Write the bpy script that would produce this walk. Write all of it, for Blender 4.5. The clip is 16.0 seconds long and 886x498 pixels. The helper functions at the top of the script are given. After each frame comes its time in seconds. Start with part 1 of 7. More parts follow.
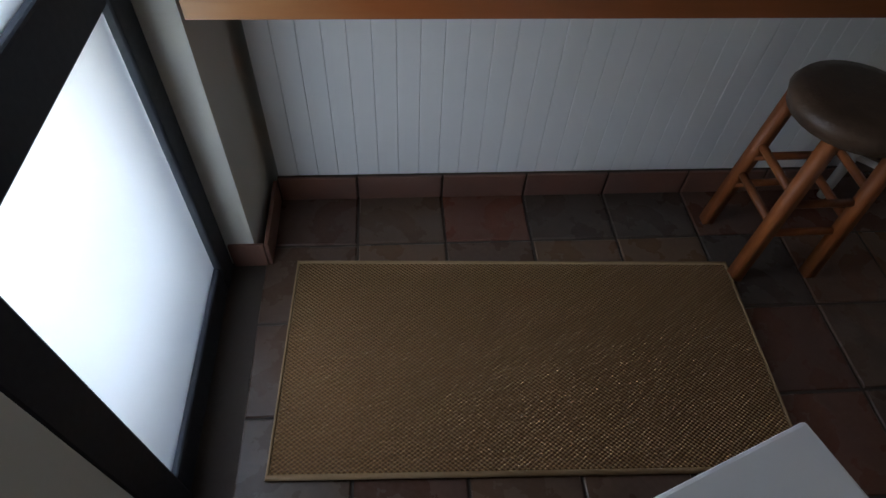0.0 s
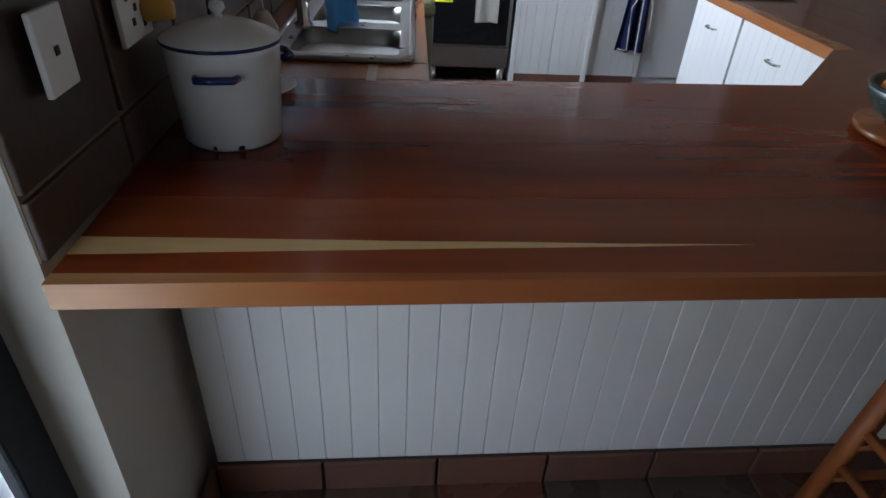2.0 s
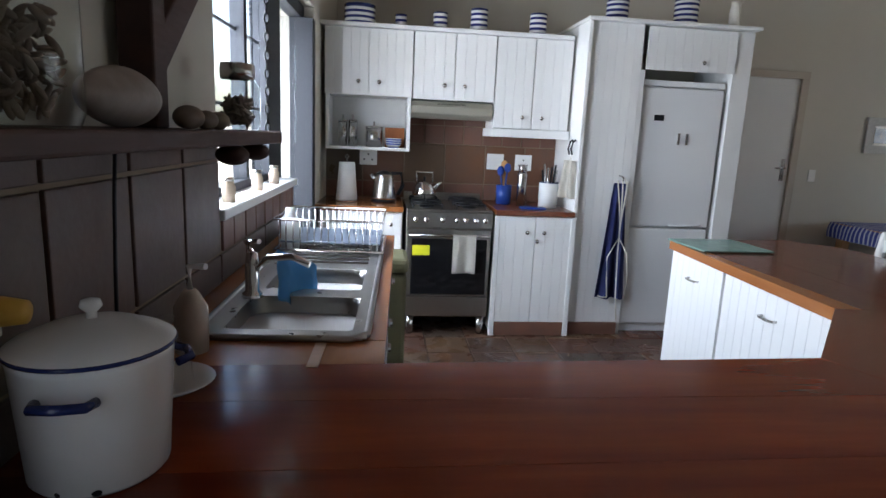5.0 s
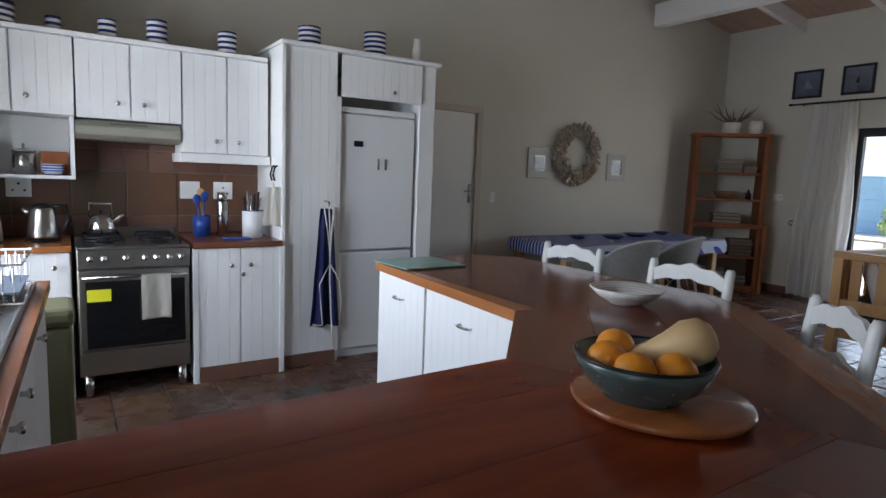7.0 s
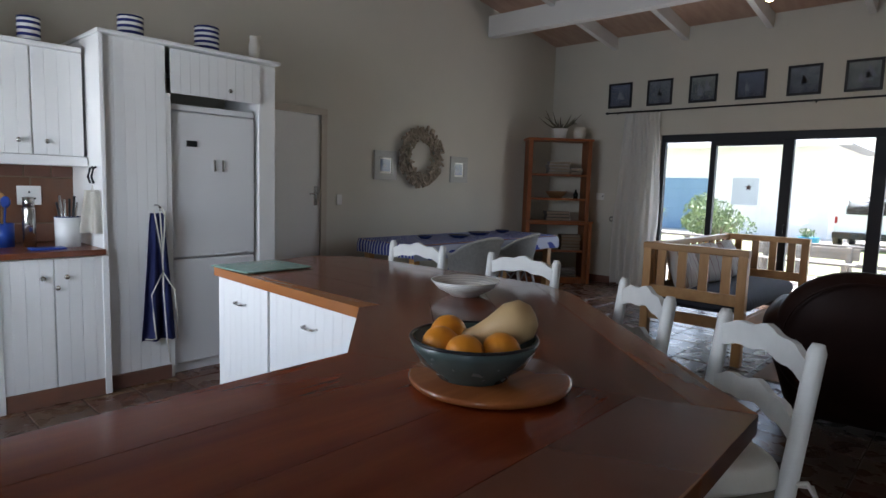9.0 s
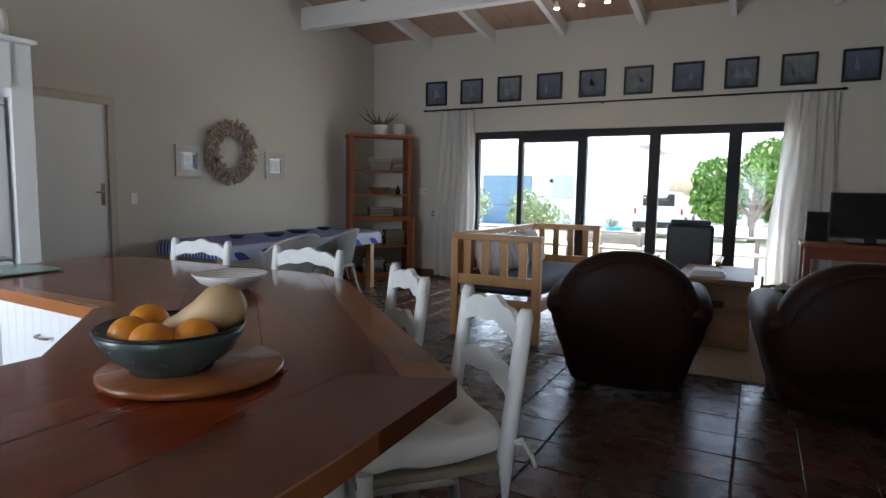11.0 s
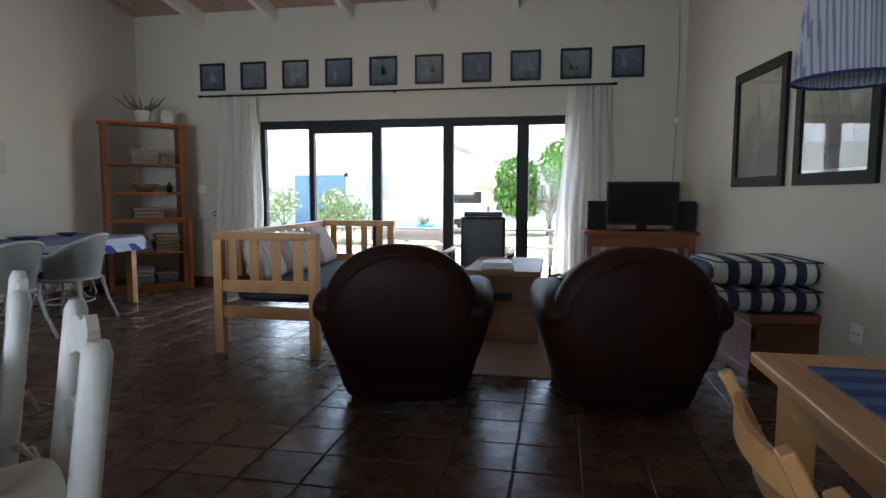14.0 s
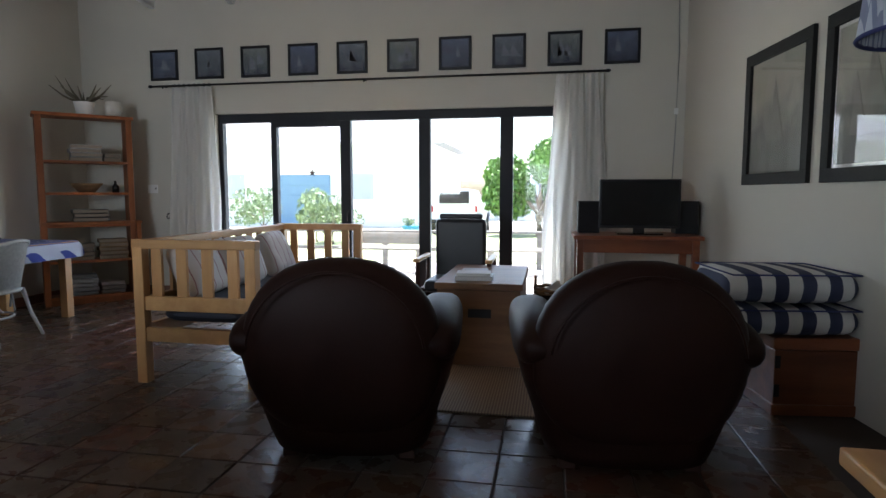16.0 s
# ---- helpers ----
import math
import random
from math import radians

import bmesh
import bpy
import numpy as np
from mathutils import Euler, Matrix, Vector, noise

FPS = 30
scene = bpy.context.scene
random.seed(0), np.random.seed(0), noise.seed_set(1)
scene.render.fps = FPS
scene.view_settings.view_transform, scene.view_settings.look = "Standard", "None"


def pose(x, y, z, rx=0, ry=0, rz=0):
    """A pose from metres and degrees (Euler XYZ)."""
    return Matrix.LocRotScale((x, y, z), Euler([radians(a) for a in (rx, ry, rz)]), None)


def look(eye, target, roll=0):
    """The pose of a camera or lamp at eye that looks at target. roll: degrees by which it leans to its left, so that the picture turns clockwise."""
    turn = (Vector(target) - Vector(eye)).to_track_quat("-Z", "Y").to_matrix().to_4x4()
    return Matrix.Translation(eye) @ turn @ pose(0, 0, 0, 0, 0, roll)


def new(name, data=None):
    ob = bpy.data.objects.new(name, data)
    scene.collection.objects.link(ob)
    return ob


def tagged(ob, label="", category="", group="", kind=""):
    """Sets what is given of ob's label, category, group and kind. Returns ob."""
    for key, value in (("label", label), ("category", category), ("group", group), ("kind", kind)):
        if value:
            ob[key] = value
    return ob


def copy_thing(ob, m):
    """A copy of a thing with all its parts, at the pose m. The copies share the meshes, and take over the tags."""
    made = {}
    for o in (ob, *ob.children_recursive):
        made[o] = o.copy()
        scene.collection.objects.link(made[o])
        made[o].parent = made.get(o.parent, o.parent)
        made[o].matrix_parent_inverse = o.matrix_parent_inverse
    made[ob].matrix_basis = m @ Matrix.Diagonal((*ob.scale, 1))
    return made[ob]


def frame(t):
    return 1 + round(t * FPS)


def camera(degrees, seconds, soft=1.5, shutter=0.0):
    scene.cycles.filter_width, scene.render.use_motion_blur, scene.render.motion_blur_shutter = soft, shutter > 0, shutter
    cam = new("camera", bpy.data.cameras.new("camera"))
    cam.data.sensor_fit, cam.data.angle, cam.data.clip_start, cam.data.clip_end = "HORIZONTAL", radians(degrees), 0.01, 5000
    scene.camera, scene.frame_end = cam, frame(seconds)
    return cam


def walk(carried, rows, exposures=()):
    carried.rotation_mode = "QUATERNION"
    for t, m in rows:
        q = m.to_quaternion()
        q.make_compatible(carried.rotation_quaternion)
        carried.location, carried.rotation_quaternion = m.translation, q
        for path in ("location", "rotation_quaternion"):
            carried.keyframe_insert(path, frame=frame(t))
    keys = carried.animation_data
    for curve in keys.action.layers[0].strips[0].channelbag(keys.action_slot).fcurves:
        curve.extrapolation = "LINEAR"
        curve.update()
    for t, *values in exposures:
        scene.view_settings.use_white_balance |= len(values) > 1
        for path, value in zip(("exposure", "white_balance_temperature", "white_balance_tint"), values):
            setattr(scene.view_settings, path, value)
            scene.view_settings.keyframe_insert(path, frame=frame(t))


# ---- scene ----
cam = camera(73.7, 16.0)
PATH = [
    (0, (0.826, 0.864, 1.516), (0.987, 2.095, -0.052), 4.29),
    (0.5, (0.817, 0.99, 1.463), (0.997, 2.262, -0.07), 4.85),
    (1, (0.892, 1.088, 1.408), (1.054, 2.518, 0.019), 3.43),
    (1.5, (0.899, 1.215, 1.388), (1.075, 2.773, 0.146), 3.66),
    (2, (0.866, 1.332, 1.379), (1.051, 2.993, 0.281), 3.62),
    (2.5, (0.881, 1.407, 1.401), (1.069, 3.166, 0.467), 3.47),
    (3, (0.903, 1.436, 1.438), (1.087, 3.263, 0.645), 3.26),
    (3.5, (0.913, 1.454, 1.48), (1.092, 3.346, 0.856), 2.91),
    (3.7, (0.923, 1.461, 1.488), (1.098, 3.372, 0.923), 2.83),
    (5.8, (1.016, 1.74, 1.349), (1.372, 3.681, 1.025), 2.55),
    (6, (1.046, 1.746, 1.352), (1.495, 3.671, 1.048), 2.46),
    (6.5, (1.082, 1.735, 1.364), (1.875, 3.551, 1.096), 2.48),
    (7, (1.08, 1.751, 1.358), (2.159, 3.418, 1.116), 2.21),
    (7.5, (1.076, 1.753, 1.352), (2.281, 3.332, 1.12), 2.13),
    (8, (1.079, 1.735, 1.351), (2.363, 3.252, 1.126), 2.04),
    (8.5, (1.091, 1.711, 1.345), (2.457, 3.156, 1.128), 1.89),
    (9, (1.09, 1.7, 1.34), (2.548, 3.052, 1.128), 1.79),
    (11.3, (1.326, 1.461, 1.271), (3.122, 2.319, 1.077), 0.97),
    (11.5, (1.341, 1.455, 1.25), (3.162, 2.261, 1.06), 0.97),
    (12, (1.366, 1.393, 1.228), (3.238, 2.073, 1.041), 0.68),
    (12.5, (1.467, 1.392, 1.21), (3.375, 1.962, 1.025), 0.55),
    (13, (1.611, 1.396, 1.215), (3.546, 1.863, 1.029), 0.34),
    (13.5, (1.77, 1.38, 1.207), (3.721, 1.78, 1.02), 0.23),
    (14, (1.967, 1.334, 1.209), (3.922, 1.714, 1.022), 0.14),
    (14.5, (2.134, 1.361, 1.193), (4.09, 1.731, 1.008), 0.16),
    (15, (2.311, 1.369, 1.196), (4.269, 1.729, 1.008), 0.11),
    (15.5, (2.482, 1.35, 1.199), (4.442, 1.702, 1.012), 0.06),
    (16, (2.678, 1.295, 1.206), (4.638, 1.648, 1.019), 0.00),
]
EXPOSE = [(0.0, 1.75, 5900, 10), (1.5, 1.8, 5900, 10), (2.5, 2.1, 5950, 11), (3.3, 2.4, 5980, 11), (6.0, 2.1, 6050, 12), (9.0, 1.86, 6080, 12), (12.0, 2.4, 6030, 10), (16.0, 2.33, 5950, 9)]
walk(cam, [(t, look(eye, target, roll)) for t, eye, target, roll in PATH], EXPOSE)

# ---- world, sun, lamps ----
world = bpy.data.worlds.new("world")
scene.world = world
world.use_nodes = True
wn = world.node_tree.nodes
sky = wn.new("ShaderNodeTexSky")
sky.sky_type, sky.sun_disc = "NISHITA", False
sky.sun_elevation, sky.sun_rotation = radians(74), radians(62)
sky.dust_density, sky.air_density = 3.0, 1.2
wn["Background"].inputs[1].default_value = 0.15
world.node_tree.links.new(sky.outputs[0], wn["Background"].inputs[0])
sun = new("sun", bpy.data.lights.new("sun", "SUN"))
sun.data.energy, sun.data.angle, sun.data.color = 4.5, radians(3), (1.0, 0.96, 0.9)
sun.matrix_world = look((14, 6, 20), (9, 3.4, 0))


def window_light(name, eye, target, w, h, watts, colour):
    lamp = new(name, bpy.data.lights.new(name, "AREA"))
    lamp.data.shape, lamp.data.size, lamp.data.size_y = "RECTANGLE", w, h
    lamp.data.energy, lamp.data.color = watts, colour
    lamp.matrix_world = look(eye, target)
    return lamp


DAY = (0.86, 0.93, 1.0)
window_light("sky_light_east", (9.35, 3.16, 1.1), (0, 3.16, 1.1), 3.8, 1.9, 9, DAY)
window_light("sky_light_west", (0.15, 4.05, 1.62), (9, 4.05, 1.42), 1.05, 0.9, 16, DAY)
window_light("sky_light_kitchen_door", (0.2, 5.16, 1.2), (9, 5.16, 1.0), 0.45, 1.5, 6, DAY)
window_light("sky_light_entry", (0.13, 1.62, 1.0), (9, 1.62, 1.0), 0.55, 1.7, 1.4, DAY)
window_light("sky_light_entry_glass", (0.332, 1.62, 1.05), (9, 1.62, 1.05), 0.55, 1.7, 0.85, DAY)

# ---- materials ----
def node_mat(name):
    m = bpy.data.materials.new(name)
    m.use_nodes = True
    return m, m.node_tree.nodes, m.node_tree.links, m.node_tree.nodes["Principled BSDF"]


def noise_tex(n, l, coord, scale, detail=4.0, stretch=None):
    t = n.new("ShaderNodeTexNoise")
    t.inputs["Scale"].default_value, t.inputs["Detail"].default_value = scale, detail
    if stretch:
        mp = n.new("ShaderNodeMapping")
        mp.inputs["Scale"].default_value = stretch
        l.new(coord, mp.inputs[0])
        l.new(mp.outputs[0], t.inputs[0])
    else:
        l.new(coord, t.inputs[0])
    return t.outputs["Fac"]


def mix(n, l, fac, a, b, blend="MIX"):
    x = n.new("ShaderNodeMix")
    x.data_type, x.blend_type = "RGBA", blend
    for sock, v in ((x.inputs[0], fac), (x.inputs[6], a), (x.inputs[7], b)):
        if isinstance(v, (int, float)):
            sock.default_value = v
        elif isinstance(v, tuple):
            sock.default_value = (*v[:3], 1)
        else:
            l.new(v, sock)
    return x.outputs[2]


def calc(n, l, op, *vals):
    x = n.new("ShaderNodeMath")
    x.operation = op
    for sock, v in zip(x.inputs, vals):
        if isinstance(v, (int, float)):
            sock.default_value = v
        else:
            l.new(v, sock)
    return x.outputs[0]


def ramp(n, l, fac, stops, mode="LINEAR"):
    r = n.new("ShaderNodeValToRGB")
    r.color_ramp.interpolation = mode
    while len(r.color_ramp.elements) < len(stops):
        r.color_ramp.elements.new(0.5)
    for e, (p, c) in zip(r.color_ramp.elements, stops):
        e.position, e.color = p, (*c, 1)
    l.new(fac, r.inputs[0])
    return r.outputs[0]


def bump(n, l, b, height, strength, dist=0.002):
    x = n.new("ShaderNodeBump")
    x.inputs["Strength"].default_value, x.inputs["Distance"].default_value = strength, dist
    l.new(height, x.inputs["Height"])
    l.new(x.outputs[0], b.inputs["Normal"])


def plain(name, c, rough=0.5, metal=0.0, vary=0.12, scale=6.0, grain=60.0, relief=0.15, coat=0.0):
    """Colour with two scales of variation and fine relief."""
    m, n, l, b = node_mat(name)
    co = n.new("ShaderNodeTexCoord").outputs["Object"]
    big, small = noise_tex(n, l, co, scale), noise_tex(n, l, co, grain, 6)
    d = tuple(v * (1 - vary) for v in c)
    e = tuple(min(1, v * (1 + vary * 0.6)) for v in c)
    base = mix(n, l, big, d, e)
    base = mix(n, l, calc(n, l, "MULTIPLY", small, 0.3), base, d)
    l.new(base, b.inputs["Base Color"])
    b.inputs["Metallic"].default_value = metal
    l.new(calc(n, l, "ADD", calc(n, l, "MULTIPLY", small, 0.16), rough - 0.08), b.inputs["Roughness"])
    b.inputs["Coat Weight"].default_value = coat
    b.inputs["Coat Roughness"].default_value = 0.08
    if relief:
        bump(n, l, b, small, relief)
    return m


def wood(name, dark, light, axis="X", rough=0.4, coat=0.0, scale=3.0, rand=0.25, relief=0.12):
    m, n, l, b = node_mat(name)
    co = n.new("ShaderNodeTexCoord").outputs["Object"]
    st = {"X": (0.12, 1, 1), "Y": (1, 0.12, 1), "Z": (1, 1, 0.12)}[axis]
    info = n.new("ShaderNodeObjectInfo").outputs["Random"]
    add = n.new("ShaderNodeVectorMath")
    add.operation = "ADD"
    l.new(co, add.inputs[0])
    l.new(calc(n, l, "MULTIPLY", info, 37.0), add.inputs[1])
    a = noise_tex(n, l, add.outputs[0], scale * 4, 5, st)
    f = noise_tex(n, l, add.outputs[0], scale * 30, 6, st)
    col = ramp(n, l, a, [(0.3, dark), (0.7, light)])
    col = mix(n, l, calc(n, l, "MULTIPLY", f, 0.5), col, dark)
    hsv = n.new("ShaderNodeHueSaturation")
    l.new(col, hsv.inputs["Color"])
    l.new(calc(n, l, "ADD", calc(n, l, "MULTIPLY", info, rand * 2), 1 - rand), hsv.inputs["Value"])
    l.new(hsv.outputs[0], b.inputs["Base Color"])
    l.new(calc(n, l, "ADD", calc(n, l, "MULTIPLY", f, 0.2), rough - 0.1), b.inputs["Roughness"])
    b.inputs["Coat Weight"].default_value, b.inputs["Coat Roughness"].default_value = coat, 0.12
    bump(n, l, b, f, relief, 0.001)
    return m


def stripes(name, c1, c2, axis, freq, duty=0.5, axis2=None, freq2=0, rough=0.85):
    """Woven stripes (or checks, with a second axis) across an object's own axes."""
    m, n, l, b = node_mat(name)
    co = n.new("ShaderNodeTexCoord").outputs["Object"]
    sep = n.new("ShaderNodeSeparateXYZ")
    l.new(co, sep.inputs[0])
    w = noise_tex(n, l, co, 3.0)

    def band(ax, fr):
        v = calc(n, l, "ADD", calc(n, l, "MULTIPLY", sep.outputs[ax], fr), calc(n, l, "MULTIPLY", w, 0.25))
        return calc(n, l, "LESS_THAN", calc(n, l, "FRACT", v), duty)
    fac = band(axis, freq)
    if axis2:
        fac = calc(n, l, "MULTIPLY", fac, band(axis2, freq2))
    col = mix(n, l, fac, c1, c2)
    g = noise_tex(n, l, co, 220.0, 3)
    col = mix(n, l, calc(n, l, "MULTIPLY", g, 0.25), col, (0.1, 0.1, 0.12))
    l.new(col, b.inputs["Base Color"])
    b.inputs["Roughness"].default_value = rough
    bump(n, l, b, g, 0.35, 0.002)
    return m


def tile_mat(name, stops, rough, gloss_bump=0.35):
    """Fired-clay tiles: a colour for each tile, blotches, pits."""
    m, n, l, b = node_mat(name)
    co = n.new("ShaderNodeTexCoord").outputs["Object"]
    geo = n.new("ShaderNodeNewGeometry").outputs["Random Per Island"]
    info = n.new("ShaderNodeObjectInfo").outputs["Random"]
    r = calc(n, l, "FRACT", calc(n, l, "ADD", geo, info))
    col = ramp(n, l, r, stops, "LINEAR")
    blot = noise_tex(n, l, co, 7.0, 6)
    fine = noise_tex(n, l, co, 70.0, 6)
    col = mix(n, l, ramp(n, l, blot, [(0.35, (0, 0, 0)), (0.7, (0.75, 0.75, 0.75))]), col, mix(n, l, 0.55, col, (0.07, 0.055, 0.05)))
    col = mix(n, l, calc(n, l, "MULTIPLY", fine, 0.35), col, (0.16, 0.11, 0.08))
    l.new(col, b.inputs["Base Color"])
    l.new(calc(n, l, "ADD", calc(n, l, "MULTIPLY", blot, 0.3), rough - 0.12), b.inputs["Roughness"])
    h = calc(n, l, "ADD", noise_tex(n, l, co, 16.0, 5), calc(n, l, "MULTIPLY", fine, 0.25))
    bump(n, l, b, h, gloss_bump, 0.006)
    return m


def glass(name, rough=0.0, tint=(1, 1, 1)):
    m, n, l, b = node_mat(name)
    n.remove(b)
    t, g, mx, fr = n.new("ShaderNodeBsdfTransparent"), n.new("ShaderNodeBsdfGlossy"), n.new("ShaderNodeMixShader"), n.new("ShaderNodeLayerWeight")
    fr.inputs[0].default_value = 0.5
    gloss = calc(n, l, "ADD", calc(n, l, "MULTIPLY", calc(n, l, "POWER", fr.outputs["Facing"], 5.0), 0.7), 0.04)
    t.inputs[0].default_value, g.inputs["Roughness"].default_value = (*tint, 1), max(rough, 0.01)
    l.new(gloss, mx.inputs[0])
    l.new(t.outputs[0], mx.inputs[1])
    l.new(g.outputs[0], mx.inputs[2])
    l.new(mx.outputs[0], n["Material Output"].inputs[0])
    return m


def glow(name, c, power):
    m, n, l, b = node_mat(name)
    b.inputs["Emission Color"].default_value, b.inputs["Emission Strength"].default_value = (*c, 1), power
    b.inputs["Base Color"].default_value = (*c, 1)
    return m


WALL = plain("wall_plaster", (0.6, 0.575, 0.505), 0.9, vary=0.05, scale=1.5, grain=90, relief=0.25)
CEIL = wood("ceiling_board", (0.36, 0.24, 0.18), (0.5, 0.36, 0.28), "X", 0.6)
WHITE_WOOD = plain("white_painted_wood", (0.8, 0.8, 0.79), 0.42, vary=0.06, scale=3, grain=40, relief=0.1)
CHAIR_WHITE = plain("chair_white_paint", (0.74, 0.74, 0.72), 0.5, vary=0.16, scale=14, grain=70, relief=0.25)
GROUT = plain("grout", (0.055, 0.038, 0.027), 0.8, vary=0.25, scale=5, grain=120)
GROUT_WALL = plain("wall_grout", (0.25, 0.185, 0.13), 0.85, vary=0.25, scale=5, grain=120)
FLOOR_TILE = tile_mat("floor_tile", [(0.0, (0.13, 0.036, 0.017)), (0.2, (0.06, 0.024, 0.014)), (0.4, (0.09, 0.05, 0.026)), (0.55, (0.034, 0.028, 0.024)), (0.75, (0.14, 0.075, 0.034)), (1.0, (0.085, 0.024, 0.013))], 0.25)
WALL_TILE = tile_mat("wall_tile", [(0.0, (0.075, 0.038, 0.02)), (0.35, (0.05, 0.03, 0.02)), (0.7, (0.08, 0.026, 0.015)), (1.0, (0.045, 0.032, 0.022))], 0.42, 0.2)
SPLASH_TILE = tile_mat("splash_tile", [(0.0, (0.12, 0.065, 0.026)), (0.4, (0.085, 0.058, 0.028)), (0.7, (0.17, 0.06, 0.026)), (1.0, (0.1, 0.06, 0.03))], 0.3, 0.2)
SKIRT = tile_mat("skirting_tile", [(0.0, (0.19, 0.075, 0.045)), (0.5, (0.15, 0.06, 0.04)), (1.0, (0.22, 0.09, 0.055))], 0.45, 0.2)
BAR = wood("bar_timber", (0.08, 0.01, 0.003), (0.25, 0.042, 0.009), "X", 0.14, 0.0, 2.0, 0.12, 0.05)
BAR_Y = wood("bar_timber_north", (0.085, 0.012, 0.004), (0.235, 0.048, 0.012), "Y", 0.14, 0.0, 2.0, 0.12, 0.05)
BAR_EDGE = wood("bar_edge_timber", (0.3, 0.11, 0.03), (0.5, 0.23, 0.07), "X", 0.3, 0.3)
COUNTER = wood("counter_timber", (0.26, 0.085, 0.025), (0.46, 0.19, 0.06), "Y", 0.22, 0.0, 2.0, 0.15, 0.05)
PINE = wood("pine", (0.44, 0.22, 0.075), (0.62, 0.36, 0.14), "X", 0.45, 0.15)
PINE_Z = wood("pine_upright", (0.44, 0.22, 0.075), (0.62, 0.36, 0.14), "Z", 0.45, 0.15)
ORANGE = wood("orange_pine", (0.17, 0.045, 0.01), (0.33, 0.105, 0.024), "Z", 0.5, 0.0)
RED_WOOD = wood("red_stained_wood", (0.14, 0.035, 0.012), (0.27, 0.085, 0.03), "Y", 0.35, 0.3)
CHEST = wood("chest_wood", (0.2, 0.09, 0.035), (0.36, 0.18, 0.075), "Y", 0.5)
DARK_WOOD = wood("dark_shelf_wood", (0.03, 0.009, 0.005), (0.075, 0.024, 0.012), "Y", 0.6, 0.0)
LEATHER = plain("brown_leather", (0.022, 0.0075, 0.005), 0.55, vary=0.35, scale=5, grain=140, relief=0.35)
STEEL = plain("brushed_steel", (0.55, 0.54, 0.52), 0.22, 1.0, 0.05, 3, 20, 0.0)
SINK_STEEL = plain("sink_steel", (0.42, 0.41, 0.39), 0.3, 1.0, 0.06, 3, 20, 0.0)
CHROME = plain("chrome", (0.8, 0.8, 0.8), 0.1, 1.0, 0.03, 4, 60, 0.0)
BLACK = plain("black_metal", (0.012, 0.013, 0.016), 0.4, 0.3, 0.2)
FRAME = plain("dark_aluminium", (0.01, 0.012, 0.018), 0.6, 0.0, 0.15)
FRIDGE = plain("fridge_enamel", (0.78, 0.79, 0.8), 0.3, vary=0.03, scale=2, grain=200, relief=0.05)
ENAMEL = plain("grey_white_enamel", (0.72, 0.73, 0.72), 0.22, vary=0.06, scale=10, grain=50, relief=0.04)
NAVY = plain("navy_cloth", (0.035, 0.045, 0.16), 0.9, vary=0.25, scale=9, grain=260, relief=0.4)
NAVY_GLAZE = plain("navy_glaze", (0.015, 0.025, 0.11), 0.2, vary=0.1)
LINEN = plain("cream_linen", (0.7, 0.67, 0.6), 0.95, vary=0.1, scale=8, grain=240, relief=0.4)
CURTAIN, n, l, b = node_mat("white_curtain_cloth")
b.inputs["Base Color"].default_value, b.inputs["Roughness"].default_value = (0.78, 0.77, 0.74, 1), 0.95
trl, mxs = n.new("ShaderNodeBsdfTranslucent"), n.new("ShaderNodeMixShader")
trl.inputs[0].default_value, mxs.inputs[0].default_value = (0.75, 0.74, 0.7, 1), 0.4
l.new(b.outputs[0], mxs.inputs[1])
l.new(trl.outputs[0], mxs.inputs[2])
l.new(mxs.outputs[0], n["Material Output"].inputs[0])
bump(n, l, b, noise_tex(n, l, n.new("ShaderNodeTexCoord").outputs["Object"], 240.0), 0.3)
WICKER = plain("grey_wicker", (0.5, 0.5, 0.48), 0.7, vary=0.35, scale=40, grain=130, relief=0.6)
BASKET = plain("brown_wicker", (0.22, 0.12, 0.05), 0.75, vary=0.45, scale=40, grain=120, relief=0.6)
GLASS = glass("clear_glass")
JAR_GLASS = glass("jar_glass", 0.02, (0.92, 0.95, 0.94))
DARK_GLASS = plain("oven_glass", (0.008, 0.008, 0.009), 0.08, vary=0.1, relief=0.0)
SCREEN = plain("screen", (0.006, 0.006, 0.007), 0.18, vary=0.1, relief=0.0)
WHITE_PLASTIC = plain("white_plastic", (0.8, 0.8, 0.78), 0.35, vary=0.04, relief=0.03)
PAPER = plain("paper", (0.78, 0.77, 0.73), 0.9, vary=0.06)
for m, v in ((BAR, 0.32), (BAR_Y, 0.32), (LEATHER, 0.16), (FLOOR_TILE, 0.3)):
    m.node_tree.nodes["Principled BSDF"].inputs["Specular IOR Level"].default_value = v
YELLOW = plain("yellow_label", (0.75, 0.75, 0.02), 0.5, vary=0.03, relief=0.0)

# ---- building helpers ----
def box(bm, x0, y0, z0, x1, y1, z1, bev=0.0):
    r = bmesh.ops.create_cube(bm, size=1.0)
    bmesh.ops.scale(bm, vec=(x1 - x0, y1 - y0, z1 - z0), verts=r["verts"])
    bmesh.ops.translate(bm, vec=((x0 + x1) / 2, (y0 + y1) / 2, (z0 + z1) / 2), verts=r["verts"])
    if bev:
        es = list({e for v in r["verts"] for e in v.link_edges})
        bmesh.ops.bevel(bm, geom=es, offset=bev, segments=2, affect="EDGES", profile=0.5)
    return bm


def cube(x0, y0, z0, x1, y1, z1, bev=0.003):
    return box(bmesh.new(), x0, y0, z0, x1, y1, z1, bev)


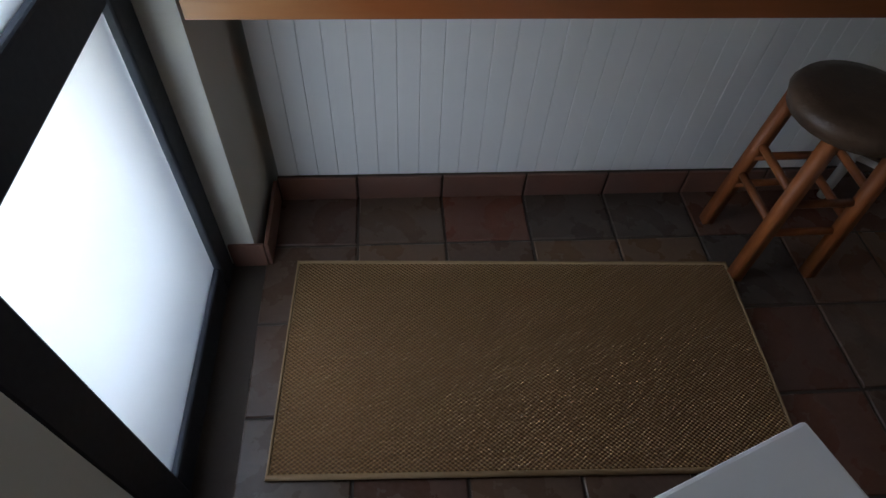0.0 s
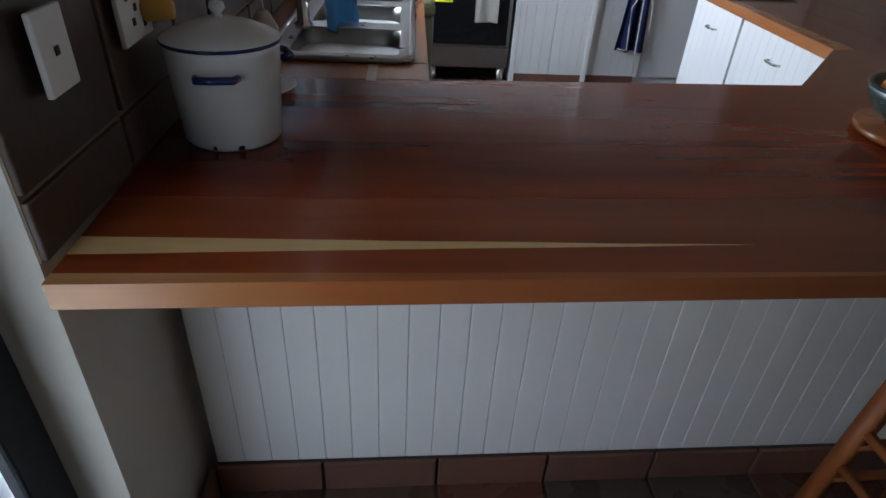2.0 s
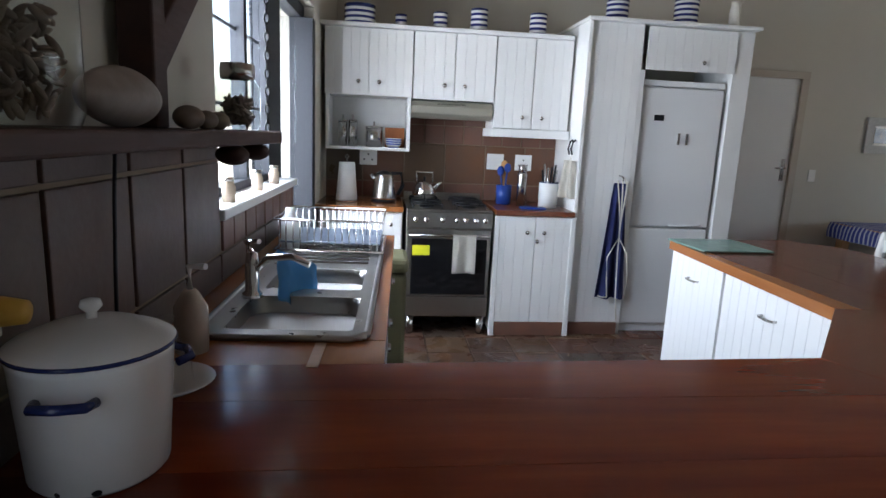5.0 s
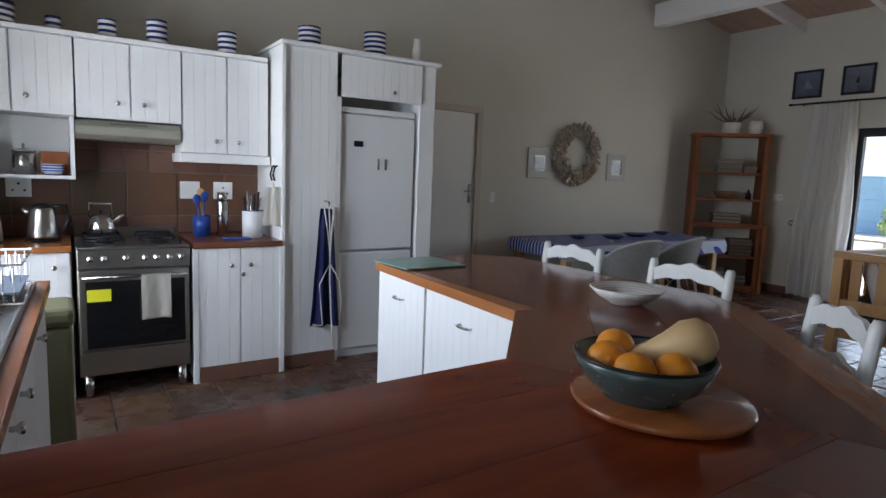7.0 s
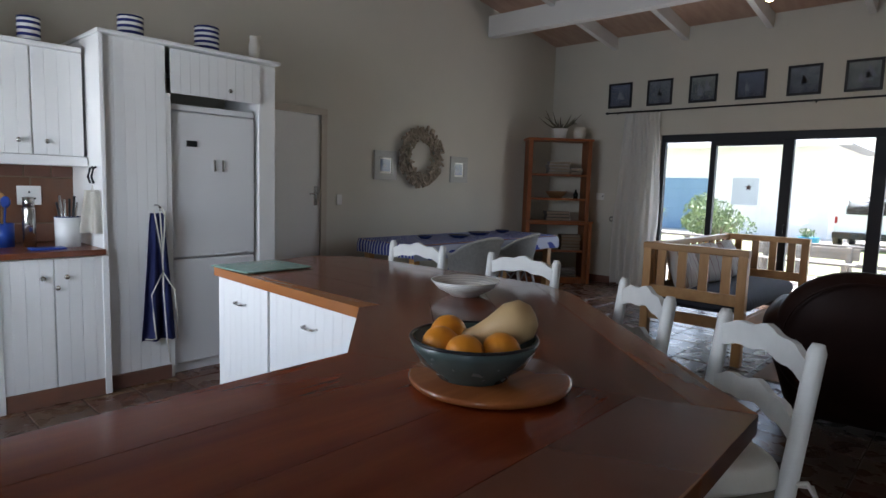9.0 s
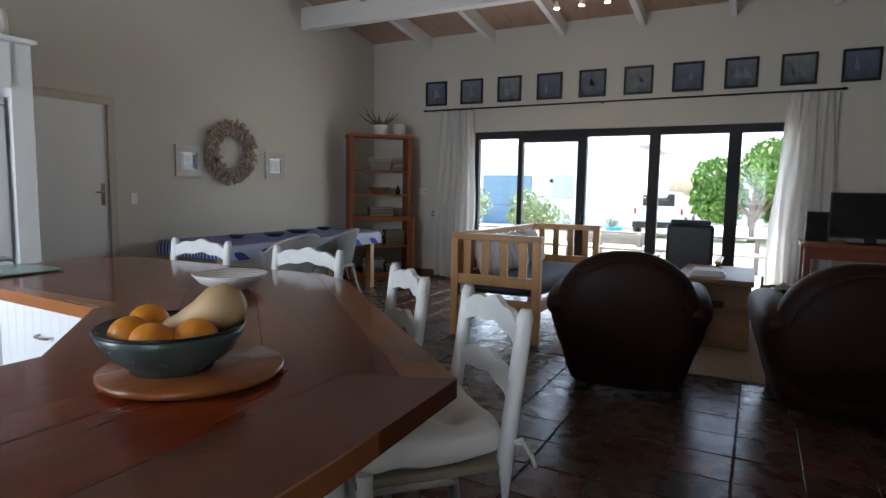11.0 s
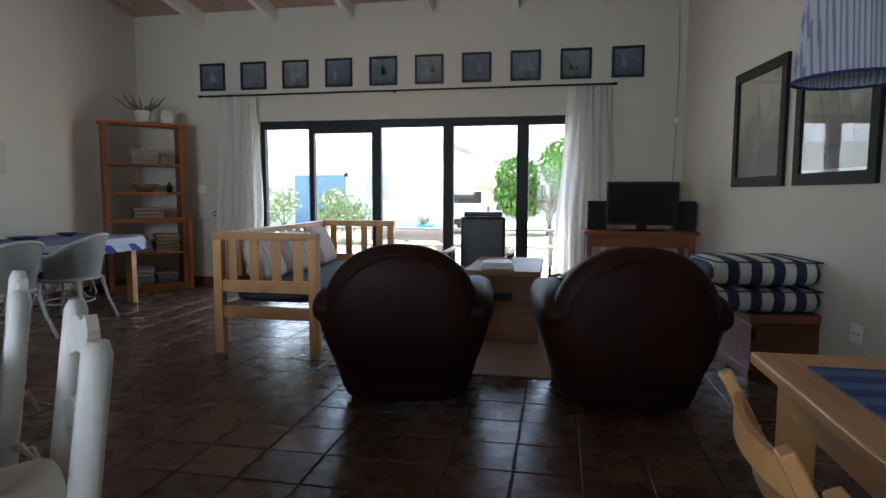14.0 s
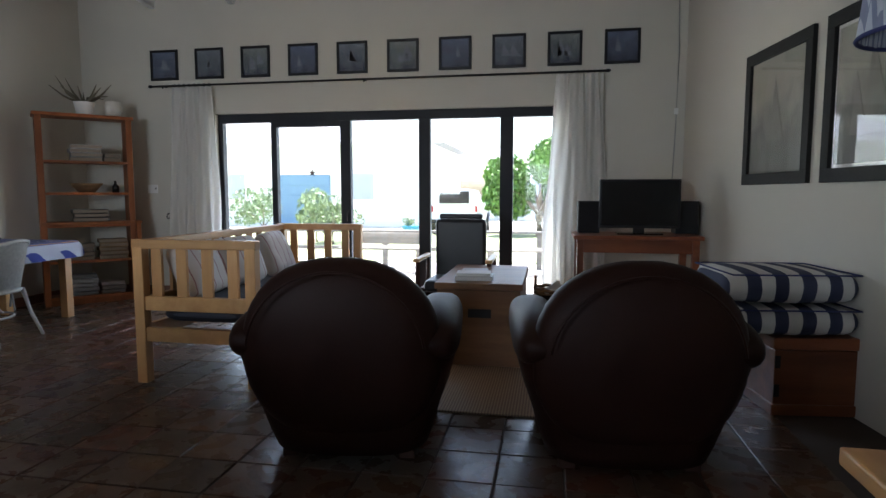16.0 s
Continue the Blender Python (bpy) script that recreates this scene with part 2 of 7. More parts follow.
def lathe(profile, seg=28, axis=(0, 0), bm=None):
    """Turned shape from (radius, z) pairs."""
    bm = bm or bmesh.new()
    rings = []
    for r, z in profile:
        if r < 1e-5:
            rings.append([bm.verts.new((axis[0], axis[1], z))])
        else:
            rings.append([bm.verts.new((axis[0] + r * math.cos(2 * math.pi * i / seg), axis[1] + r * math.sin(2 * math.pi * i / seg), z)) for i in range(seg)])
    for a, b in zip(rings, rings[1:]):
        for i in range(seg):
            j = (i + 1) % seg
            if len(a) == 1 and len(b) > 1:
                bm.faces.new((a[0], b[j], b[i]))
            elif len(b) == 1 and len(a) > 1:
                bm.faces.new((a[i], a[j], b[0]))
            elif len(a) > 1:
                bm.faces.new((a[i], a[j], b[j], b[i]))
    for f in bm.faces:
        f.smooth = True
    return bm


def tube(points, r, seg=8, bm=None, closed=False):
    """A round rod along points; r may be a list of radii."""
    bm = bm or bmesh.new()
    pts = [Vector(p) for p in points]
    rings = []
    n = len(pts)
    for i, p in enumerate(pts):
        d = (pts[(i + 1) % n] - pts[i - 1]) if closed else (pts[min(i + 1, n - 1)] - pts[max(i - 1, 0)])
        q = d.to_track_quat("Z", "Y")
        rr = r[i] if isinstance(r, (list, tuple)) else r
        rings.append([bm.verts.new(p + q @ Vector((rr * math.cos(2 * math.pi * k / seg), rr * math.sin(2 * math.pi * k / seg), 0))) for k in range(seg)])
    pairs = list(zip(rings, rings[1:])) + ([(rings[-1], rings[0])] if closed else [])
    for a, b in pairs:
        for k in range(seg):
            bm.faces.new((a[k], a[(k + 1) % seg], b[(k + 1) % seg], b[k])).smooth = True
    if not closed:
        bm.faces.new(rings[0][::-1])
        bm.faces.new(rings[-1])
    return bm


def prism(poly, z0, z1, bev=0.0, bm=None):
    """A slab over a plan outline."""
    bm = bm or bmesh.new()
    f = bm.faces.new([bm.verts.new((x, y, z0)) for x, y in poly])
    bmesh.ops.recalc_face_normals(bm, faces=[f])
    g = bmesh.ops.extrude_face_region(bm, geom=[f])
    bmesh.ops.translate(bm, vec=(0, 0, z1 - z0), verts=[v for v in g["geom"] if isinstance(v, bmesh.types.BMVert)])
    bmesh.ops.recalc_face_normals(bm, faces=bm.faces[:])
    if bev:
        bmesh.ops.bevel(bm, geom=bm.edges[:], offset=bev, segments=2, affect="EDGES", profile=0.5)
    return bm


def turned(bm, m):
    bmesh.ops.transform(bm, matrix=m, verts=bm.verts[:])
    return bm


def part(name, bm, material, parent=None, label="", smooth=False):
    me = bpy.data.meshes.new(name)
    bmesh.ops.recalc_face_normals(bm, faces=bm.faces[:])
    if smooth:
        for f in bm.faces:
            f.smooth = True
    bm.to_mesh(me)
    bm.free()
    me.materials.append(material)
    ob = new(name, me)
    if parent:
        ob.parent = parent
    return tagged(ob, label) if label else ob


# the window wall and its sink run stand at a slight angle to the room
WINDOW_SIDE = Matrix.Translation((0.43, 2.84, 0)) @ Matrix.Rotation(radians(-2.0), 4, "Z") @ Matrix.Translation((-0.49, -2.934, 0))
BASE = Matrix()


def thing(name, label, category, m=None, group=""):
    ob = new(name)
    ob.empty_display_size = 0.1
    ob.matrix_basis = BASE @ (m or Matrix())
    return tagged(ob, label, category, group)


def structure(name, bm, material, label, category="", smooth=False):
    ob = part(name, bm, material, None, "", smooth)
    ob.matrix_basis = BASE
    return tagged(ob, label, category or "structure", "", "structure")


def fabric_box(x0, y0, z0, x1, y1, z1, cuts=10, puff=0.03, tufts=0, seed=0):
    """A stuffed cushion: domed faces, soft edges, optional tufts."""
    bm = bmesh.new()
    r = bmesh.ops.create_cube(bm, size=1.0)
    bmesh.ops.subdivide_edges(bm, edges=bm.edges[:], cuts=cuts, use_grid_fill=True)
    dx, dy, dz = x1 - x0, y1 - y0, z1 - z0
    for v in bm.verts:
        a, b, c = v.co * 2
        k = (1 - a * a) * (1 - b * b)
        edge = 1 - 0.10 * (abs(a) ** 6) * (abs(b) ** 6)
        x, y = a * edge, b * edge
        z = c * (0.62 + 0.38 * (max(0, k) ** 0.35)) * (1 if abs(c) > 0.99 else 1)
        rim = 1 - 0.06 * (c * c)
        n1 = noise.noise(Vector((a * 1.7 + seed, b * 1.7, c))) * puff * 0.4
        if tufts and c > 0:
            for i in (-0.45, 0.45):
                for j in (-0.45, 0.45):
                    n1 -= puff * 1.25 * math.exp(-((a - i) ** 2 + (b - j) ** 2) / 0.045)
        v.co = Vector(((x0 + x1) / 2 + x * rim * dx / 2, (y0 + y1) / 2 + y * rim * dy / 2, (z0 + z1) / 2 + z * dz / 2 + n1))
    for f in bm.faces:
        f.smooth = True
    return bm


def clip(poly, a, b, c):
    """The part of a plan outline where a*x + b*y <= c."""
    out = []
    for p, q in zip(poly, poly[1:] + poly[:1]):
        dp, dq = a * p[0] + b * p[1] - c, a * q[0] + b * q[1] - c
        if dp <= 0:
            out.append(p)
        if (dp < 0 < dq) or (dq < 0 < dp):
            t = dp / (dp - dq)
            out.append((p[0] + t * (q[0] - p[0]), p[1] + t * (q[1] - p[1])))
    return out

# ---- the large structure ----
NORTH, EAST, WEST = 6.85, 9.05, 0.445


def south_at(x):
    return -0.03 - 0.11 * (EAST - x)


def roof_at(x):
    return 3.50 + 0.135 * (EAST - x)


def plan_wall(name, poly, z0, z1, label):
    return structure(name, prism(poly, z0, z1), WALL, label, "wall")


bm = bmesh.new()
box(bm, -0.05, -1.4, -0.12, 9.3, 7.1, -0.005)
floor = structure("floor", bm, GROUT, "dark glossy terracotta tile floor with sandy joints", "floor")

# north wall
plan_wall("wall_north", [(0.2, NORTH), (9.3, NORTH), (9.3, NORTH + 0.22), (0.2, NORTH + 0.22)], -0.01, 5.0, "cream plastered wall behind kitchen and dining table")
# east wall round the folding doors
OY0, OY1, OZ = 1.2, 5.12, 2.12
bm = bmesh.new()
box(bm, EAST, OY1, -0.01, EAST + 0.24, NORTH, 4.0)
box(bm, EAST, -0.4, -0.01, EAST + 0.24, OY0, 4.0)
box(bm, EAST, OY0, OZ, EAST + 0.24, OY1, 4.0)
structure("wall_east", bm, WALL, "white plastered wall around wide folding glass doors", "wall")
plan_wall("wall_south", [(EAST + 0.24, south_at(EAST) + 0.03), (EAST + 0.24, south_at(EAST) - 0.25), (-0.1, south_at(-0.1) - 0.25), (-0.1, south_at(-0.1))], -0.01, 5.0, "white plastered wall with framed sailing pictures")

# west wall with window and two glazed doors
bm = bmesh.new()
T0, T1 = 0.18, 0.49
box(bm, T0, 2.112, -0.01, T1, 3.63, 5.0)
box(bm, T0, 3.63, -0.01, T1, 4.86, 1.12)
box(bm, T0, 3.63, 2.12, T1, 5.64, 5.0)
box(bm, T0, 5.64, -0.01, T1, NORTH + 0.1, 5.0)
BASE = WINDOW_SIDE
structure("wall_west", bm, WALL, "white plastered outer wall with kitchen window", "wall")
BASE = Matrix()
bm = bmesh.new()
box(bm, 0.08, -1.3, -0.01, 0.32, 1.225, 5.0)
box(bm, 0.08, 1.225, 2.12, 0.32, 2.02, 5.0)
structure("wall_entry", bm, WALL, "plastered wall beside the frosted entry door", "wall")
bm = bmesh.new()
box(bm, WEST, 6.2, -0.01, 3.42, NORTH, 2.06)
structure("wall_kitchen", bm, WALL, "low wall behind the kitchen units", "wall")

# ceiling: boards on rafters over one cross beam
bm = bmesh.new()
vs = [bm.verts.new((x, y, roof_at(x) + dz)) for dz in (0, 0.12) for x, y in ((-0.1, -1.4), (9.3, -1.4), (9.3, 7.1), (-0.1, 7.1))]
for q in ((3, 2, 1, 0), (4, 5, 6, 7), (0, 1, 5, 4), (1, 2, 6, 5), (2, 3, 7, 6), (3, 0, 4, 7)):
    bm.faces.new([vs[i] for i in q])
structure("ceiling", bm, CEIL, "pinkish brown boarded ceiling sloping above white rafters", "ceiling")
slope = math.degrees(math.atan(0.135))
for k in range(-1, 7):
    y = 0.86 + k
    if y < -0.6 or y > 6.8:
        continue
    bm = cube(-4.5, -0.035, -0.17, 4.5, 0.035, 0.0, 0.004)
    turned(bm, pose(4.6, y, roof_at(4.6), 0, slope, 0))
    structure("rafter", bm, WHITE_WOOD, "white painted ceiling rafter", "rafter")
bm = cube(7.4, south_at(7.4) - 0.1, 3.33, 7.54, NORTH + 0.05, 3.6, 0.006)
structure("beam", bm, WHITE_WOOD, "white painted cross beam under the rafters", "beam")

# skirtings of clay tile
for name, pts in (("baseboard_east", ((EAST - 0.012, 5.55, EAST, NORTH - 0.02), (EAST - 0.012, 0.0, EAST, 1.15))), ("baseboard_north", ((4.83, NORTH - 0.012, 9.03, NORTH),))):
    bm = bmesh.new()
    for x0, y0, x1, y1 in pts:
        box(bm, x0, y0, 0, x1, y1, 0.1, 0.003)
    structure(name, bm, SKIRT, "rust clay tile skirting along the wall", "skirting")
sk = structure("baseboard_bar", cube(WEST, 2.295, -0.005, 2.42, 2.31, 0.098, 0.0), GROUT, "row of rust clay skirting tiles under the bar", "skirting")
for i in range(7):
    x0 = WEST if i == 0 else 0.704 + 0.289 * (i - 1) + 0.004
    x1 = 0.704 + 0.289 * i - 0.004
    if x0 > 2.4:
        break
    part("tile", cube(x0, 2.285, 0, min(x1, 2.41), 2.296, 0.1, 0.003), SKIRT, sk)
part("tile", cube(0.43, 2.01, 0, 0.443, 2.284, 0.1, 0.003), SKIRT, sk)
part("tile", cube(0.323, 2.006, 0, 0.429, 2.018, 0.1, 0.003), SKIRT, sk)

# folding doors to the deck
door = tagged(structure("door_1", cube(EAST + 0.06, OY0, OZ - 0.1, EAST + 0.14, OY1, OZ, 0.004), FRAME, "wide folding glass doors with dark aluminium frames", "door"))
for a, w in ((OY0 + 0.03, 0.06), (1.76, 0.14), (2.66, 0.13), (3.57, 0.12), (4.43, 0.07), (OY1 - 0.03, 0.06)):
    part("stile", cube(EAST + 0.055, a - w / 2, 0.0, EAST + 0.13, a + w / 2, OZ - 0.1, 0.004), FRAME, door)
edges = [OY0 + 0.06, 1.69, 1.83, 2.595, 2.725, 3.51, 3.63, 4.395, 4.465, OY1 - 0.06]
for a, b in zip(edges[::2], edges[1::2]):
    part("rail", cube(EAST + 0.062, a, 0.0, EAST + 0.122, b, 0.11, 0.003), FRAME, door)
    if 3.5 < a < 4.3:
        part("rail", cube(EAST + 0.05, a, OZ - 0.16, EAST + 0.122, b, OZ - 0.1, 0.003), FRAME, door)
    g = part("pane", cube(EAST + 0.09, a, 0.11, EAST + 0.096, b, OZ - 0.1, 0), GLASS, door)
    g.visible_shadow = False
part("door_handle", tube([(EAST + 0.05, 3.545, 1.0), (EAST + 0.01, 3.545, 1.0), (EAST + 0.01, 3.545, 0.9)], 0.008), FRAME, door)

# kitchen window
BASE = WINDOW_SIDE
win = structure("window_1", cube(0.35, 3.63, 2.06, 0.41, 4.86, 2.12, 0.003), FRAME, "steel kitchen window with dark frame and white sill", "window")
for y0, y1 in ((3.63, 3.68), (4.3, 4.34)):
    part("stile", cube(0.35, y0, 1.17, 0.41, y1, 2.06, 0.003), FRAME, win)
part("rail", cube(0.35, 3.63, 1.12, 0.41, 4.86, 1.17, 0.003), FRAME, win)
part("stile", cube(0.35, 4.68, 0, 0.42, 4.96, 2.12, 0.003), FRAME, win)
for z in (1.47, 1.77):
    part("bar", tube([(0.37, 3.68, z), (0.37, 4.68, z)], 0.008), FRAME, win)
for y in (3.98, 4.57):
    part("bar", tube([(0.37, y, 1.17), (0.37, y, 2.06)], 0.008), FRAME, win)
for a, b in ((3.68, 4.3), (4.34, 4.68)):
    g = part("pane", cube(0.378, a, 1.17, 0.382, b, 2.06, 0), GLASS, win)
    g.visible_shadow = False
part("window_sill", cube(0.36, 3.6, 1.1, 0.52, 4.87, 1.135, 0.006), WHITE_WOOD, win, "white painted sill")

# glazed kitchen door beyond the window
kd = structure("door_2", cube(0.35, 4.96, 2.04, 0.43, 5.64, 2.12, 0.003), FRAME, "narrow dark framed glass door beside the sink", "door")
part("stile", cube(0.36, 5.53, 0, 0.5, 5.64, 2.04, 0.003), FRAME, kd)
part("rail", cube(0.36, 4.96, 0, 0.42, 5.53, 0.3, 0.003), FRAME, kd)
g = part("pane", cube(0.388, 4.96, 0.3, 0.394, 5.53, 2.04, 0), GLASS, kd)
g.visible_shadow = False
BASE = Matrix()

# frosted entry door
FROST, n, l, b = node_mat("frosted_glass")
b.inputs["Base Color"].default_value = (0.9, 0.94, 0.97, 1)
b.inputs["Transmission Weight"].default_value, b.inputs["Roughness"].default_value = 0.9, 0.6
ed = structure("door_3", cube(0.21, 1.225, 2.04, 0.32, 2.015, 2.12, 0.003), FRAME, "dark framed entry door with frosted glass panels", "door")
for y0, y1 in ((1.225, 1.325), (1.92, 2.01)):
    part("stile", cube(0.23, y0, 0.0, 0.322, y1, 2.04, 0.006), FRAME, ed)
for z0, z1 in ((0.0, 0.11), (0.92, 1.04), (1.96, 2.04)):
    part("rail", cube(0.24, 1.325, z0, 0.318, 1.92, z1, 0.006), FRAME, ed)
for z0, z1 in ((0.11, 0.92), (1.04, 1.96)):
    g = part("pane", cube(0.295, 1.325, z0, 0.301, 1.92, z1, 0), FROST, ed)
    g.visible_shadow = False

# inner door beside the fridge
idr = structure("door_4", cube(4.0, NORTH - 0.02, 0.005, 4.72, NORTH + 0.01, 2.02, 0.004), WHITE_WOOD, "plain white inner door, shut", "door")
JAMB = plain("door_jamb", (0.52, 0.46, 0.38), 0.55, vary=0.12)
for x0, x1, z0, z1 in ((3.93, 4.0, 0, 2.02), (4.72, 4.79, 0, 2.02), (3.93, 4.79, 2.02, 2.085)):
    part("frame", cube(x0, NORTH - 0.045, z0, x1, NORTH + 0.01, z1, 0.004), JAMB, idr, "beige door frame")
part("lock_plate", cube(4.64, NORTH - 0.028, 1.1, 4.68, NORTH - 0.02, 1.3, 0.002), CHROME, idr)
part("door_handle", tube([(4.66, NORTH - 0.025, 1.22), (4.66, NORTH - 0.065, 1.22), (4.56, NORTH - 0.065, 1.22)], 0.009), CHROME, idr, "chrome lever handle")

# ---- the bar ----
TOP = 0.9
A_, B_, C_, D_, E_, F_, G_, H_, I_, P_, Q_ = (0.425, 1.972), (1.95, 1.992), (2.378, 2.01), (3.31, 3.0), (3.41, 3.22), (3.36, 4.45), (3.18, 4.66), (2.465, 4.54), (2.412, 3.325), (2.03, 2.9), (0.425, 2.835)
bar = thing("bar_counter", "thick polished red-brown timber bar top with pale sapwood edge", "bar")
# sapwood front board
SAP, n, l, b = node_mat("sapwood_board")
co = n.new("ShaderNodeTexCoord").outputs["Object"]
sep = n.new("ShaderNodeSeparateXYZ")
l.new(co, sep.inputs[0])
gr = noise_tex(n, l, co, 9.0, 5, (0.12, 1, 1))
fi = noise_tex(n, l, co, 70.0, 5, (0.1, 1, 1))
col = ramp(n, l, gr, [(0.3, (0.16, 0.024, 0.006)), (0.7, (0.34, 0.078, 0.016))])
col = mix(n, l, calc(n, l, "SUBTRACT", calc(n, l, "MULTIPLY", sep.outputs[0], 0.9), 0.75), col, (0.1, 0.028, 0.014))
u = calc(n, l, "SUBTRACT", calc(n, l, "MULTIPLY", sep.outputs[0], 0.004), -2.055)
v = calc(n, l, "ABSOLUTE", calc(n, l, "SUBTRACT", sep.outputs[1], calc(n, l, "ADD", u, calc(n, l, "MULTIPLY", gr, 0.02))))
half = calc(n, l, "SUBTRACT", 0.031, calc(n, l, "MULTIPLY", sep.outputs[0], 0.0215))
band = calc(n, l, "LESS_THAN", v, half)
edge = calc(n, l, "LESS_THAN", sep.outputs[1], 1.997)
pale = calc(n, l, "MULTIPLY", edge, calc(n, l, "SUBTRACT", 1.25, calc(n, l, "ADD", sep.outputs[0], calc(n, l, "MULTIPLY", gr, 0.7))))
pale.node.use_clamp = True
col = mix(n, l, calc(n, l, "MULTIPLY", edge, 0.6), col, (0.34, 0.12, 0.04))
col = mix(n, l, calc(n, l, "MAXIMUM", band, pale), col, (0.6, 0.4, 0.17))
col = mix(n, l, calc(n, l, "MULTIPLY", fi, 0.3), col, (0.1, 0.03, 0.01))
l.new(col, b.inputs["Base Color"])
b.inputs["Roughness"].default_value, b.inputs["Coat Weight"].default_value, b.inputs["Coat Roughness"].default_value = 0.24, 0.0, 0.1
bump(n, l, b, fi, 0.08, 0.001)

south_leg = [A_, B_, C_, P_, Q_]
sl = (B_[1] - A_[1]) / (B_[0] - A_[0])


for k, (lo, hi) in enumerate(((-0.05, 0.235), (0.2355, 0.47), (0.4705, 0.7), (0.7005, 1.2))):
    p = clip(south_leg, sl, -1, -(A_[1] + lo - sl * A_[0]))
    p = clip(p, -sl, 1, A_[1] + hi - sl * A_[0])
    if len(p) > 2:
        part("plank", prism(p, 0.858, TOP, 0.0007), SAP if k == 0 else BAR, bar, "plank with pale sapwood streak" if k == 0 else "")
mid = [C_, D_, E_, I_, P_]
dx, dy = D_[0] - C_[0], D_[1] - C_[1]
ln = math.hypot(dx, dy)
nx, ny = dy / ln, -dx / ln
c0 = nx * C_[0] + ny * C_[1]
BAR_D = wood("bar_timber_diagonal", (0.08, 0.013, 0.004), (0.255, 0.062, 0.016), "X", 0.14, 0.0, 2.0, 0.15, 0.05)
BAR_D.node_tree.nodes["Principled BSDF"].inputs["Specular IOR Level"].default_value = 0.32
BAR_S = wood("bar_timber_pale_strip", (0.17, 0.045, 0.013), (0.36, 0.13, 0.036), "X", 0.17, 0.0, 2.0, 0.1, 0.05)
for lo, hi in ((-0.11, 0.5), (-0.38, -0.111), (-0.62, -0.381), (-1.5, -0.621)):
    p = clip(clip(mid, nx, ny, c0 + hi), -nx, -ny, -(c0 + lo))
    if len(p) > 2:
        ob = part("plank", turned(prism(p, 0.858, TOP, 0.0007), pose(0, 0, 0, 0, 0, -46.8)), BAR_S if hi > 0 else BAR_D, bar, "paler edge plank" if hi > 0 else "")
        ob.matrix_basis = pose(0, 0, 0, 0, 0, 46.8)
north = [E_, F_, G_, H_, I_]
for lo, hi in ((2.3, 2.5), (2.501, 2.72), (2.721, 2.98), (2.981, 3.24), (3.241, 3.6)):
    p = clip(clip(north, 1, 0, hi), -1, 0, -lo)
    if len(p) > 2:
        part("plank", prism(p, 0.858, TOP, 0.0007), COUNTER if hi < 2.6 else BAR_Y, bar)

# boarded bar front
panel = structure("wall_bar", prism([(WEST, 2.313), (2.43, 2.313), (2.98, 3.06), (2.98, 4.5), (2.91, 4.5), (2.91, 3.1), (2.39, 2.4), (WEST, 2.4)], 0.0, 0.857), WHITE_WOOD, "white boarded front under the bar", "panel")
pm = cube(-0.0329, -0.008, 0.1, 0.0329, 0.0, 0.857, 0.0022)
plank_me = bpy.data.meshes.new("plank")
pm.to_mesh(plank_me)
pm.free()
plank_me.materials.append(WHITE_WOOD)


def plank_row(x0, y0, x1, y1, parent, step=0.0667, me=None):
    d = math.hypot(x1 - x0, y1 - y0)
    ang = math.degrees(math.atan2(y1 - y0, x1 - x0))
    for i in range(int(d / step)):
        s = (i + 0.5) * step / d
        ob = new("plank", me or plank_me)
        ob.parent = parent
        ob.matrix_basis = pose(x0 + (x1 - x0) * s, y0 + (y1 - y0) * s, 0, 0, 0, ang)


plank_row(WEST, 2.311, 2.43, 2.311, panel)
plank_row(2.435, 2.315, 2.983, 3.062, panel)
plank_row(2.984, 3.07, 2.984, 4.5, panel)

# drawer units on the kitchen side
SMALL = {}


def grooved(name, w, h, parent, m, mat, th=0.02, step=0.062):
    """A front of upright boards with open V joints: a backing sheet that carries one plank each. Centred on x, face at y = 0."""
    ob = part(name, cube(-w / 2 + 0.003, 0.007, 0.003, w / 2 - 0.003, th, h - 0.003, 0), mat, parent)
    ob.matrix_basis = m
    nb = max(1, round(w / step))
    pw = w / nb
    key = (round(pw, 4), round(h, 4))
    if key not in SMALL:
        SMALL[key] = bpy.data.meshes.new("plank")
        bm = cube(-pw / 2 + 0.0004, 0, 0, pw / 2 - 0.0004, 0.0068, h, 0.0014)
        bm.to_mesh(SMALL[key])
        bm.free()
        SMALL[key].materials.append(mat)
    for i in range(nb):
        q = new("plank", SMALL[key])
        q.parent, q.matrix_basis = ob, pose(-w / 2 + pw * (i + 0.5), 0, 0)
    return ob


def bow_handle(w=0.09):
    return tube([(-w / 2, 0, 0), (-w / 2 + 0.006, -0.022, 0), (-w / 4, -0.028, 0), (w / 4, -0.028, 0), (w / 2 - 0.006, -0.022, 0), (w / 2, 0, 0)], 0.005)


def knob():
    return turned(lathe([(0.0, 0.03), (0.013, 0.028), (0.015, 0.02), (0.007, 0.012), (0.006, 0.0), (0, 0)], 14), pose(0, 0, 0, 90, 0, 0))


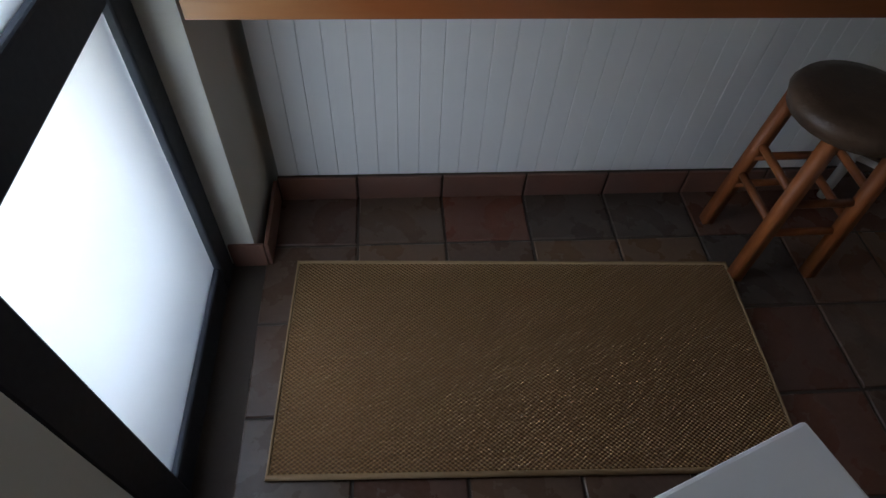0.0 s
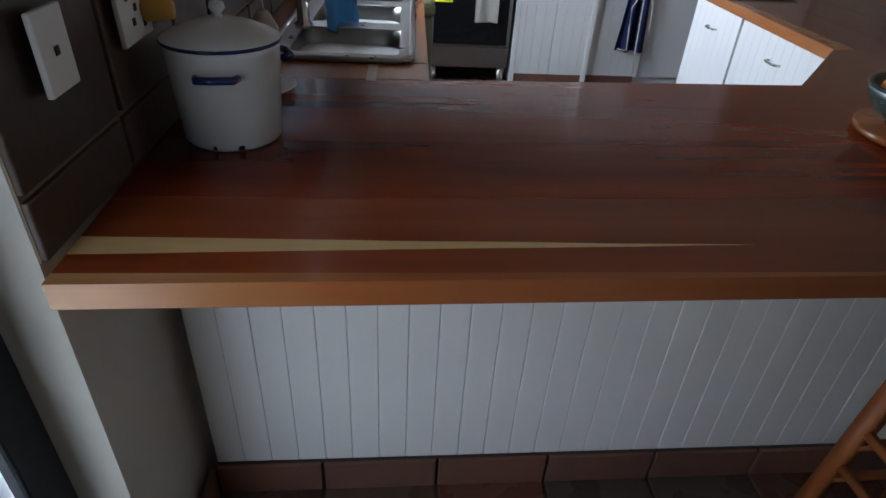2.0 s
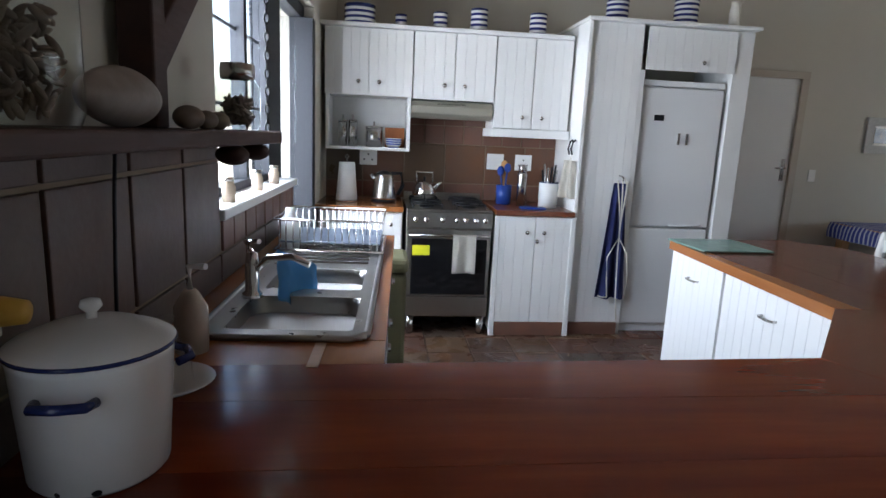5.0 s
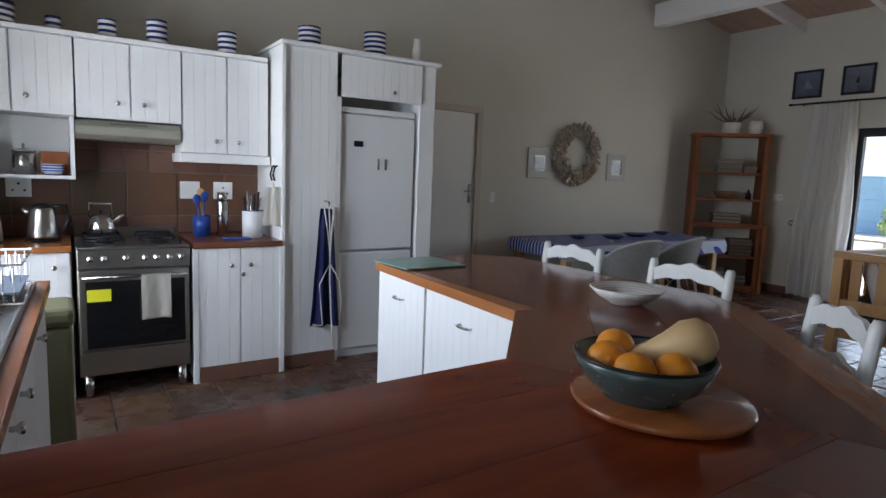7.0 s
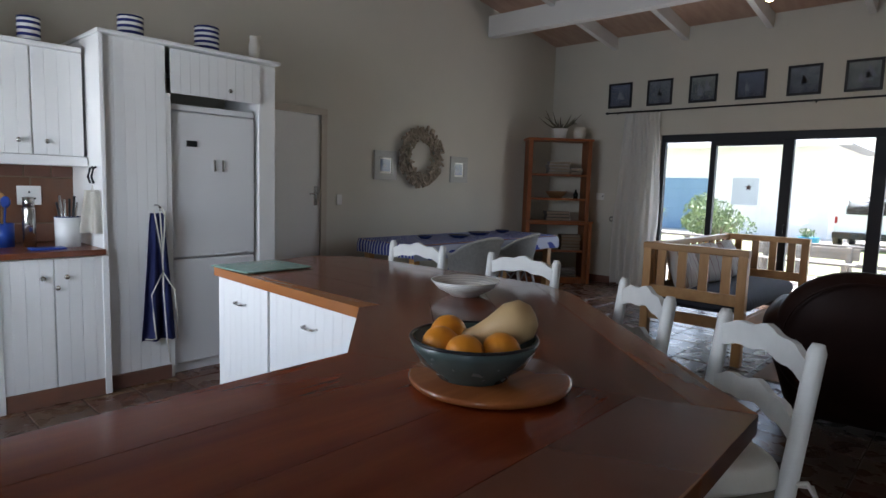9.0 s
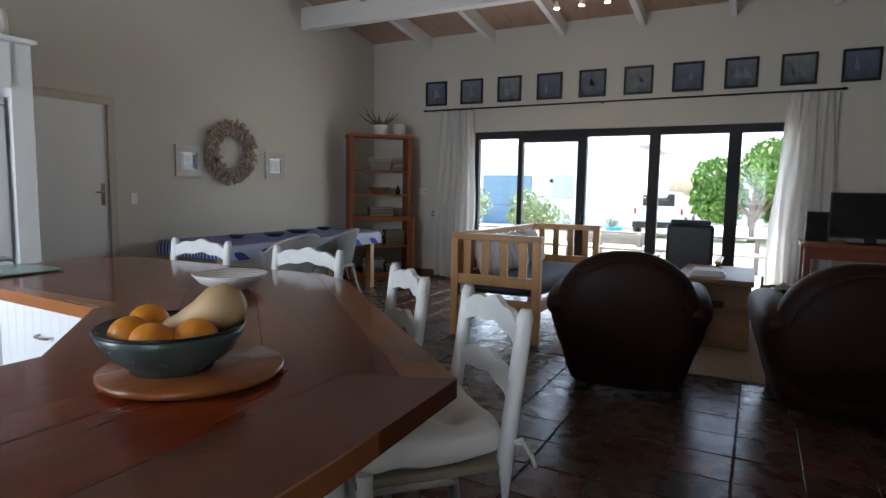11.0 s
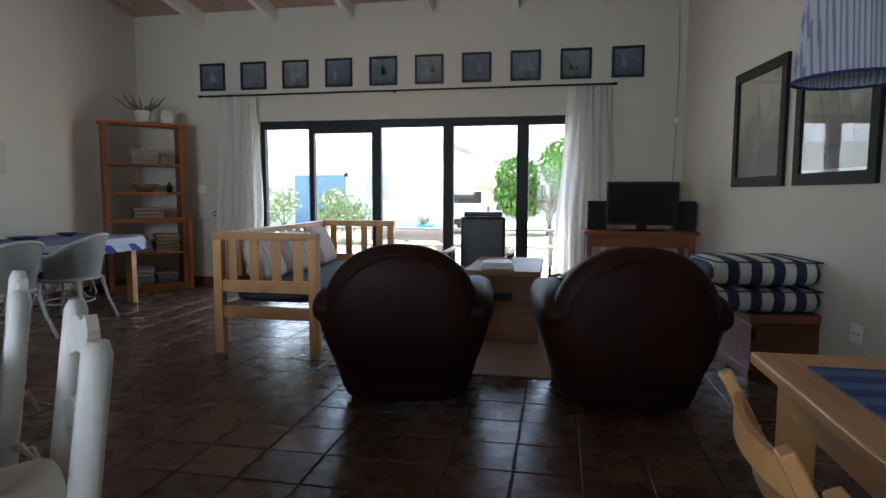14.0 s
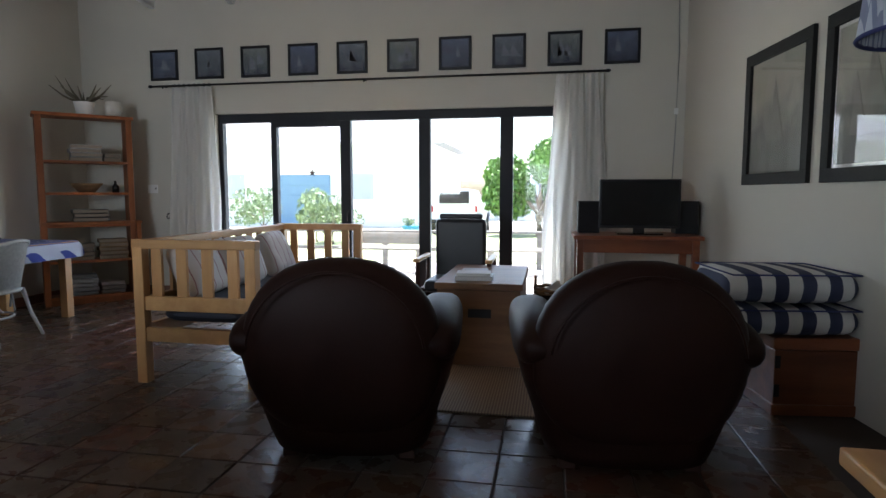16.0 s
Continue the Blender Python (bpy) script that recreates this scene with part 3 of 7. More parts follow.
def unit(name, label, category, m, w, h, d, fronts, pulls, base=0.0, mat=None, group=""):
    """A cupboard: body behind y = 0.02, fronts (x, z, w, h) and pulls (front index, x, z, kind)."""
    t = thing(name, label, category, m, group)
    part("body", cube(-w / 2, 0.021, base, w / 2, d, h, 0.002), mat or WHITE_WOOD, t)
    made = []
    for x, z, fw, fh in fronts:
        made.append(grooved("door", fw - 0.004, fh - 0.004, t, pose(x, 0, z + 0.002), mat or WHITE_WOOD))
    for i, x, z, kind in pulls:
        ob = part("handle", bow_handle() if kind == "bow" else knob(), STEEL, made[i], "steel pull")
        ob.matrix_basis = pose(x - fronts[i][0], 0, z - fronts[i][1] - 0.002)
    return t


ux, uy = (H_[0] - I_[0]), (H_[1] - I_[1])
ang = math.degrees(math.atan2(-uy, -ux))


def along(s, off=0.03):
    q = s / math.hypot(ux, uy)
    return I_[0] + ux * q + off, I_[1] + uy * q


for s, w in ((0.36, 0.70), (0.975, 0.52)):
    px, py = along(s)
    unit("drawer_unit", "white boarded drawer unit with steel bow handles under the bar", "cabinet", pose(px, py, 0, 0, 0, ang), w, 0.857, 0.4, [(0, 0.1, w - 0.012, 0.755)], [(0, 0, 0.75, "bow")], 0.08)

# ---- sink run ----
BASE = WINDOW_SIDE
sink_top = thing("worktop", "polished orange-brown timber worktop around the sink", "worktop")
SX0, SX1, SY0, SY1 = 0.58, 0.985, 3.1, 4.5
for x0, y0, x1, y1 in ((0.49, 2.936, 1.032, SY0 + 0.015), (0.49, SY0 + 0.016, SX0 + 0.012, 4.6), (SX1 - 0.012, SY0 + 0.016, 1.032, 4.6), (SX0 + 0.013, SY1 - 0.01, SX1 - 0.013, 4.6)):
    part("plank", cube(x0, y0, 0.86, x1, y1, TOP - 0.001, 0.003), COUNTER, sink_top)
part("inlay", cube(0.868, 2.94, 0.86, 0.893, 3.09, TOP + 0.0012, 0.0), PINE, sink_top, "pale sapwood strip")
for y0, y1 in ((2.95, 3.5), (3.5, 4.05), (4.05, 4.6)):
    w = y1 - y0
    unit("sink_cabinet", "white boarded base cabinet below the sink worktop", "cabinet", pose(1.012, (y0 + y1) / 2, 0, 0, 0, 90), w - 0.004, 0.858, 0.5, [(0, 0.1, w - 0.01, 0.75)], [(0, 0.16, 0.78, "knob"), (0, 0.12, 0.72, "knob")] if y0 < 3 else [(0, -0.16, 0.78, "knob")], 0.06)


def tub(x0, y0, x1, y1, z_top, depth, rim_r=0.06):
    """A pressed bowl with round corners, open above."""
    bm = bmesh.new()
    cx, cy, hx, hy = (x0 + x1) / 2, (y0 + y1) / 2, (x1 - x0) / 2, (y1 - y0) / 2

    def ring(inset, z, r):
        vs = []
        for qx, qy, a0 in ((1, 1, 0), (-1, 1, 90), (-1, -1, 180), (1, -1, 270)):
            for k in range(7):
                a = radians(a0 + 15 * k)
                vs.append(bm.verts.new((cx + qx * (hx - inset - r) + r * math.cos(a), cy + qy * (hy - inset - r) + r * math.sin(a), z)))
        return vs
    rings = [ring(0, z_top, rim_r), ring(0.004, z_top - 0.006, rim_r), ring(0.012, z_top - 0.04, rim_r), ring(0.02, z_top - depth + 0.03, rim_r), ring(0.045, z_top - depth, rim_r * 0.6)]
    for a, b2 in zip(rings, rings[1:]):
        for k in range(len(a)):
            bm.faces.new((a[k], a[(k + 1) % len(a)], b2[(k + 1) % len(a)], b2[k])).smooth = True
    bm.faces.new(rings[-1])
    return bm


sink = thing("sink", "double bowl stainless steel sink with ribbed drainer", "sink")
B1, B2 = (SX0 + 0.045, 3.14, SX1 - 0.025, 3.46), (SX0 + 0.06, 3.52, SX1 - 0.03, 3.82)
for b4, dp in ((B1, 0.17), (B2, 0.15)):
    part("bowl", tub(*b4, TOP + 0.008, dp), SINK_STEEL, sink)


def deck(bm, holes, x0, y0, x1, y1, z):
    xs = sorted({x0, x1, *[v for h in holes for v in (h[0], h[2])]})
    ys = sorted({y0, y1, *[v for h in holes for v in (h[1], h[3])]})
    for a, b2 in zip(xs, xs[1:]):
        for c, d in zip(ys, ys[1:]):
            mx, my = (a + b2) / 2, (c + d) / 2
            if not any(h[0] < mx < h[2] and h[1] < my < h[3] for h in holes):
                box(bm, a, c, z - 0.003, b2, d, z)
    return bm


bm = deck(bmesh.new(), [tuple(v + s for v, s in zip(h, (0.012, 0.012, -0.012, -0.012))) for h in (B1, B2)], SX0, SY0, SX1, SY1, TOP + 0.009)
part("deck", bm, SINK_STEEL, sink)
bm = tube([(SX0, SY0 + 0.04, TOP + 0.006), (SX0 + 0.04, SY0, TOP + 0.006), (SX1 - 0.04, SY0, TOP + 0.006), (SX1, SY0 + 0.04, TOP + 0.006), (SX1, SY1, TOP + 0.006), (SX0, SY1, TOP + 0.006)], 0.009, 8, None, True)
part("rim", bm, SINK_STEEL, sink)
for k in range(9):
    y = 3.9 + 0.06 * k
    part("drainer_rib", cube(SX0 + 0.06, y, TOP + 0.008, SX1 - 0.04, y + 0.018, TOP + 0.014, 0.003), STEEL, sink)
tap = thing("tap", "chrome swivel mixer tap behind the sink bowls", "tap", pose(0.64, 3.43, TOP + 0.01))
part("body", lathe([(0, 0), (0.03, 0), (0.028, 0.012), (0.02, 0.02), (0.02, 0.1), (0.016, 0.13), (0, 0.135)], 16), CHROME, tap)
part("spout", tube([(0, 0, 0.07), (0.05, -0.02, 0.12), (0.12, -0.04, 0.13), (0.17, -0.05, 0.11)], 0.011), CHROME, tap)
part("lever", tube([(0, 0, 0.13), (-0.02, 0.01, 0.16), (0.03, -0.04, 0.17)], 0.007), CHROME, tap)

# wire dish rack
rack = thing("dish_rack", "silver wire dish rack on the drainer", "dish rack", pose(0.78, 4.25, TOP + 0.016))
part("base", cube(-0.2, -0.17, 0.03, 0.2, 0.17, 0.038, 0.002), plain("rack_tray", (0.12, 0.15, 0.2), 0.4), rack)
for z in (0.0, 0.12):
    part("wire", tube([(-0.21, -0.2, z + 0.006), (0.21, -0.2, z + 0.006), (0.21, 0.2, z + 0.006), (-0.21, 0.2, z + 0.006)], 0.005, 6, None, True), CHROME, rack)
for k in range(15):
    x = -0.19 + 0.027 * k
    part("wire", tube([(x, -0.2, 0.125), (x, -0.2, 0.006), (x, 0.2, 0.006), (x, 0.2, 0.125)], 0.0028, 5), CHROME, rack)
    part("wire", tube([(x, 0.02, 0.006), (x, 0.03, 0.13)], 0.0025, 5), CHROME, rack)

BASE = Matrix()

# ---- north kitchen run ----
FY = 5.6
wt = thing("worktop", "short timber worktop beside the cooker holding kettle and paper roll", "worktop")
part("plank", cube(0.52, FY - 0.02, 0.865, 1.115, 6.19, TOP, 0.004), COUNTER, wt)
wt2 = thing("worktop", "dark red timber worktop with utensil pots", "worktop")
part("plank", cube(1.745, FY - 0.02, 0.865, 2.3, 6.19, TOP, 0.004), RED_WOOD, wt2)
unit("base_cabinet", "white boarded base cabinet with shut door beside the cooker", "cabinet", pose(0.83, FY, 0), 0.56, 0.864, 0.58, [(0, 0.1, 0.55, 0.76)], [(0, 0.2, 0.78, "knob")], 0.02)
unit("base_cabinet", "white boarded double door base cabinet with steel knobs", "cabinet", pose(2.03, FY, 0), 0.56, 0.864, 0.58, [(-0.14, 0.1, 0.278, 0.76), (0.14, 0.1, 0.278, 0.76)], [(0, -0.06, 0.75, "knob"), (1, 0.06, 0.75, "knob"), (1, 0.012, 0.69, "knob")], 0.02)
for x in (1.76, 2.30):
    structure("trim", cube(x - 0.018, FY - 0.006, 0, x + 0.018, FY + 0.03, 0.86, 0.003), WHITE_WOOD, "white painted cabinet leg strip", "trim")
structure("baseboard_kitchen", cube(1.78, FY - 0.002, 0, 2.28, FY + 0.018, 0.1, 0.003), SKIRT, "rust clay tile kitchen plinth", "plinth")
structure("baseboard_column", cube(2.32, FY + 0.04, 0, 2.7, FY + 0.06, 0.09, 0.003), SKIRT, "rust clay tile plinth under tall cupboard", "plinth")

# cooker
ck = thing("cooker", "freestanding stainless steel gas cooker with black oven door", "cooker", pose(1.43, FY - 0.01, 0))
DARK_STEEL = plain("dark_steel", (0.45, 0.44, 0.41), 0.3, 1.0, 0.08, 3, 160, 0.06)
part("body", cube(-0.295, 0.03, 0.13, 0.295, 0.6, 0.88, 0.004), DARK_STEEL, ck)
part("control_panel", cube(-0.295, -0.005, 0.765, 0.295, 0.03, 0.875, 0.006), DARK_STEEL, ck)
for x in (-0.23, -0.16, -0.05, 0.05, 0.11, 0.18, 0.245):
    part("knob", turned(lathe([(0, 0.026), (0.016, 0.024), (0.018, 0.006), (0.022, 0), (0, 0)], 14), pose(x, -0.005, 0.822, 90, 0, 0)), CHROME, ck)
od = part("oven_door", cube(-0.29, 0.0, 0.29, 0.29, 0.03, 0.755, 0.005), DARK_STEEL, ck)
part("oven_glass", cube(-0.255, -0.004, 0.3, 0.265, 0.0, 0.69, 0.002), DARK_GLASS, od)
part("handle", tube([(-0.27, 0.0, 0.72), (-0.27, -0.04, 0.72), (0.27, -0.04, 0.72), (0.27, 0.0, 0.72)], 0.009), STEEL, od)
part("label", cube(-0.25, -0.006, 0.575, -0.13, -0.004, 0.645, 0), YELLOW, od, "bright yellow energy sticker")
part("drawer", cube(-0.29, 0.0, 0.15, 0.29, 0.03, 0.28, 0.005), DARK_STEEL, ck)
for x in (-0.25, 0.25):
    for y in (0.05, 0.55):
        part("leg", lathe([(0, 0), (0.02, 0), (0.026, 0.05), (0.028, 0.135), (0, 0.135)], 14, (x, y)), STEEL, ck)
part("hob", cube(-0.295, 0.0, 0.876, 0.295, 0.6, 0.89, 0.004), DARK_STEEL, ck)
for x in (-0.15, 0.15):
    for y in (0.16, 0.43):
        part("burner", lathe([(0, 0.914), (0.035, 0.912), (0.04, 0.9), (0.05, 0.898), (0.05, 0.89), (0, 0.89)], 18, (x, y)), BLACK, ck)
        bm = tube([(x - 0.1, y, 0.925), (x + 0.1, y, 0.925)], 0.005)
        tube([(x, y - 0.11, 0.925), (x, y + 0.11, 0.925)], 0.005, 8, bm)
        tube([(x - 0.1, y - 0.11, 0.92), (x + 0.1, y - 0.11, 0.92), (x + 0.1, y + 0.11, 0.92), (x - 0.1, y + 0.11, 0.92)], 0.005, 8, bm, True)
        for sx in (-0.1, 0.1):
            for sy in (-0.11, 0.11):
                tube([(x + sx, y + sy, 0.89), (x + sx, y + sy, 0.92)], 0.005, 8, bm)
        part("pan_support", bm, BLACK, ck)
part("splash_rail", cube(-0.295, 0.58, 0.89, 0.295, 0.598, 0.95, 0.003), DARK_STEEL, ck)


def cloth(w, h, folds, depth, seed=0, nx_=22, nz=18, taper=0.0):
    """Hanging cloth in the xz plane from z = 0 down, with folds and a wavy hem."""
    bm = bmesh.new()
    grid = []
    for j in range(nz + 1):
        row = []
        for i in range(nx_ + 1):
            u, v = i / nx_ - 0.5, j / nz
            y = depth * math.sin(folds * math.pi * 2 * u + seed) * (0.35 + 0.65 * v) + 0.4 * depth * noise.noise(Vector((u * 6 + seed, v * 4, seed)))
            x = u * w * (1 + taper * v)
            row.append(bm.verts.new((x, y, -h * v + 0.015 * h * noise.noise(Vector((u * 3, seed, 0))) * v)))
        grid.append(row)
    for a, b2 in zip(grid, grid[1:]):
        for i in range(nx_):
            bm.faces.new((a[i], a[i + 1], b2[i + 1], b2[i])).smooth = True
    bmesh.ops.solidify(bm, geom=bm.faces[:], thickness=0.004)
    return bm


tw = thing("tea_towel", "white tea towel hanging over the oven handle", "towel", pose(1.53, FY - 0.068, 0.733))
part("cloth", cloth(0.16, 0.27, 1.2, 0.008, 1.0), LINEN, tw)

# cooker hood
hood = thing("cooker_hood", "slim beige metal cooker hood under the wall cupboards", "cooker hood", pose(1.44, 5.83, 1.5))
HOODM = plain("hood_metal", (0.42, 0.4, 0.33), 0.4, 0.5, 0.1)
bm = bmesh.new()
pr = [(0.0, 0.03), (0.0, 0.075), (0.06, 0.115), (0.37, 0.115), (0.37, 0.0), (0.05, 0.0)]
f0, f1 = [bm.verts.new((-0.285, y, z)) for y, z in pr], [bm.verts.new((0.285, y, z)) for y, z in pr]
bm.faces.new(f0), bm.faces.new(f1[::-1])
for k in range(6):
    bm.faces.new((f0[k], f0[(k + 1) % 6], f1[(k + 1) % 6], f1[k]))
bmesh.ops.bevel(bm, geom=bm.edges[:], offset=0.004, segments=2, affect="EDGES")
part("body", bm, HOODM, hood)
bm = bmesh.new()
for k in range(20):
    box(bm, -0.1 + 0.01 * k, 0.024, 0.09, -0.096 + 0.01 * k, 0.034, 0.1)
part("grille", bm, BLACK, hood)

# wall cupboards
UY = 5.85


def wall_cupboard(label, x0, x1, z0, z1, kz):
    w = (x1 - x0) / 2
    return unit("wall_cupboard", label, "cupboard", pose((x0 + x1) / 2, UY, 0), x1 - x0 - 0.004, z1, 0.345, [(-w / 2, z0, w - 0.004, z1 - z0), (w / 2, z0, w - 0.004, z1 - z0)], [(0, -0.07, kz, "knob"), (1, 0.07, kz, "knob")], z0)


wall_cupboard("white boarded wall cupboard above the open shelf", 0.56, 1.16, 1.63, 2.07, 1.72)
wall_cupboard("white boarded wall cupboard above the cooker hood", 1.162, 1.735, 1.625, 2.07, 1.72)
wall_cupboard("tall white boarded wall cupboard with deep bottom rail", 1.737, 2.28, 1.45, 2.07, 1.53)
structure("trim_pelmet", cube(1.72, UY - 0.012, 1.39, 2.29, 6.19, 1.448, 0.004), WHITE_WOOD, "white bottom rail under the wall cupboard", "trim")
structure("trim_cornice", cube(0.5, UY - 0.025, 2.072, 2.27, NORTH, 2.1, 0.004), WHITE_WOOD, "white top board over the wall cupboards", "trim")
sh = thing("open_shelf", "white open shelf niche holding steel canisters", "shelf")
part("side", cube(0.57, UY + 0.005, 1.26, 0.592, 6.19, 1.628, 0.002), WHITE_WOOD, sh)
part("side", cube(1.13, UY + 0.005, 1.26, 1.152, 6.19, 1.628, 0.002), WHITE_WOOD, sh)
part("bottom", cube(0.592, UY + 0.005, 1.26, 1.13, 6.19, 1.28, 0.002), WHITE_WOOD, sh)
part("back", cube(0.592, 6.17, 1.28, 1.13, 6.19, 1.628, 0.001), WHITE_WOOD, sh)

# tall cupboard round the fridge
tall = thing("tall_cupboard", "tall white boarded cupboard built around the fridge", "cupboard")
grooved("panel", 0.37, 2.08, tall, pose(2.51, 5.655, 0.09), WHITE_WOOD)
part("side", cube(2.3, 5.62, 0, 2.325, 6.2, 2.17, 0.003), WHITE_WOOD, tall)
part("side", cube(2.695, 5.66, 0, 2.73, 6.3, 1.88, 0.003), WHITE_WOOD, tall)
part("side", cube(3.37, 5.68, 0, 3.5, 6.84, 2.17, 0.003), WHITE_WOOD, tall)
ob = grooved("door", 0.636, 0.28, tall, pose(3.05, 5.66, 1.885), WHITE_WOOD)
k1 = part("handle", knob(), STEEL, ob)
k1.matrix_basis = pose(0.08, 0, 0.06)
part("top", cube(2.29, 5.6, 2.172, 3.5, 6.84, 2.195, 0.004), WHITE_WOOD, tall)
part("back", cube(2.33, 6.0, 0.1, 2.69, 6.84, 2.14, 0), WHITE_WOOD, tall)
part("inner_back", cube(2.732, 6.4, 0.0, 3.368, 6.84, 2.13, 0), WHITE_WOOD, tall)

fr = thing("fridge", "tall white fridge freezer with slim handles", "fridge", pose(3.045, 5.7, 0))
part("body", cube(-0.295, 0.06, 0.02, 0.295, 0.62, 1.82, 0.008), FRIDGE, fr)
part("plinth", cube(-0.29, 0.03, 0.0, 0.29, 0.06, 0.06, 0.004), FRIDGE, fr)
lo_ = part("freezer_door", cube(-0.298, 0.0, 0.065, 0.298, 0.055, 0.79, 0.014), FRIDGE, fr)
up_ = part("fridge_door", cube(-0.298, 0.0, 0.8, 0.298, 0.055, 1.78, 0.014), FRIDGE, fr)
part("handle", tube([(0.0, 0.0, 0.81), (0.02, -0.022, 0.815), (0.2, -0.022, 0.82), (0.24, 0, 0.82)], 0.007), FRIDGE, up_)
part("top_trim", cube(-0.298, 0.005, 1.785, 0.298, 0.08, 1.825, 0.006), FRIDGE, fr)
for x in (-0.015, 0.045):
    part("clip", cube(x, -0.012, 1.39, x + 0.018, 0.0, 1.47, 0.003), STEEL, up_, "small steel magnet clip")
part("magnet", cube(-0.2, -0.008, 1.55, -0.13, 0.0, 1.59, 0.002), BLACK, up_, "small black fridge magnet")

# clay tiles on the kitchen wall
splash = structure("wall_splash", cube(0.52, 6.19, 0.9, 2.3, 6.199, 1.62, 0), GROUT_WALL, "large dark clay tiles behind cooker and worktops", "wall")
PT = 0.31
for i in range(-3, 4):
    x0, x1 = max(0.52, 1.44 + PT * i - PT + 0.004), min(2.298, 1.44 + PT * i - 0.004)
    if x1 - x0 < 0.02:
        continue
    for z0, z1 in ((0.902, 1.018), (1.026, 1.312)):
        part("tile", cube(x0, 6.181, z0, x1, 6.19, z1, 0.003), SKIRT if z0 < 1 else SPLASH_TILE, splash)
for i in range(12):
    x0 = 0.53 + 0.15 * i
    for z0, z1 in ((1.32, 1.45), (1.458, 1.6)):
        part("tile", cube(x0, 6.181, z0, min(x0 + 0.142, 2.295), 6.19, z1, 0.003), SKIRT, splash)
# clay tiles on the window wall
BASE = WINDOW_SIDE
side = structure("wall_tiles_west", cube(0.49, 2.113, 0.9, 0.494, 4.86, 1.1, 0), GROUT_WALL, "large dark clay tiles above the bar and sink", "wall")
side2 = structure("wall_tiles_bar", cube(0.49, 2.113, 1.1, 0.494, 3.625, 1.343, 0), GROUT_WALL, "large dark clay tiles below the wall shelf", "wall")
for k in range(10):
    y0, y1 = 2.114 + 0.3 * k, min(2.114 + 0.3 * k + 0.287, 4.85)
    part("tile", cube(0.492, y0, 0.902, 0.503, y1, 0.99, 0.003), WALL_TILE, side)
    if y0 < 3.6:
        y1b = min(y1, 3.62)
        part("tile", cube(0.492, y0, 1.0, 0.503, y1b, 1.28, 0.003), WALL_TILE, side2)
        part("tile", cube(0.492, y0, 1.29, 0.503, y1b, 1.343, 0.003), WALL_TILE, side2)
    if y1 > 3.65:
        for q in range(2):
            a = max(3.635, y0 + 0.145 * q)
            b = min(y0 + 0.145 * q + 0.138, 4.85)
            if b > a + 0.01:
                part("tile", cube(0.492, a, 0.998, 0.503, b, 1.098, 0.003), SKIRT, side)
BASE = Matrix()

# ---- bar chairs ----
def ladder_slat(w, z, amp, h, seg=14):
    """A back slat with a scalloped upper and lower edge."""
    bm = bmesh.new()
    rows = []
    for k in range(seg + 1):
        u = k / seg * 2 - 1
        wave = amp * (0.55 * math.cos(u * math.pi) + 0.45 * math.cos(3 * u * math.pi)) * 0.5 + amp * 0.5 * (1 - u * u)
        top, bot = z + h / 2 + wave, z - h / 2 + wave * 0.75
        y = 0.018 * (1 - u * u)
        rows.append([bm.verts.new((u * w / 2, y + dy, zz)) for dy, zz in ((-0.009, bot), (-0.009, top), (0.009, top), (0.009, bot))])
    for a, b2 in zip(rows, rows[1:]):
        for i in range(4):
            bm.faces.new((a[i], a[(i + 1) % 4], b2[(i + 1) % 4], b2[i]))
    bm.faces.new(rows[0][::-1])
    bm.faces.new(rows[-1])
    return bm


def bar_chair():
    """Front towards -y, back posts at y = 0."""
    t = thing("bar_chair", "white painted ladder-back bar chair with tied cream cushion", "chair", None, "chairs round the bar")
    for x in (-0.2, 0.2):
        part("post", tube([(x, 0.01, 0), (x, 0, 0.3), (x, -0.01, 0.62), (x, 0.035, 0.98), (x, 0.037, 1.0)], [0.018, 0.021, 0.022, 0.021, 0.014], 12), CHAIR_WHITE, t)
        part("leg", tube([(x * 0.98, -0.37, 0), (x * 0.98, -0.37, 0.3), (x * 0.98, -0.37, 0.625)], [0.016, 0.02, 0.021], 12), CHAIR_WHITE, t)
    for z, h in ((0.94, 0.065), (0.79, 0.06)):
        ob = part("slat", ladder_slat(0.37, 0, 0.03, h), CHAIR_WHITE, t)
        ob.matrix_basis = pose(0, 0.012 + (z - 0.79) * 0.1, z)
    part("seat", cube(-0.205, -0.395, 0.585, 0.205, 0.01, 0.612, 0.01), plain("rush_seat", (0.3, 0.24, 0.17), 0.8, vary=0.3), t, "woven rush seat")
    for z in (0.2, 0.36):
        for x in (-0.197, 0.197):
            part("stretcher", tube([(x, -0.36, z), (x, 0.0, z)], 0.011), CHAIR_WHITE, t)
        part("stretcher", tube([(-0.197, -0.37, z + 0.05), (0.197, -0.37, z + 0.05)], 0.011), CHAIR_WHITE, t)
    part("stretcher", tube([(-0.197, 0.0, 0.28), (0.197, 0.0, 0.28)], 0.011), CHAIR_WHITE, t)
    cu = part("cushion", fabric_box(-0.21, -0.4, 0.61, 0.21, 0.0, 0.715, 18, 0.045, 4), LINEN, t, "buttoned cream seat cushion")
    for x in (-0.205, 0.205):
        bm = tube([(x, -0.01, 0.66), (x * 1.12, 0.02, 0.675), (x * 1.2, 0.045, 0.63)], 0.006)
        tube([(x, -0.01, 0.66), (x * 1.08, 0.04, 0.66), (x * 1.14, 0.06, 0.6)], 0.006, 8, bm)
        part("tie", bm, LINEN, cu)
    return t


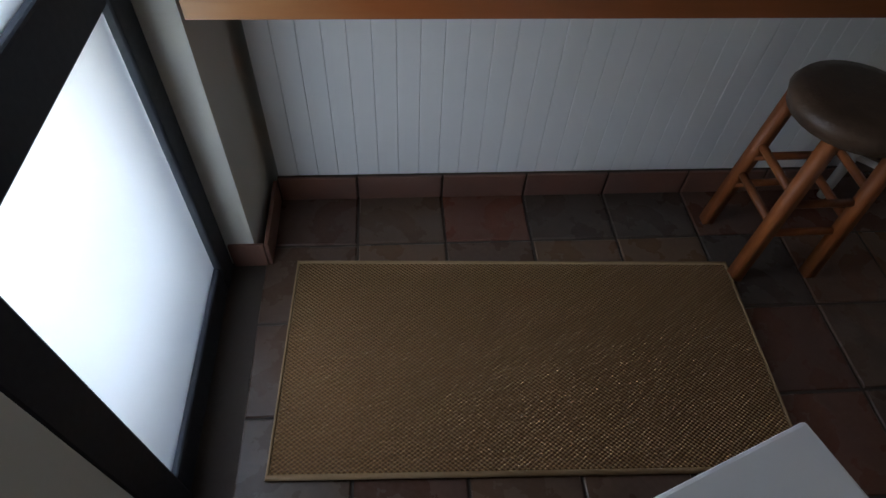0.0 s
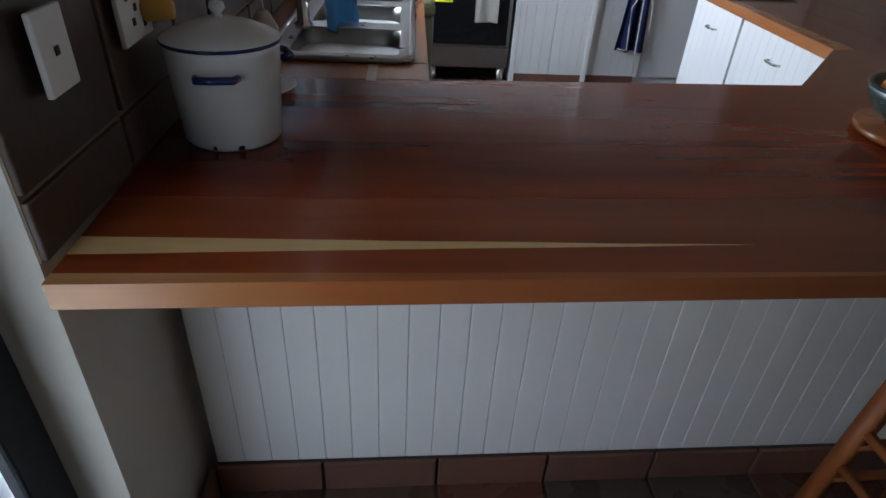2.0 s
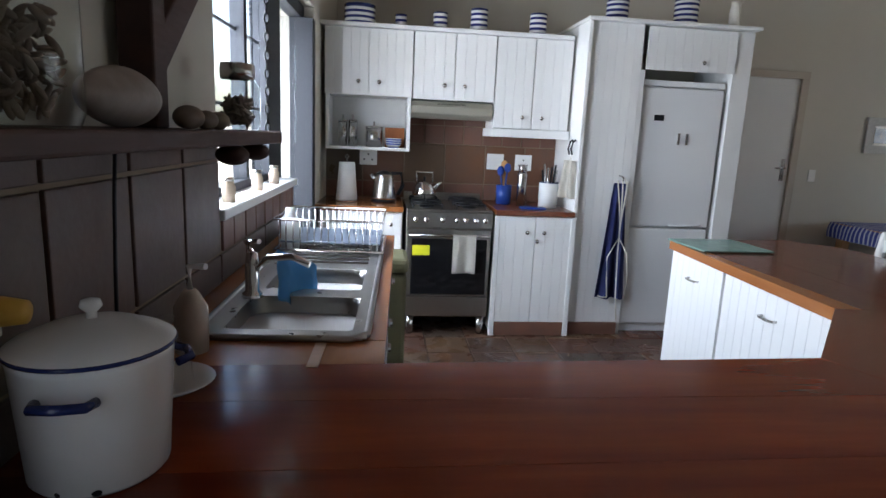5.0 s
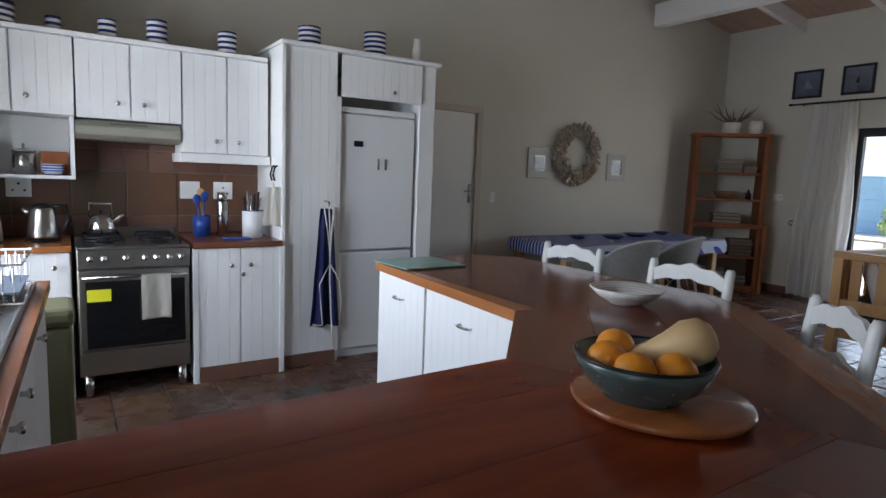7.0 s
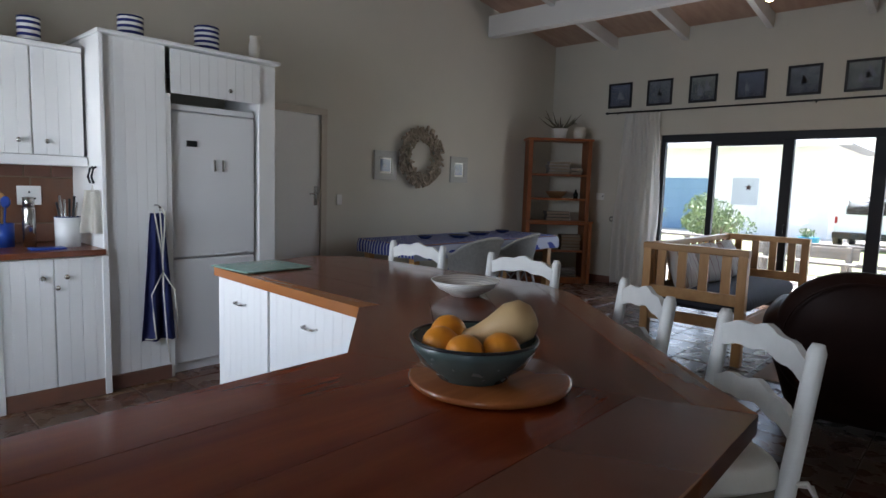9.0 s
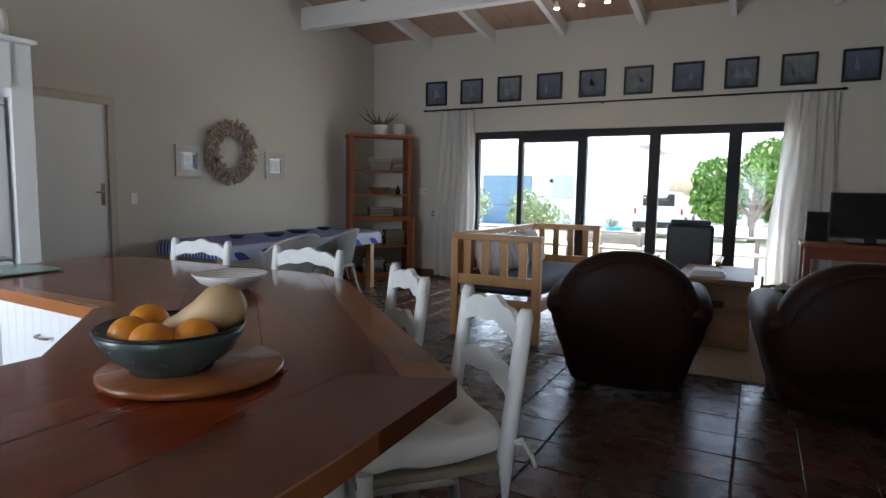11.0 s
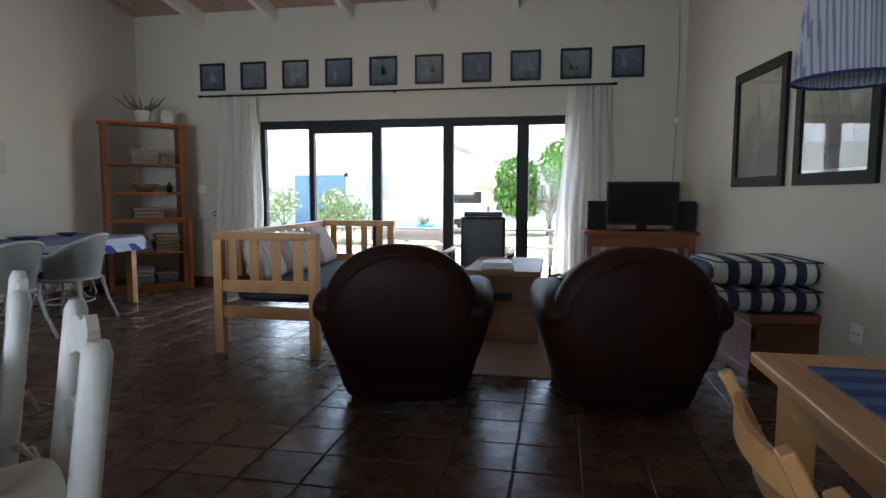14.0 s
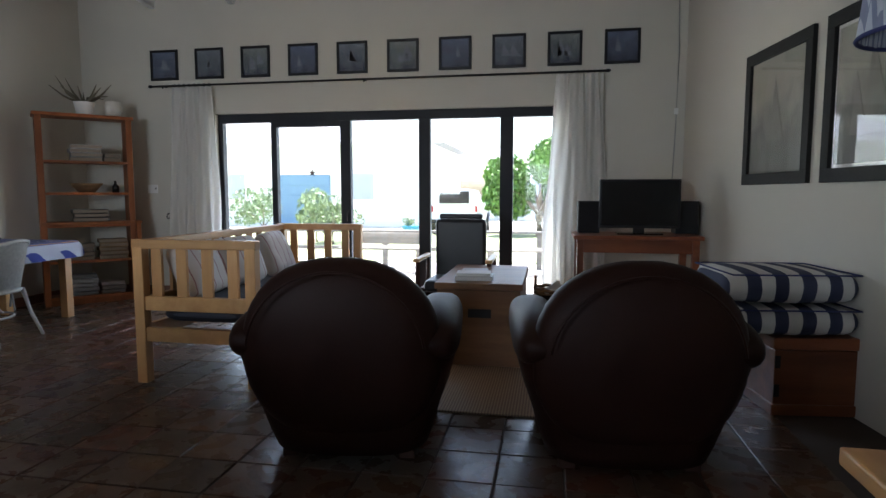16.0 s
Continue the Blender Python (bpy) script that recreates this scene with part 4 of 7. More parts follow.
spots = ((2.792, 2.141, 226.4), (3.127, 2.626, 227), (3.503, 3.42, 270), (3.506, 4.18, 272.5))
first = bar_chair()
first.matrix_basis = pose(spots[0][0], spots[0][1], 0, 0, 0, spots[0][2] + 0.0)
for x, y, a in spots[1:]:
    copy_thing(first, pose(x, y, 0, 0, 0, a))

# ---- leather armchairs ----
def lump(c, r, e=(1.0, 1.0), nu=32, nv=18):
    """A rounded block: a superellipsoid with soft corners."""
    bm = bmesh.new()

    def pw(v, p):
        return math.copysign(abs(v) ** p, v)
    rows = []
    for j in range(nv + 1):
        ph = -math.pi / 2 + math.pi * j / nv
        rows.append([bm.verts.new((c[0] + r[0] * pw(math.cos(ph), e[1]) * pw(math.cos(2 * math.pi * i / nu), e[0]), c[1] + r[1] * pw(math.cos(ph), e[1]) * pw(math.sin(2 * math.pi * i / nu), e[0]), c[2] + r[2] * pw(math.sin(ph), e[1]))) for i in range(nu)])
    for a, b2 in zip(rows, rows[1:]):
        for i in range(nu):
            bm.faces.new((a[i], a[(i + 1) % nu], b2[(i + 1) % nu], b2[i])).smooth = True
    bmesh.ops.remove_doubles(bm, verts=bm.verts[:], dist=0.0005)
    return bm


def armchair(m):
    """Back towards -x, seat opening to +x."""
    t = thing("armchair", "round-backed dark brown leather club armchair", "armchair", m, "leather armchairs")
    # tub: narrow at the floor, widest at the arms, round at the back
    bm = bmesh.new()
    rows = []
    for z, hw, x0 in ((0.05, 0.36, 0.12), (0.12, 0.385, 0.1), (0.25, 0.42, 0.07), (0.38, 0.465, 0.035), (0.48, 0.49, 0.02), (0.56, 0.495, 0.025), (0.62, 0.475, 0.05), (0.655, 0.42, 0.1)):
        row = []
        for k in range(25):
            a = -math.pi / 2 + math.pi * k / 24
            row.append(bm.verts.new((x0 + 0.3 - 0.3 * abs(math.cos(a)) ** 0.6, hw * math.copysign(abs(math.sin(a)) ** 0.75, math.sin(a)), z)))
        row += [bm.verts.new((0.88, hw, z)), bm.verts.new((0.88, -hw, z))]
        rows.append(row)
    for a, b2 in zip(rows, rows[1:]):
        for k in range(27):
            bm.faces.new((a[k], a[(k + 1) % 27], b2[(k + 1) % 27], b2[k])).smooth = True
    bm.faces.new(rows[0][::-1])
    part("tub", bm, LEATHER, t)
    part("back", turned(lump((0, 0, 0), (0.15, 0.44, 0.42), (0.75, 0.9)), pose(0.14, 0, 0.52, 0, -7, 0)), LEATHER, t)
    for s in (-1, 1):
        part("armrest", lump((0.5, s * 0.4, 0.57), (0.46, 0.115, 0.125), (0.5, 0.9)), LEATHER, t)
    part("seat_cushion", fabric_box(0.2, -0.3, 0.4, 0.92, 0.3, 0.58, 10, 0.03), LEATHER, t)
    pts = []
    for i in range(25):
        a = math.pi * (0.04 + 0.92 * i / 24)
        z = 0.53 + 0.36 * math.sin(a)
        pts.append((-0.012 - 0.12 * (z - 0.53), 0.375 * math.cos(a), z))
    part("piping", tube(pts, 0.006, 6), LEATHER, t)
    for x, y in ((0.25, -0.27), (0.25, 0.27), (0.8, -0.33), (0.8, 0.33)):
        part("foot", cube(x - 0.035, y - 0.035, 0, x + 0.035, y + 0.035, 0.12, 0.005), DARK_WOOD, t)
    return t


armchair(pose(4.96, 2.16, 0, 0, 0, 7))
armchair(pose(5.05, 0.91, 0, 0, 0, 6))

# ---- daybed ----
bed = thing("daybed", "pine daybed with slatted ends and a dark mattress", "daybed", pose(5.96, 3.04, 0))
L_, W_ = 2.1, 0.83
for x in (0.0, L_ - 0.07):
    for y in (0.0, W_ - 0.07):
        part("post", cube(x, y, 0, x + 0.07, y + 0.07, 0.88, 0.006), PINE_Z, bed)
    part("top_rail", cube(x, -0.005, 0.862, x + 0.07, W_ + 0.005, 0.92, 0.006), wood("pine_cross", (0.44, 0.22, 0.075), (0.62, 0.36, 0.14), "Y", 0.45, 0.15) if x == 0 else PINE, bed)
    part("end_rail", cube(x + 0.012, 0.07, 0.47, x + 0.058, W_ - 0.07, 0.56, 0.004), PINE, bed)
    part("end_rail", cube(x + 0.012, 0.07, 0.27, x + 0.058, W_ - 0.07, 0.36, 0.004), PINE, bed)
    for k in range(4):
        y = 0.155 + 0.173 * k - 0.03
        part("slat", cube(x + 0.022, y, 0.56, x + 0.048, y + 0.07, 0.862, 0.003), PINE_Z, bed)
part("back_rail", cube(0.07, W_ - 0.065, 0.865, L_ - 0.07, W_, 0.915, 0.005), PINE, bed)
part("back_rail", cube(0.07, W_ - 0.055, 0.47, L_ - 0.07, W_ - 0.01, 0.55, 0.005), PINE, bed)
for k in range(11):
    x = 0.16 + 0.175 * k
    part("slat", cube(x, W_ - 0.045, 0.55, x + 0.07, W_ - 0.02, 0.865, 0.003), PINE_Z, bed)
part("side_rail", cube(0.07, 0.01, 0.27, L_ - 0.07, 0.05, 0.37, 0.005), PINE, bed)
part("side_rail", cube(0.07, W_ - 0.05, 0.27, L_ - 0.07, W_ - 0.01, 0.37, 0.005), PINE, bed)
NAVYBLACK = stripes("dark_ticking", (0.012, 0.013, 0.02), (0.05, 0.055, 0.075), 0, 14, 0.25)
mt = thing("mattress", "thin dark striped mattress on the daybed", "mattress", pose(5.96, 3.04, 0))
part("pad", fabric_box(0.075, 0.055, 0.35, L_ - 0.075, W_ - 0.07, 0.52, 10, 0.01), NAVYBLACK, mt)
PILLOW = stripes("ticking_stripe", (0.62, 0.57, 0.53), (0.36, 0.2, 0.2), 0, 9, 0.1)
for x, rz, ry in ((6.35, 5, 0), (6.85, -8, 0), (7.5, 6, 0)):
    pl = thing("pillow", "cream ticking-stripe pillow leaning on the daybed rail", "pillow", pose(x, 3.66, 0.69, 68, ry, rz), "pillows on the daybed")
    part("cover", fabric_box(-0.27, -0.19, -0.075, 0.27, 0.19, 0.075, 10, 0.04, 0, x), PILLOW, pl)

# ---- coffee chest, rug, office chair, basket ----
rug = thing("rug", "flat woven brown rug under the chest", "rug")
part("weave", cube(5.8, 0.7, 0.001, 8.2, 2.9, 0.012, 0.004), stripes("rug_weave", (0.2, 0.13, 0.08), (0.32, 0.23, 0.14), 1, 60, 0.5), rug)
ch = thing("chest", "large plain wooden blanket chest used as coffee table", "chest", pose(6.68, 1.48, 0.012))
part("body", cube(0, 0, 0, 1.05, 0.58, 0.53, 0.006), CHEST, ch)
part("lid", cube(-0.015, -0.015, 0.534, 1.065, 0.595, 0.58, 0.006), CHEST, ch)
part("handle", cube(-0.012, 0.2, 0.34, 0.0, 0.36, 0.4, 0.003), BLACK, ch, "black iron chest handle")
for x, y, z, w, d, h, c in ((6.78, 1.68, 0.593, 0.2, 0.27, 0.03, (0.55, 0.53, 0.5)), (6.8, 1.7, 0.623, 0.18, 0.24, 0.02, (0.7, 0.68, 0.66)), (7.1, 1.75, 0.593, 0.25, 0.2, 0.02, (0.6, 0.6, 0.6))):
    bk = thing("book", "paper-covered book lying on the chest", "book", pose(x, y, z, 0, 0, 4), "books on the chest")
    part("page_block", cube(0.003, 0.003, 0.003, w - 0.003, d - 0.003, h - 0.003, 0), PAPER, bk)
    part("cover", box(box(bmesh.new(), 0, 0, 0, w, d, 0.003), 0, 0, h - 0.003, w, d, h), plain("book_cover", c, 0.6), bk)
oc = thing("recliner", "black high-backed chair with flat wooden armrests", "chair", pose(7.75, 2.1, 0))
part("backrest", cube(0.3, -0.235, 0.36, 0.4, 0.235, 0.97, 0.03), plain("black_leather", (0.012, 0.012, 0.016), 0.4, vary=0.3, scale=6, grain=140), oc)
part("headrest", cube(0.32, -0.2, 0.972, 0.4, 0.2, 1.02, 0.015), BLACK, oc)
part("seat", cube(-0.15, -0.25, 0.36, 0.32, 0.25, 0.46, 0.03), plain("black_seat", (0.012, 0.012, 0.016), 0.4), oc)
for s in (-1, 1):
    part("armrest", cube(-0.18, s * 0.31 - 0.03, 0.62, 0.38, s * 0.31 + 0.03, 0.65, 0.01), PINE, oc)
    part("leg", tube([(-0.12, s * 0.31, 0.0), (-0.12, s * 0.31, 0.62)], 0.02), DARK_WOOD, oc)
    part("leg", tube([(0.34, s * 0.31, 0.0), (0.34, s * 0.31, 0.62)], 0.02), DARK_WOOD, oc)
    part("brace", tube([(-0.12, s * 0.31, 0.36), (0.34, s * 0.31, 0.36)], 0.015), DARK_WOOD, oc)
part("cross_rail", tube([(0.34, -0.31, 0.38), (0.34, 0.31, 0.38)], 0.015), DARK_WOOD, oc)
part("cross_rail", tube([(-0.12, -0.31, 0.38), (-0.12, 0.31, 0.38)], 0.015), DARK_WOOD, oc)
bs = thing("basket", "round brown wicker basket with loop handles holding papers", "basket", pose(7.55, 1.22, 0.0))
bm = bmesh.new()
for k in range(15):
    z = 0.012 + 0.03 * k
    r = 0.15 + 0.035 * k / 14
    tube([(r * math.cos(2 * math.pi * i / 24), r * math.sin(2 * math.pi * i / 24), z + 0.004 * (-1) ** (i + k)) for i in range(24)], 0.015, 6, bm, True)
part("weave", bm, BASKET, bs)
part("bottom", lathe([(0, 0.005), (0.15, 0.005), (0.15, 0.02), (0, 0.02)]), BASKET, bs)
for s in (-1, 1):
    part("handle", tube([(0.0 + 0.05 * math.cos(math.pi * i / 10) * 1.2, s * 0.18, 0.43 + 0.1 * math.sin(math.pi * i / 10)) for i in range(11)], 0.011), BASKET, bs)
for k in range(4):
    part("paper", turned(cube(-0.1, -0.07, 0, 0.1, 0.07, 0.006, 0.001), pose(0.02 * k - 0.03, 0.03 * k - 0.05, 0.3 + 0.03 * k, 60 + 8 * k, 10 * k, 40 * k)), PAPER, bs)

# ---- television corner ----
tv_t = thing("side_table", "red-brown wooden table with square legs below the television", "table", pose(8.05, -0.02, 0))
part("tabletop", cube(0, 0, 0.8, 0.62, 1.1, 0.835, 0.006), RED_WOOD, tv_t)
part("apron", cube(0.04, 0.04, 0.68, 0.06, 1.06, 0.8, 0.003), RED_WOOD, tv_t)
for x in (0.03, 0.53):
    for y in (0.03, 1.01):
        part("leg", cube(x, y, 0, x + 0.06, y + 0.06, 0.8, 0.004), RED_WOOD, tv_t)
part("shelf", cube(0.05, 0.05, 0.3, 0.58, 1.05, 0.32, 0.003), RED_WOOD, tv_t)
tv = thing("television", "flat black television on a small stand, switched off", "television", pose(8.3, 0.49, 0.835))
part("bezel", cube(0, -0.355, 0.055, 0.05, 0.355, 0.5, 0.006), BLACK, tv)
part("screen", cube(-0.003, -0.335, 0.08, 0.0, 0.335, 0.48, 0.0), SCREEN, tv)
part("foot", cube(-0.08, -0.2, 0, 0.12, 0.2, 0.012, 0.005), SCREEN, tv)
part("neck", cube(0.01, -0.05, 0.012, 0.04, 0.05, 0.06, 0.003), BLACK, tv)
for y in (0.93, 0.05):
    sp = thing("loudspeaker", "black box loudspeaker beside the television", "loudspeaker", pose(8.42, y, 0.835), "loudspeakers")
    part("cabinet", cube(0, -0.1, 0, 0.2, 0.1, 0.3, 0.005), BLACK, sp)
    part("grille", cube(-0.006, -0.09, 0.01, 0.0, 0.09, 0.29, 0.002), plain("speaker_cloth", (0.015, 0.015, 0.017), 0.95, grain=300, relief=0.5), sp)
bx = thing("media_box", "black media player box on the lower shelf", "media player", pose(8.2, 0.3, 0.32))
part("case", cube(0, 0, 0, 0.3, 0.42, 0.08, 0.004), BLACK, bx)
part("front", cube(-0.004, 0.01, 0.01, 0.0, 0.41, 0.07, 0.001), SCREEN, bx)

# ---- trunk with checked cushions ----
tr = thing("trunk", "dark red-brown wooden storage trunk with metal corners", "trunk", pose(6.14, -0.38, 0, 0, 0, 6.3))
part("body", cube(0, 0, 0.03, 1.0, 0.46, 0.36, 0.006), RED_WOOD, tr)
part("lid", cube(-0.012, -0.01, 0.363, 1.012, 0.472, 0.43, 0.008), RED_WOOD, tr)
part("plinth", cube(-0.015, -0.01, 0, 1.015, 0.475, 0.06, 0.004), RED_WOOD, tr)
for y in (0.0, 0.43):
    for z in (0.1, 0.26):
        part("corner_plate", cube(-0.004, y, z, 0.0, y + 0.03, z + 0.07, 0.001), BLACK, tr)
CHECK = stripes("navy_check", (0.66, 0.65, 0.62), (0.02, 0.028, 0.075), 1, 7.2, 0.5)
for z, off, h in ((0.43, 0.0, 0.17), (0.6, 0.02, 0.19)):
    cs = thing("floor_cushion", "thick navy and cream striped box cushion on the trunk", "cushion", pose(6.08 + off, -0.36, z, 0, 0, 6.3), "striped cushions")
    part("cover", fabric_box(0, 0, 0, 0.62, 0.7, h, 12, 0.012), CHECK, cs)
    part("piping", tube([(0.02, 0.02, h * 0.9), (0.6, 0.02, h * 0.9), (0.6, 0.68, h * 0.9), (0.02, 0.68, h * 0.9)], 0.005, 6, None, True), NAVY, cs)

# ---- corner bookcase ----
bc = thing("bookcase", "tall orange pine open bookcase standing across the corner", "bookcase", pose(8.345, 6.23, 0, 0, 0, -43.5))
for s in (-1, 1):
    part("side", cube(s * 0.42 - 0.03 if s > 0 else -0.45, 0, 0, 0.45 if s > 0 else -0.39, 0.3, 2.02, 0.005), ORANGE, bc)
part("top", cube(-0.47, -0.01, 2.02, 0.47, 0.32, 2.055, 0.005), ORANGE, bc)
for z in (0.06, 0.45, 0.84, 1.19, 1.53):
    part("shelf", cube(-0.39, 0.01, z, 0.39, 0.29, z + 0.028, 0.003), ORANGE, bc)
part("side", cube(0.452, -0.02, 0, 0.5, 0.3, 0.87, 0.005), ORANGE, bc)
part("plinth", cube(-0.39, 0.01, 0, 0.39, 0.03, 0.06, 0.002), ORANGE, bc)
part("ledge", cube(-0.45, -0.035, 0.87, 0.51, 0.3, 0.9, 0.004), ORANGE, bc)

# ---- dining table ----
dt = thing("dining_table", "long pine dining table against the wall", "table", pose(5.15, 5.85, 0))
part("tabletop", cube(0, 0, 0.71, 2.6, 0.88, 0.745, 0.005), PINE, dt)
part("apron", cube(0.06, 0.06, 0.61, 2.54, 0.08, 0.71, 0.003), PINE, dt)
part("apron", cube(0.05, 0.06, 0.61, 0.07, 0.82, 0.71, 0.003), PINE, dt)
for x in (0.05, 2.47):
    for y in (0.05, 0.75):
        part("leg", cube(x, y, 0, x + 0.08, y + 0.08, 0.71, 0.005), PINE_Z, dt)
BLUESTRIPE = stripes("blue_stripe_cloth", (0.5, 0.54, 0.66), (0.03, 0.05, 0.3), 1, 22, 0.62)
tc = thing("tablecloth", "blue and white striped cloth draped over the dining table", "tablecloth", pose(5.15, 5.85, 0))
bm = bmesh.new()
grid = []
NX, NY = 60, 30
for j in range(NY + 1):
    row = []
    for i in range(NX + 1):
        sx, sy = -0.14 + 2.88 * i / NX, -0.16 + 1.03 * j / NY
        cx, cy = min(max(sx, 0), 2.6), min(max(sy, 0), 0.88)
        hang = max(abs(sx - cx), abs(sy - cy))
        out = 0.012 * min(1, hang * 12) + 0.012 * math.sin((sx + sy) * 17) * min(1, hang * 6)
        ox = (1 if sx > 2.6 else -1 if sx < 0 else 0) * (0.008 + out)
        oy = (1 if sy > 0.88 else -1 if sy < 0 else 0) * (0.008 + out)
        row.append(bm.verts.new((cx + ox, cy + oy, 0.749 - hang)))
    grid.append(row)
for a, b2 in zip(grid, grid[1:]):
    for i in range(NX):
        bm.faces.new((a[i], a[i + 1], b2[i + 1], b2[i])).smooth = True
part("cloth", bm, BLUESTRIPE, tc)
for x, y, r in ((6.2, 6.2, 0.13), (6.75, 6.35, 0.15), (7.35, 6.45, 0.1), (5.75, 6.3, 0.09)):
    bo = thing("dish", "shallow navy glazed dish on the striped tablecloth", "dish", pose(x, y, 0.75), "dishes on the dining table")
    part("glaze", lathe([(0, 0.004), (r * 0.5, 0.0), (r * 0.55, 0.004), (r, 0.035), (r - 0.006, 0.037), (r * 0.5, 0.012), (0, 0.01)]), NAVY_GLAZE, bo)


def wicker_chair(m):
    """Back towards +y local, open to -y."""
    t = thing("wicker_chair", "rounded grey-white wicker armchair at the dining table", "chair", m, "wicker chairs")
    bm = bmesh.new()
    rows = []
    for j in range(13):
        v = j / 12
        row = []
        for i in range(33):
            a = radians(-115 + 230 * i / 32)
            rise = 0.18 * max(0, math.cos(a)) ** 0.8
            r = 0.25 + 0.05 * v
            z = 0.42 + v * (0.22 + rise)
            row.append(bm.verts.new((r * math.sin(a), r * math.cos(a) * 0.95 + 0.02 + 0.03 * v, z + 0.003 * (-1) ** (i + j))))
        rows.append(row)
    for a, b2 in zip(rows, rows[1:]):
        for i in range(32):
            bm.faces.new((a[i], a[i + 1], b2[i + 1], b2[i])).smooth = True
    bmesh.ops.solidify(bm, geom=bm.faces[:], thickness=0.014)
    part("back", bm, WICKER, t)
    pts = []
    for i in range(25):
        a = radians(-115 + 230 * i / 24)
        pts.append((0.3 * math.sin(a), 0.3 * math.cos(a) * 0.95 + 0.05, 0.645 + 0.18 * max(0, math.cos(a)) ** 0.8))
    part("rim", tube(pts, 0.016), WICKER, t)
    part("seat", lathe([(0, 0.4), (0.26, 0.4), (0.275, 0.415), (0.26, 0.43), (0, 0.43)], 28), WICKER, t)
    part("cushion", lathe([(0, 0.43), (0.23, 0.432), (0.25, 0.455), (0.22, 0.48), (0, 0.485)], 28), NAVY, t, "navy seat pad")
    for x, y in ((-0.2, -0.17), (0.2, -0.17), (-0.19, 0.2), (0.19, 0.2)):
        part("leg", tube([(x, y, 0.41), (x * 1.15, y * 1.2, 0.2), (x * 1.4, y * 1.5, 0.0)], [0.017, 0.015, 0.014]), WICKER, t)
    part("hoop", tube([(0.22 * math.cos(2 * math.pi * i / 20), 0.2 * math.sin(2 * math.pi * i / 20), 0.2) for i in range(20)], 0.009, 6, None, True), WICKER, t)
    for k in range(4):
        a0 = math.pi / 4 + k * math.pi / 2
        part("brace", tube([(0.24 * math.cos(a0 - 0.5), 0.22 * math.sin(a0 - 0.5), 0.25), (0.2 * math.cos(a0), 0.2 * math.sin(a0), 0.38), (0.24 * math.cos(a0 + 0.5), 0.22 * math.sin(a0 + 0.5), 0.25)], 0.008), WICKER, t)
    return t


wicker_chair(pose(6.68, 5.82, 0, 0, 0, 192))
wicker_chair(pose(5.86, 5.72, 0, 0, 0, 175))

# ---- pine table and folding chairs by the south wall ----
pt = thing("pine_table", "light pine dining table with blue place mats", "table", pose(2.35, -0.2, 0))
part("tabletop", cube(0, 0, 0.705, 1.5, 0.96, 0.74, 0.006), PINE, pt)
part("apron", cube(0.06, 0.88, 0.6, 1.44, 0.9, 0.705, 0.003), PINE, pt)
part("apron", cube(1.42, 0.08, 0.6, 1.44, 0.88, 0.705, 0.003), PINE, pt)
for x in (0.06, 1.36):
    for y in (0.06, 0.82):
        part("leg", cube(x, y, 0, x + 0.08, y + 0.08, 0.705, 0.005), PINE_Z, pt)
for x in (2.65, 3.3):
    pmt = thing("place_mat", "blue patterned place mat on the pine table", "place mat", pose(x, 0.36, 0.7405), "place mats")
    part("mat", cube(0, 0, 0, 0.4, 0.3, 0.004, 0.001), stripes("mat_blue", (0.02, 0.06, 0.22), (0.08, 0.16, 0.36), 0, 9, 0.5), pmt)


def folding_chair(m):
    """Back towards +y local."""
    t = thing("folding_chair", "honey pine folding chair with patterned cushion", "chair", m, "folding chairs")
    for x in (-0.205, 0.205):
        part("post", turned(cube(-0.018, -0.014, 0, 0.018, 0.014, 0.92, 0.005), pose(x, -0.24, 0.0, -27, 0, 0)), PINE_Z, t)
        part("leg", turned(cube(-0.013, -0.014, 0, 0.013, 0.014, 0.6, 0.005), pose(x * 0.82, 0.26, 0.0, 33, 0, 0)), PINE_Z, t)
        part("bolt", turned(lathe([(0, 0.006), (0.008, 0.004), (0.008, 0), (0, 0)], 10), pose(x * 1.09, -0.03, 0.41, 0, 90 if x > 0 else -90, 0)), STEEL, t)
    for z in (0.68, 0.755):
        y0 = -0.24 + math.tan(radians(27)) * z
        bm = bmesh.new()
        rows = []
        for k in range(11):
            u = k / 10 * 2 - 1
            yy = y0 + 0.035 * (1 - u * u)
            rows.append([bm.verts.new((u * 0.2, yy + a, z + c)) for a, c in ((-0.008, -0.028), (-0.008, 0.028), (0.008, 0.028), (0.008, -0.028))])
        for a, b2 in zip(rows, rows[1:]):
            for i in range(4):
                bm.faces.new((a[i], a[(i + 1) % 4], b2[(i + 1) % 4], b2[i]))
        bm.faces.new(rows[0][::-1]), bm.faces.new(rows[-1])
        part("back_slat", bm, PINE, t)
    for k in range(5):
        part("seat_slat", cube(-0.185, -0.2 + 0.078 * k, 0.425, 0.185, -0.135 + 0.078 * k, 0.442, 0.004), PINE, t)
    part("rail", cube(-0.165, 0.15, 0.18, 0.165, 0.175, 0.21, 0.004), PINE, t)
    part("seat_rail", cube(-0.183, -0.2, 0.4, -0.163, 0.2, 0.425, 0.003), PINE, t)
    part("seat_rail", cube(0.163, -0.2, 0.4, 0.183, 0.2, 0.425, 0.003), PINE, t)
    part("cushion", fabric_box(-0.19, -0.22, 0.44, 0.19, 0.16, 0.5, 10, 0.01), stripes("ikat", (0.6, 0.58, 0.54), (0.03, 0.04, 0.07), 1, 26, 0.45), t, "cushion with zigzag pattern")
    return t


folding_chair(pose(3.12, 0.8, 0, 0, 0, -3))
folding_chair(pose(2.58, 0.8, 0, 0, 0, -2))

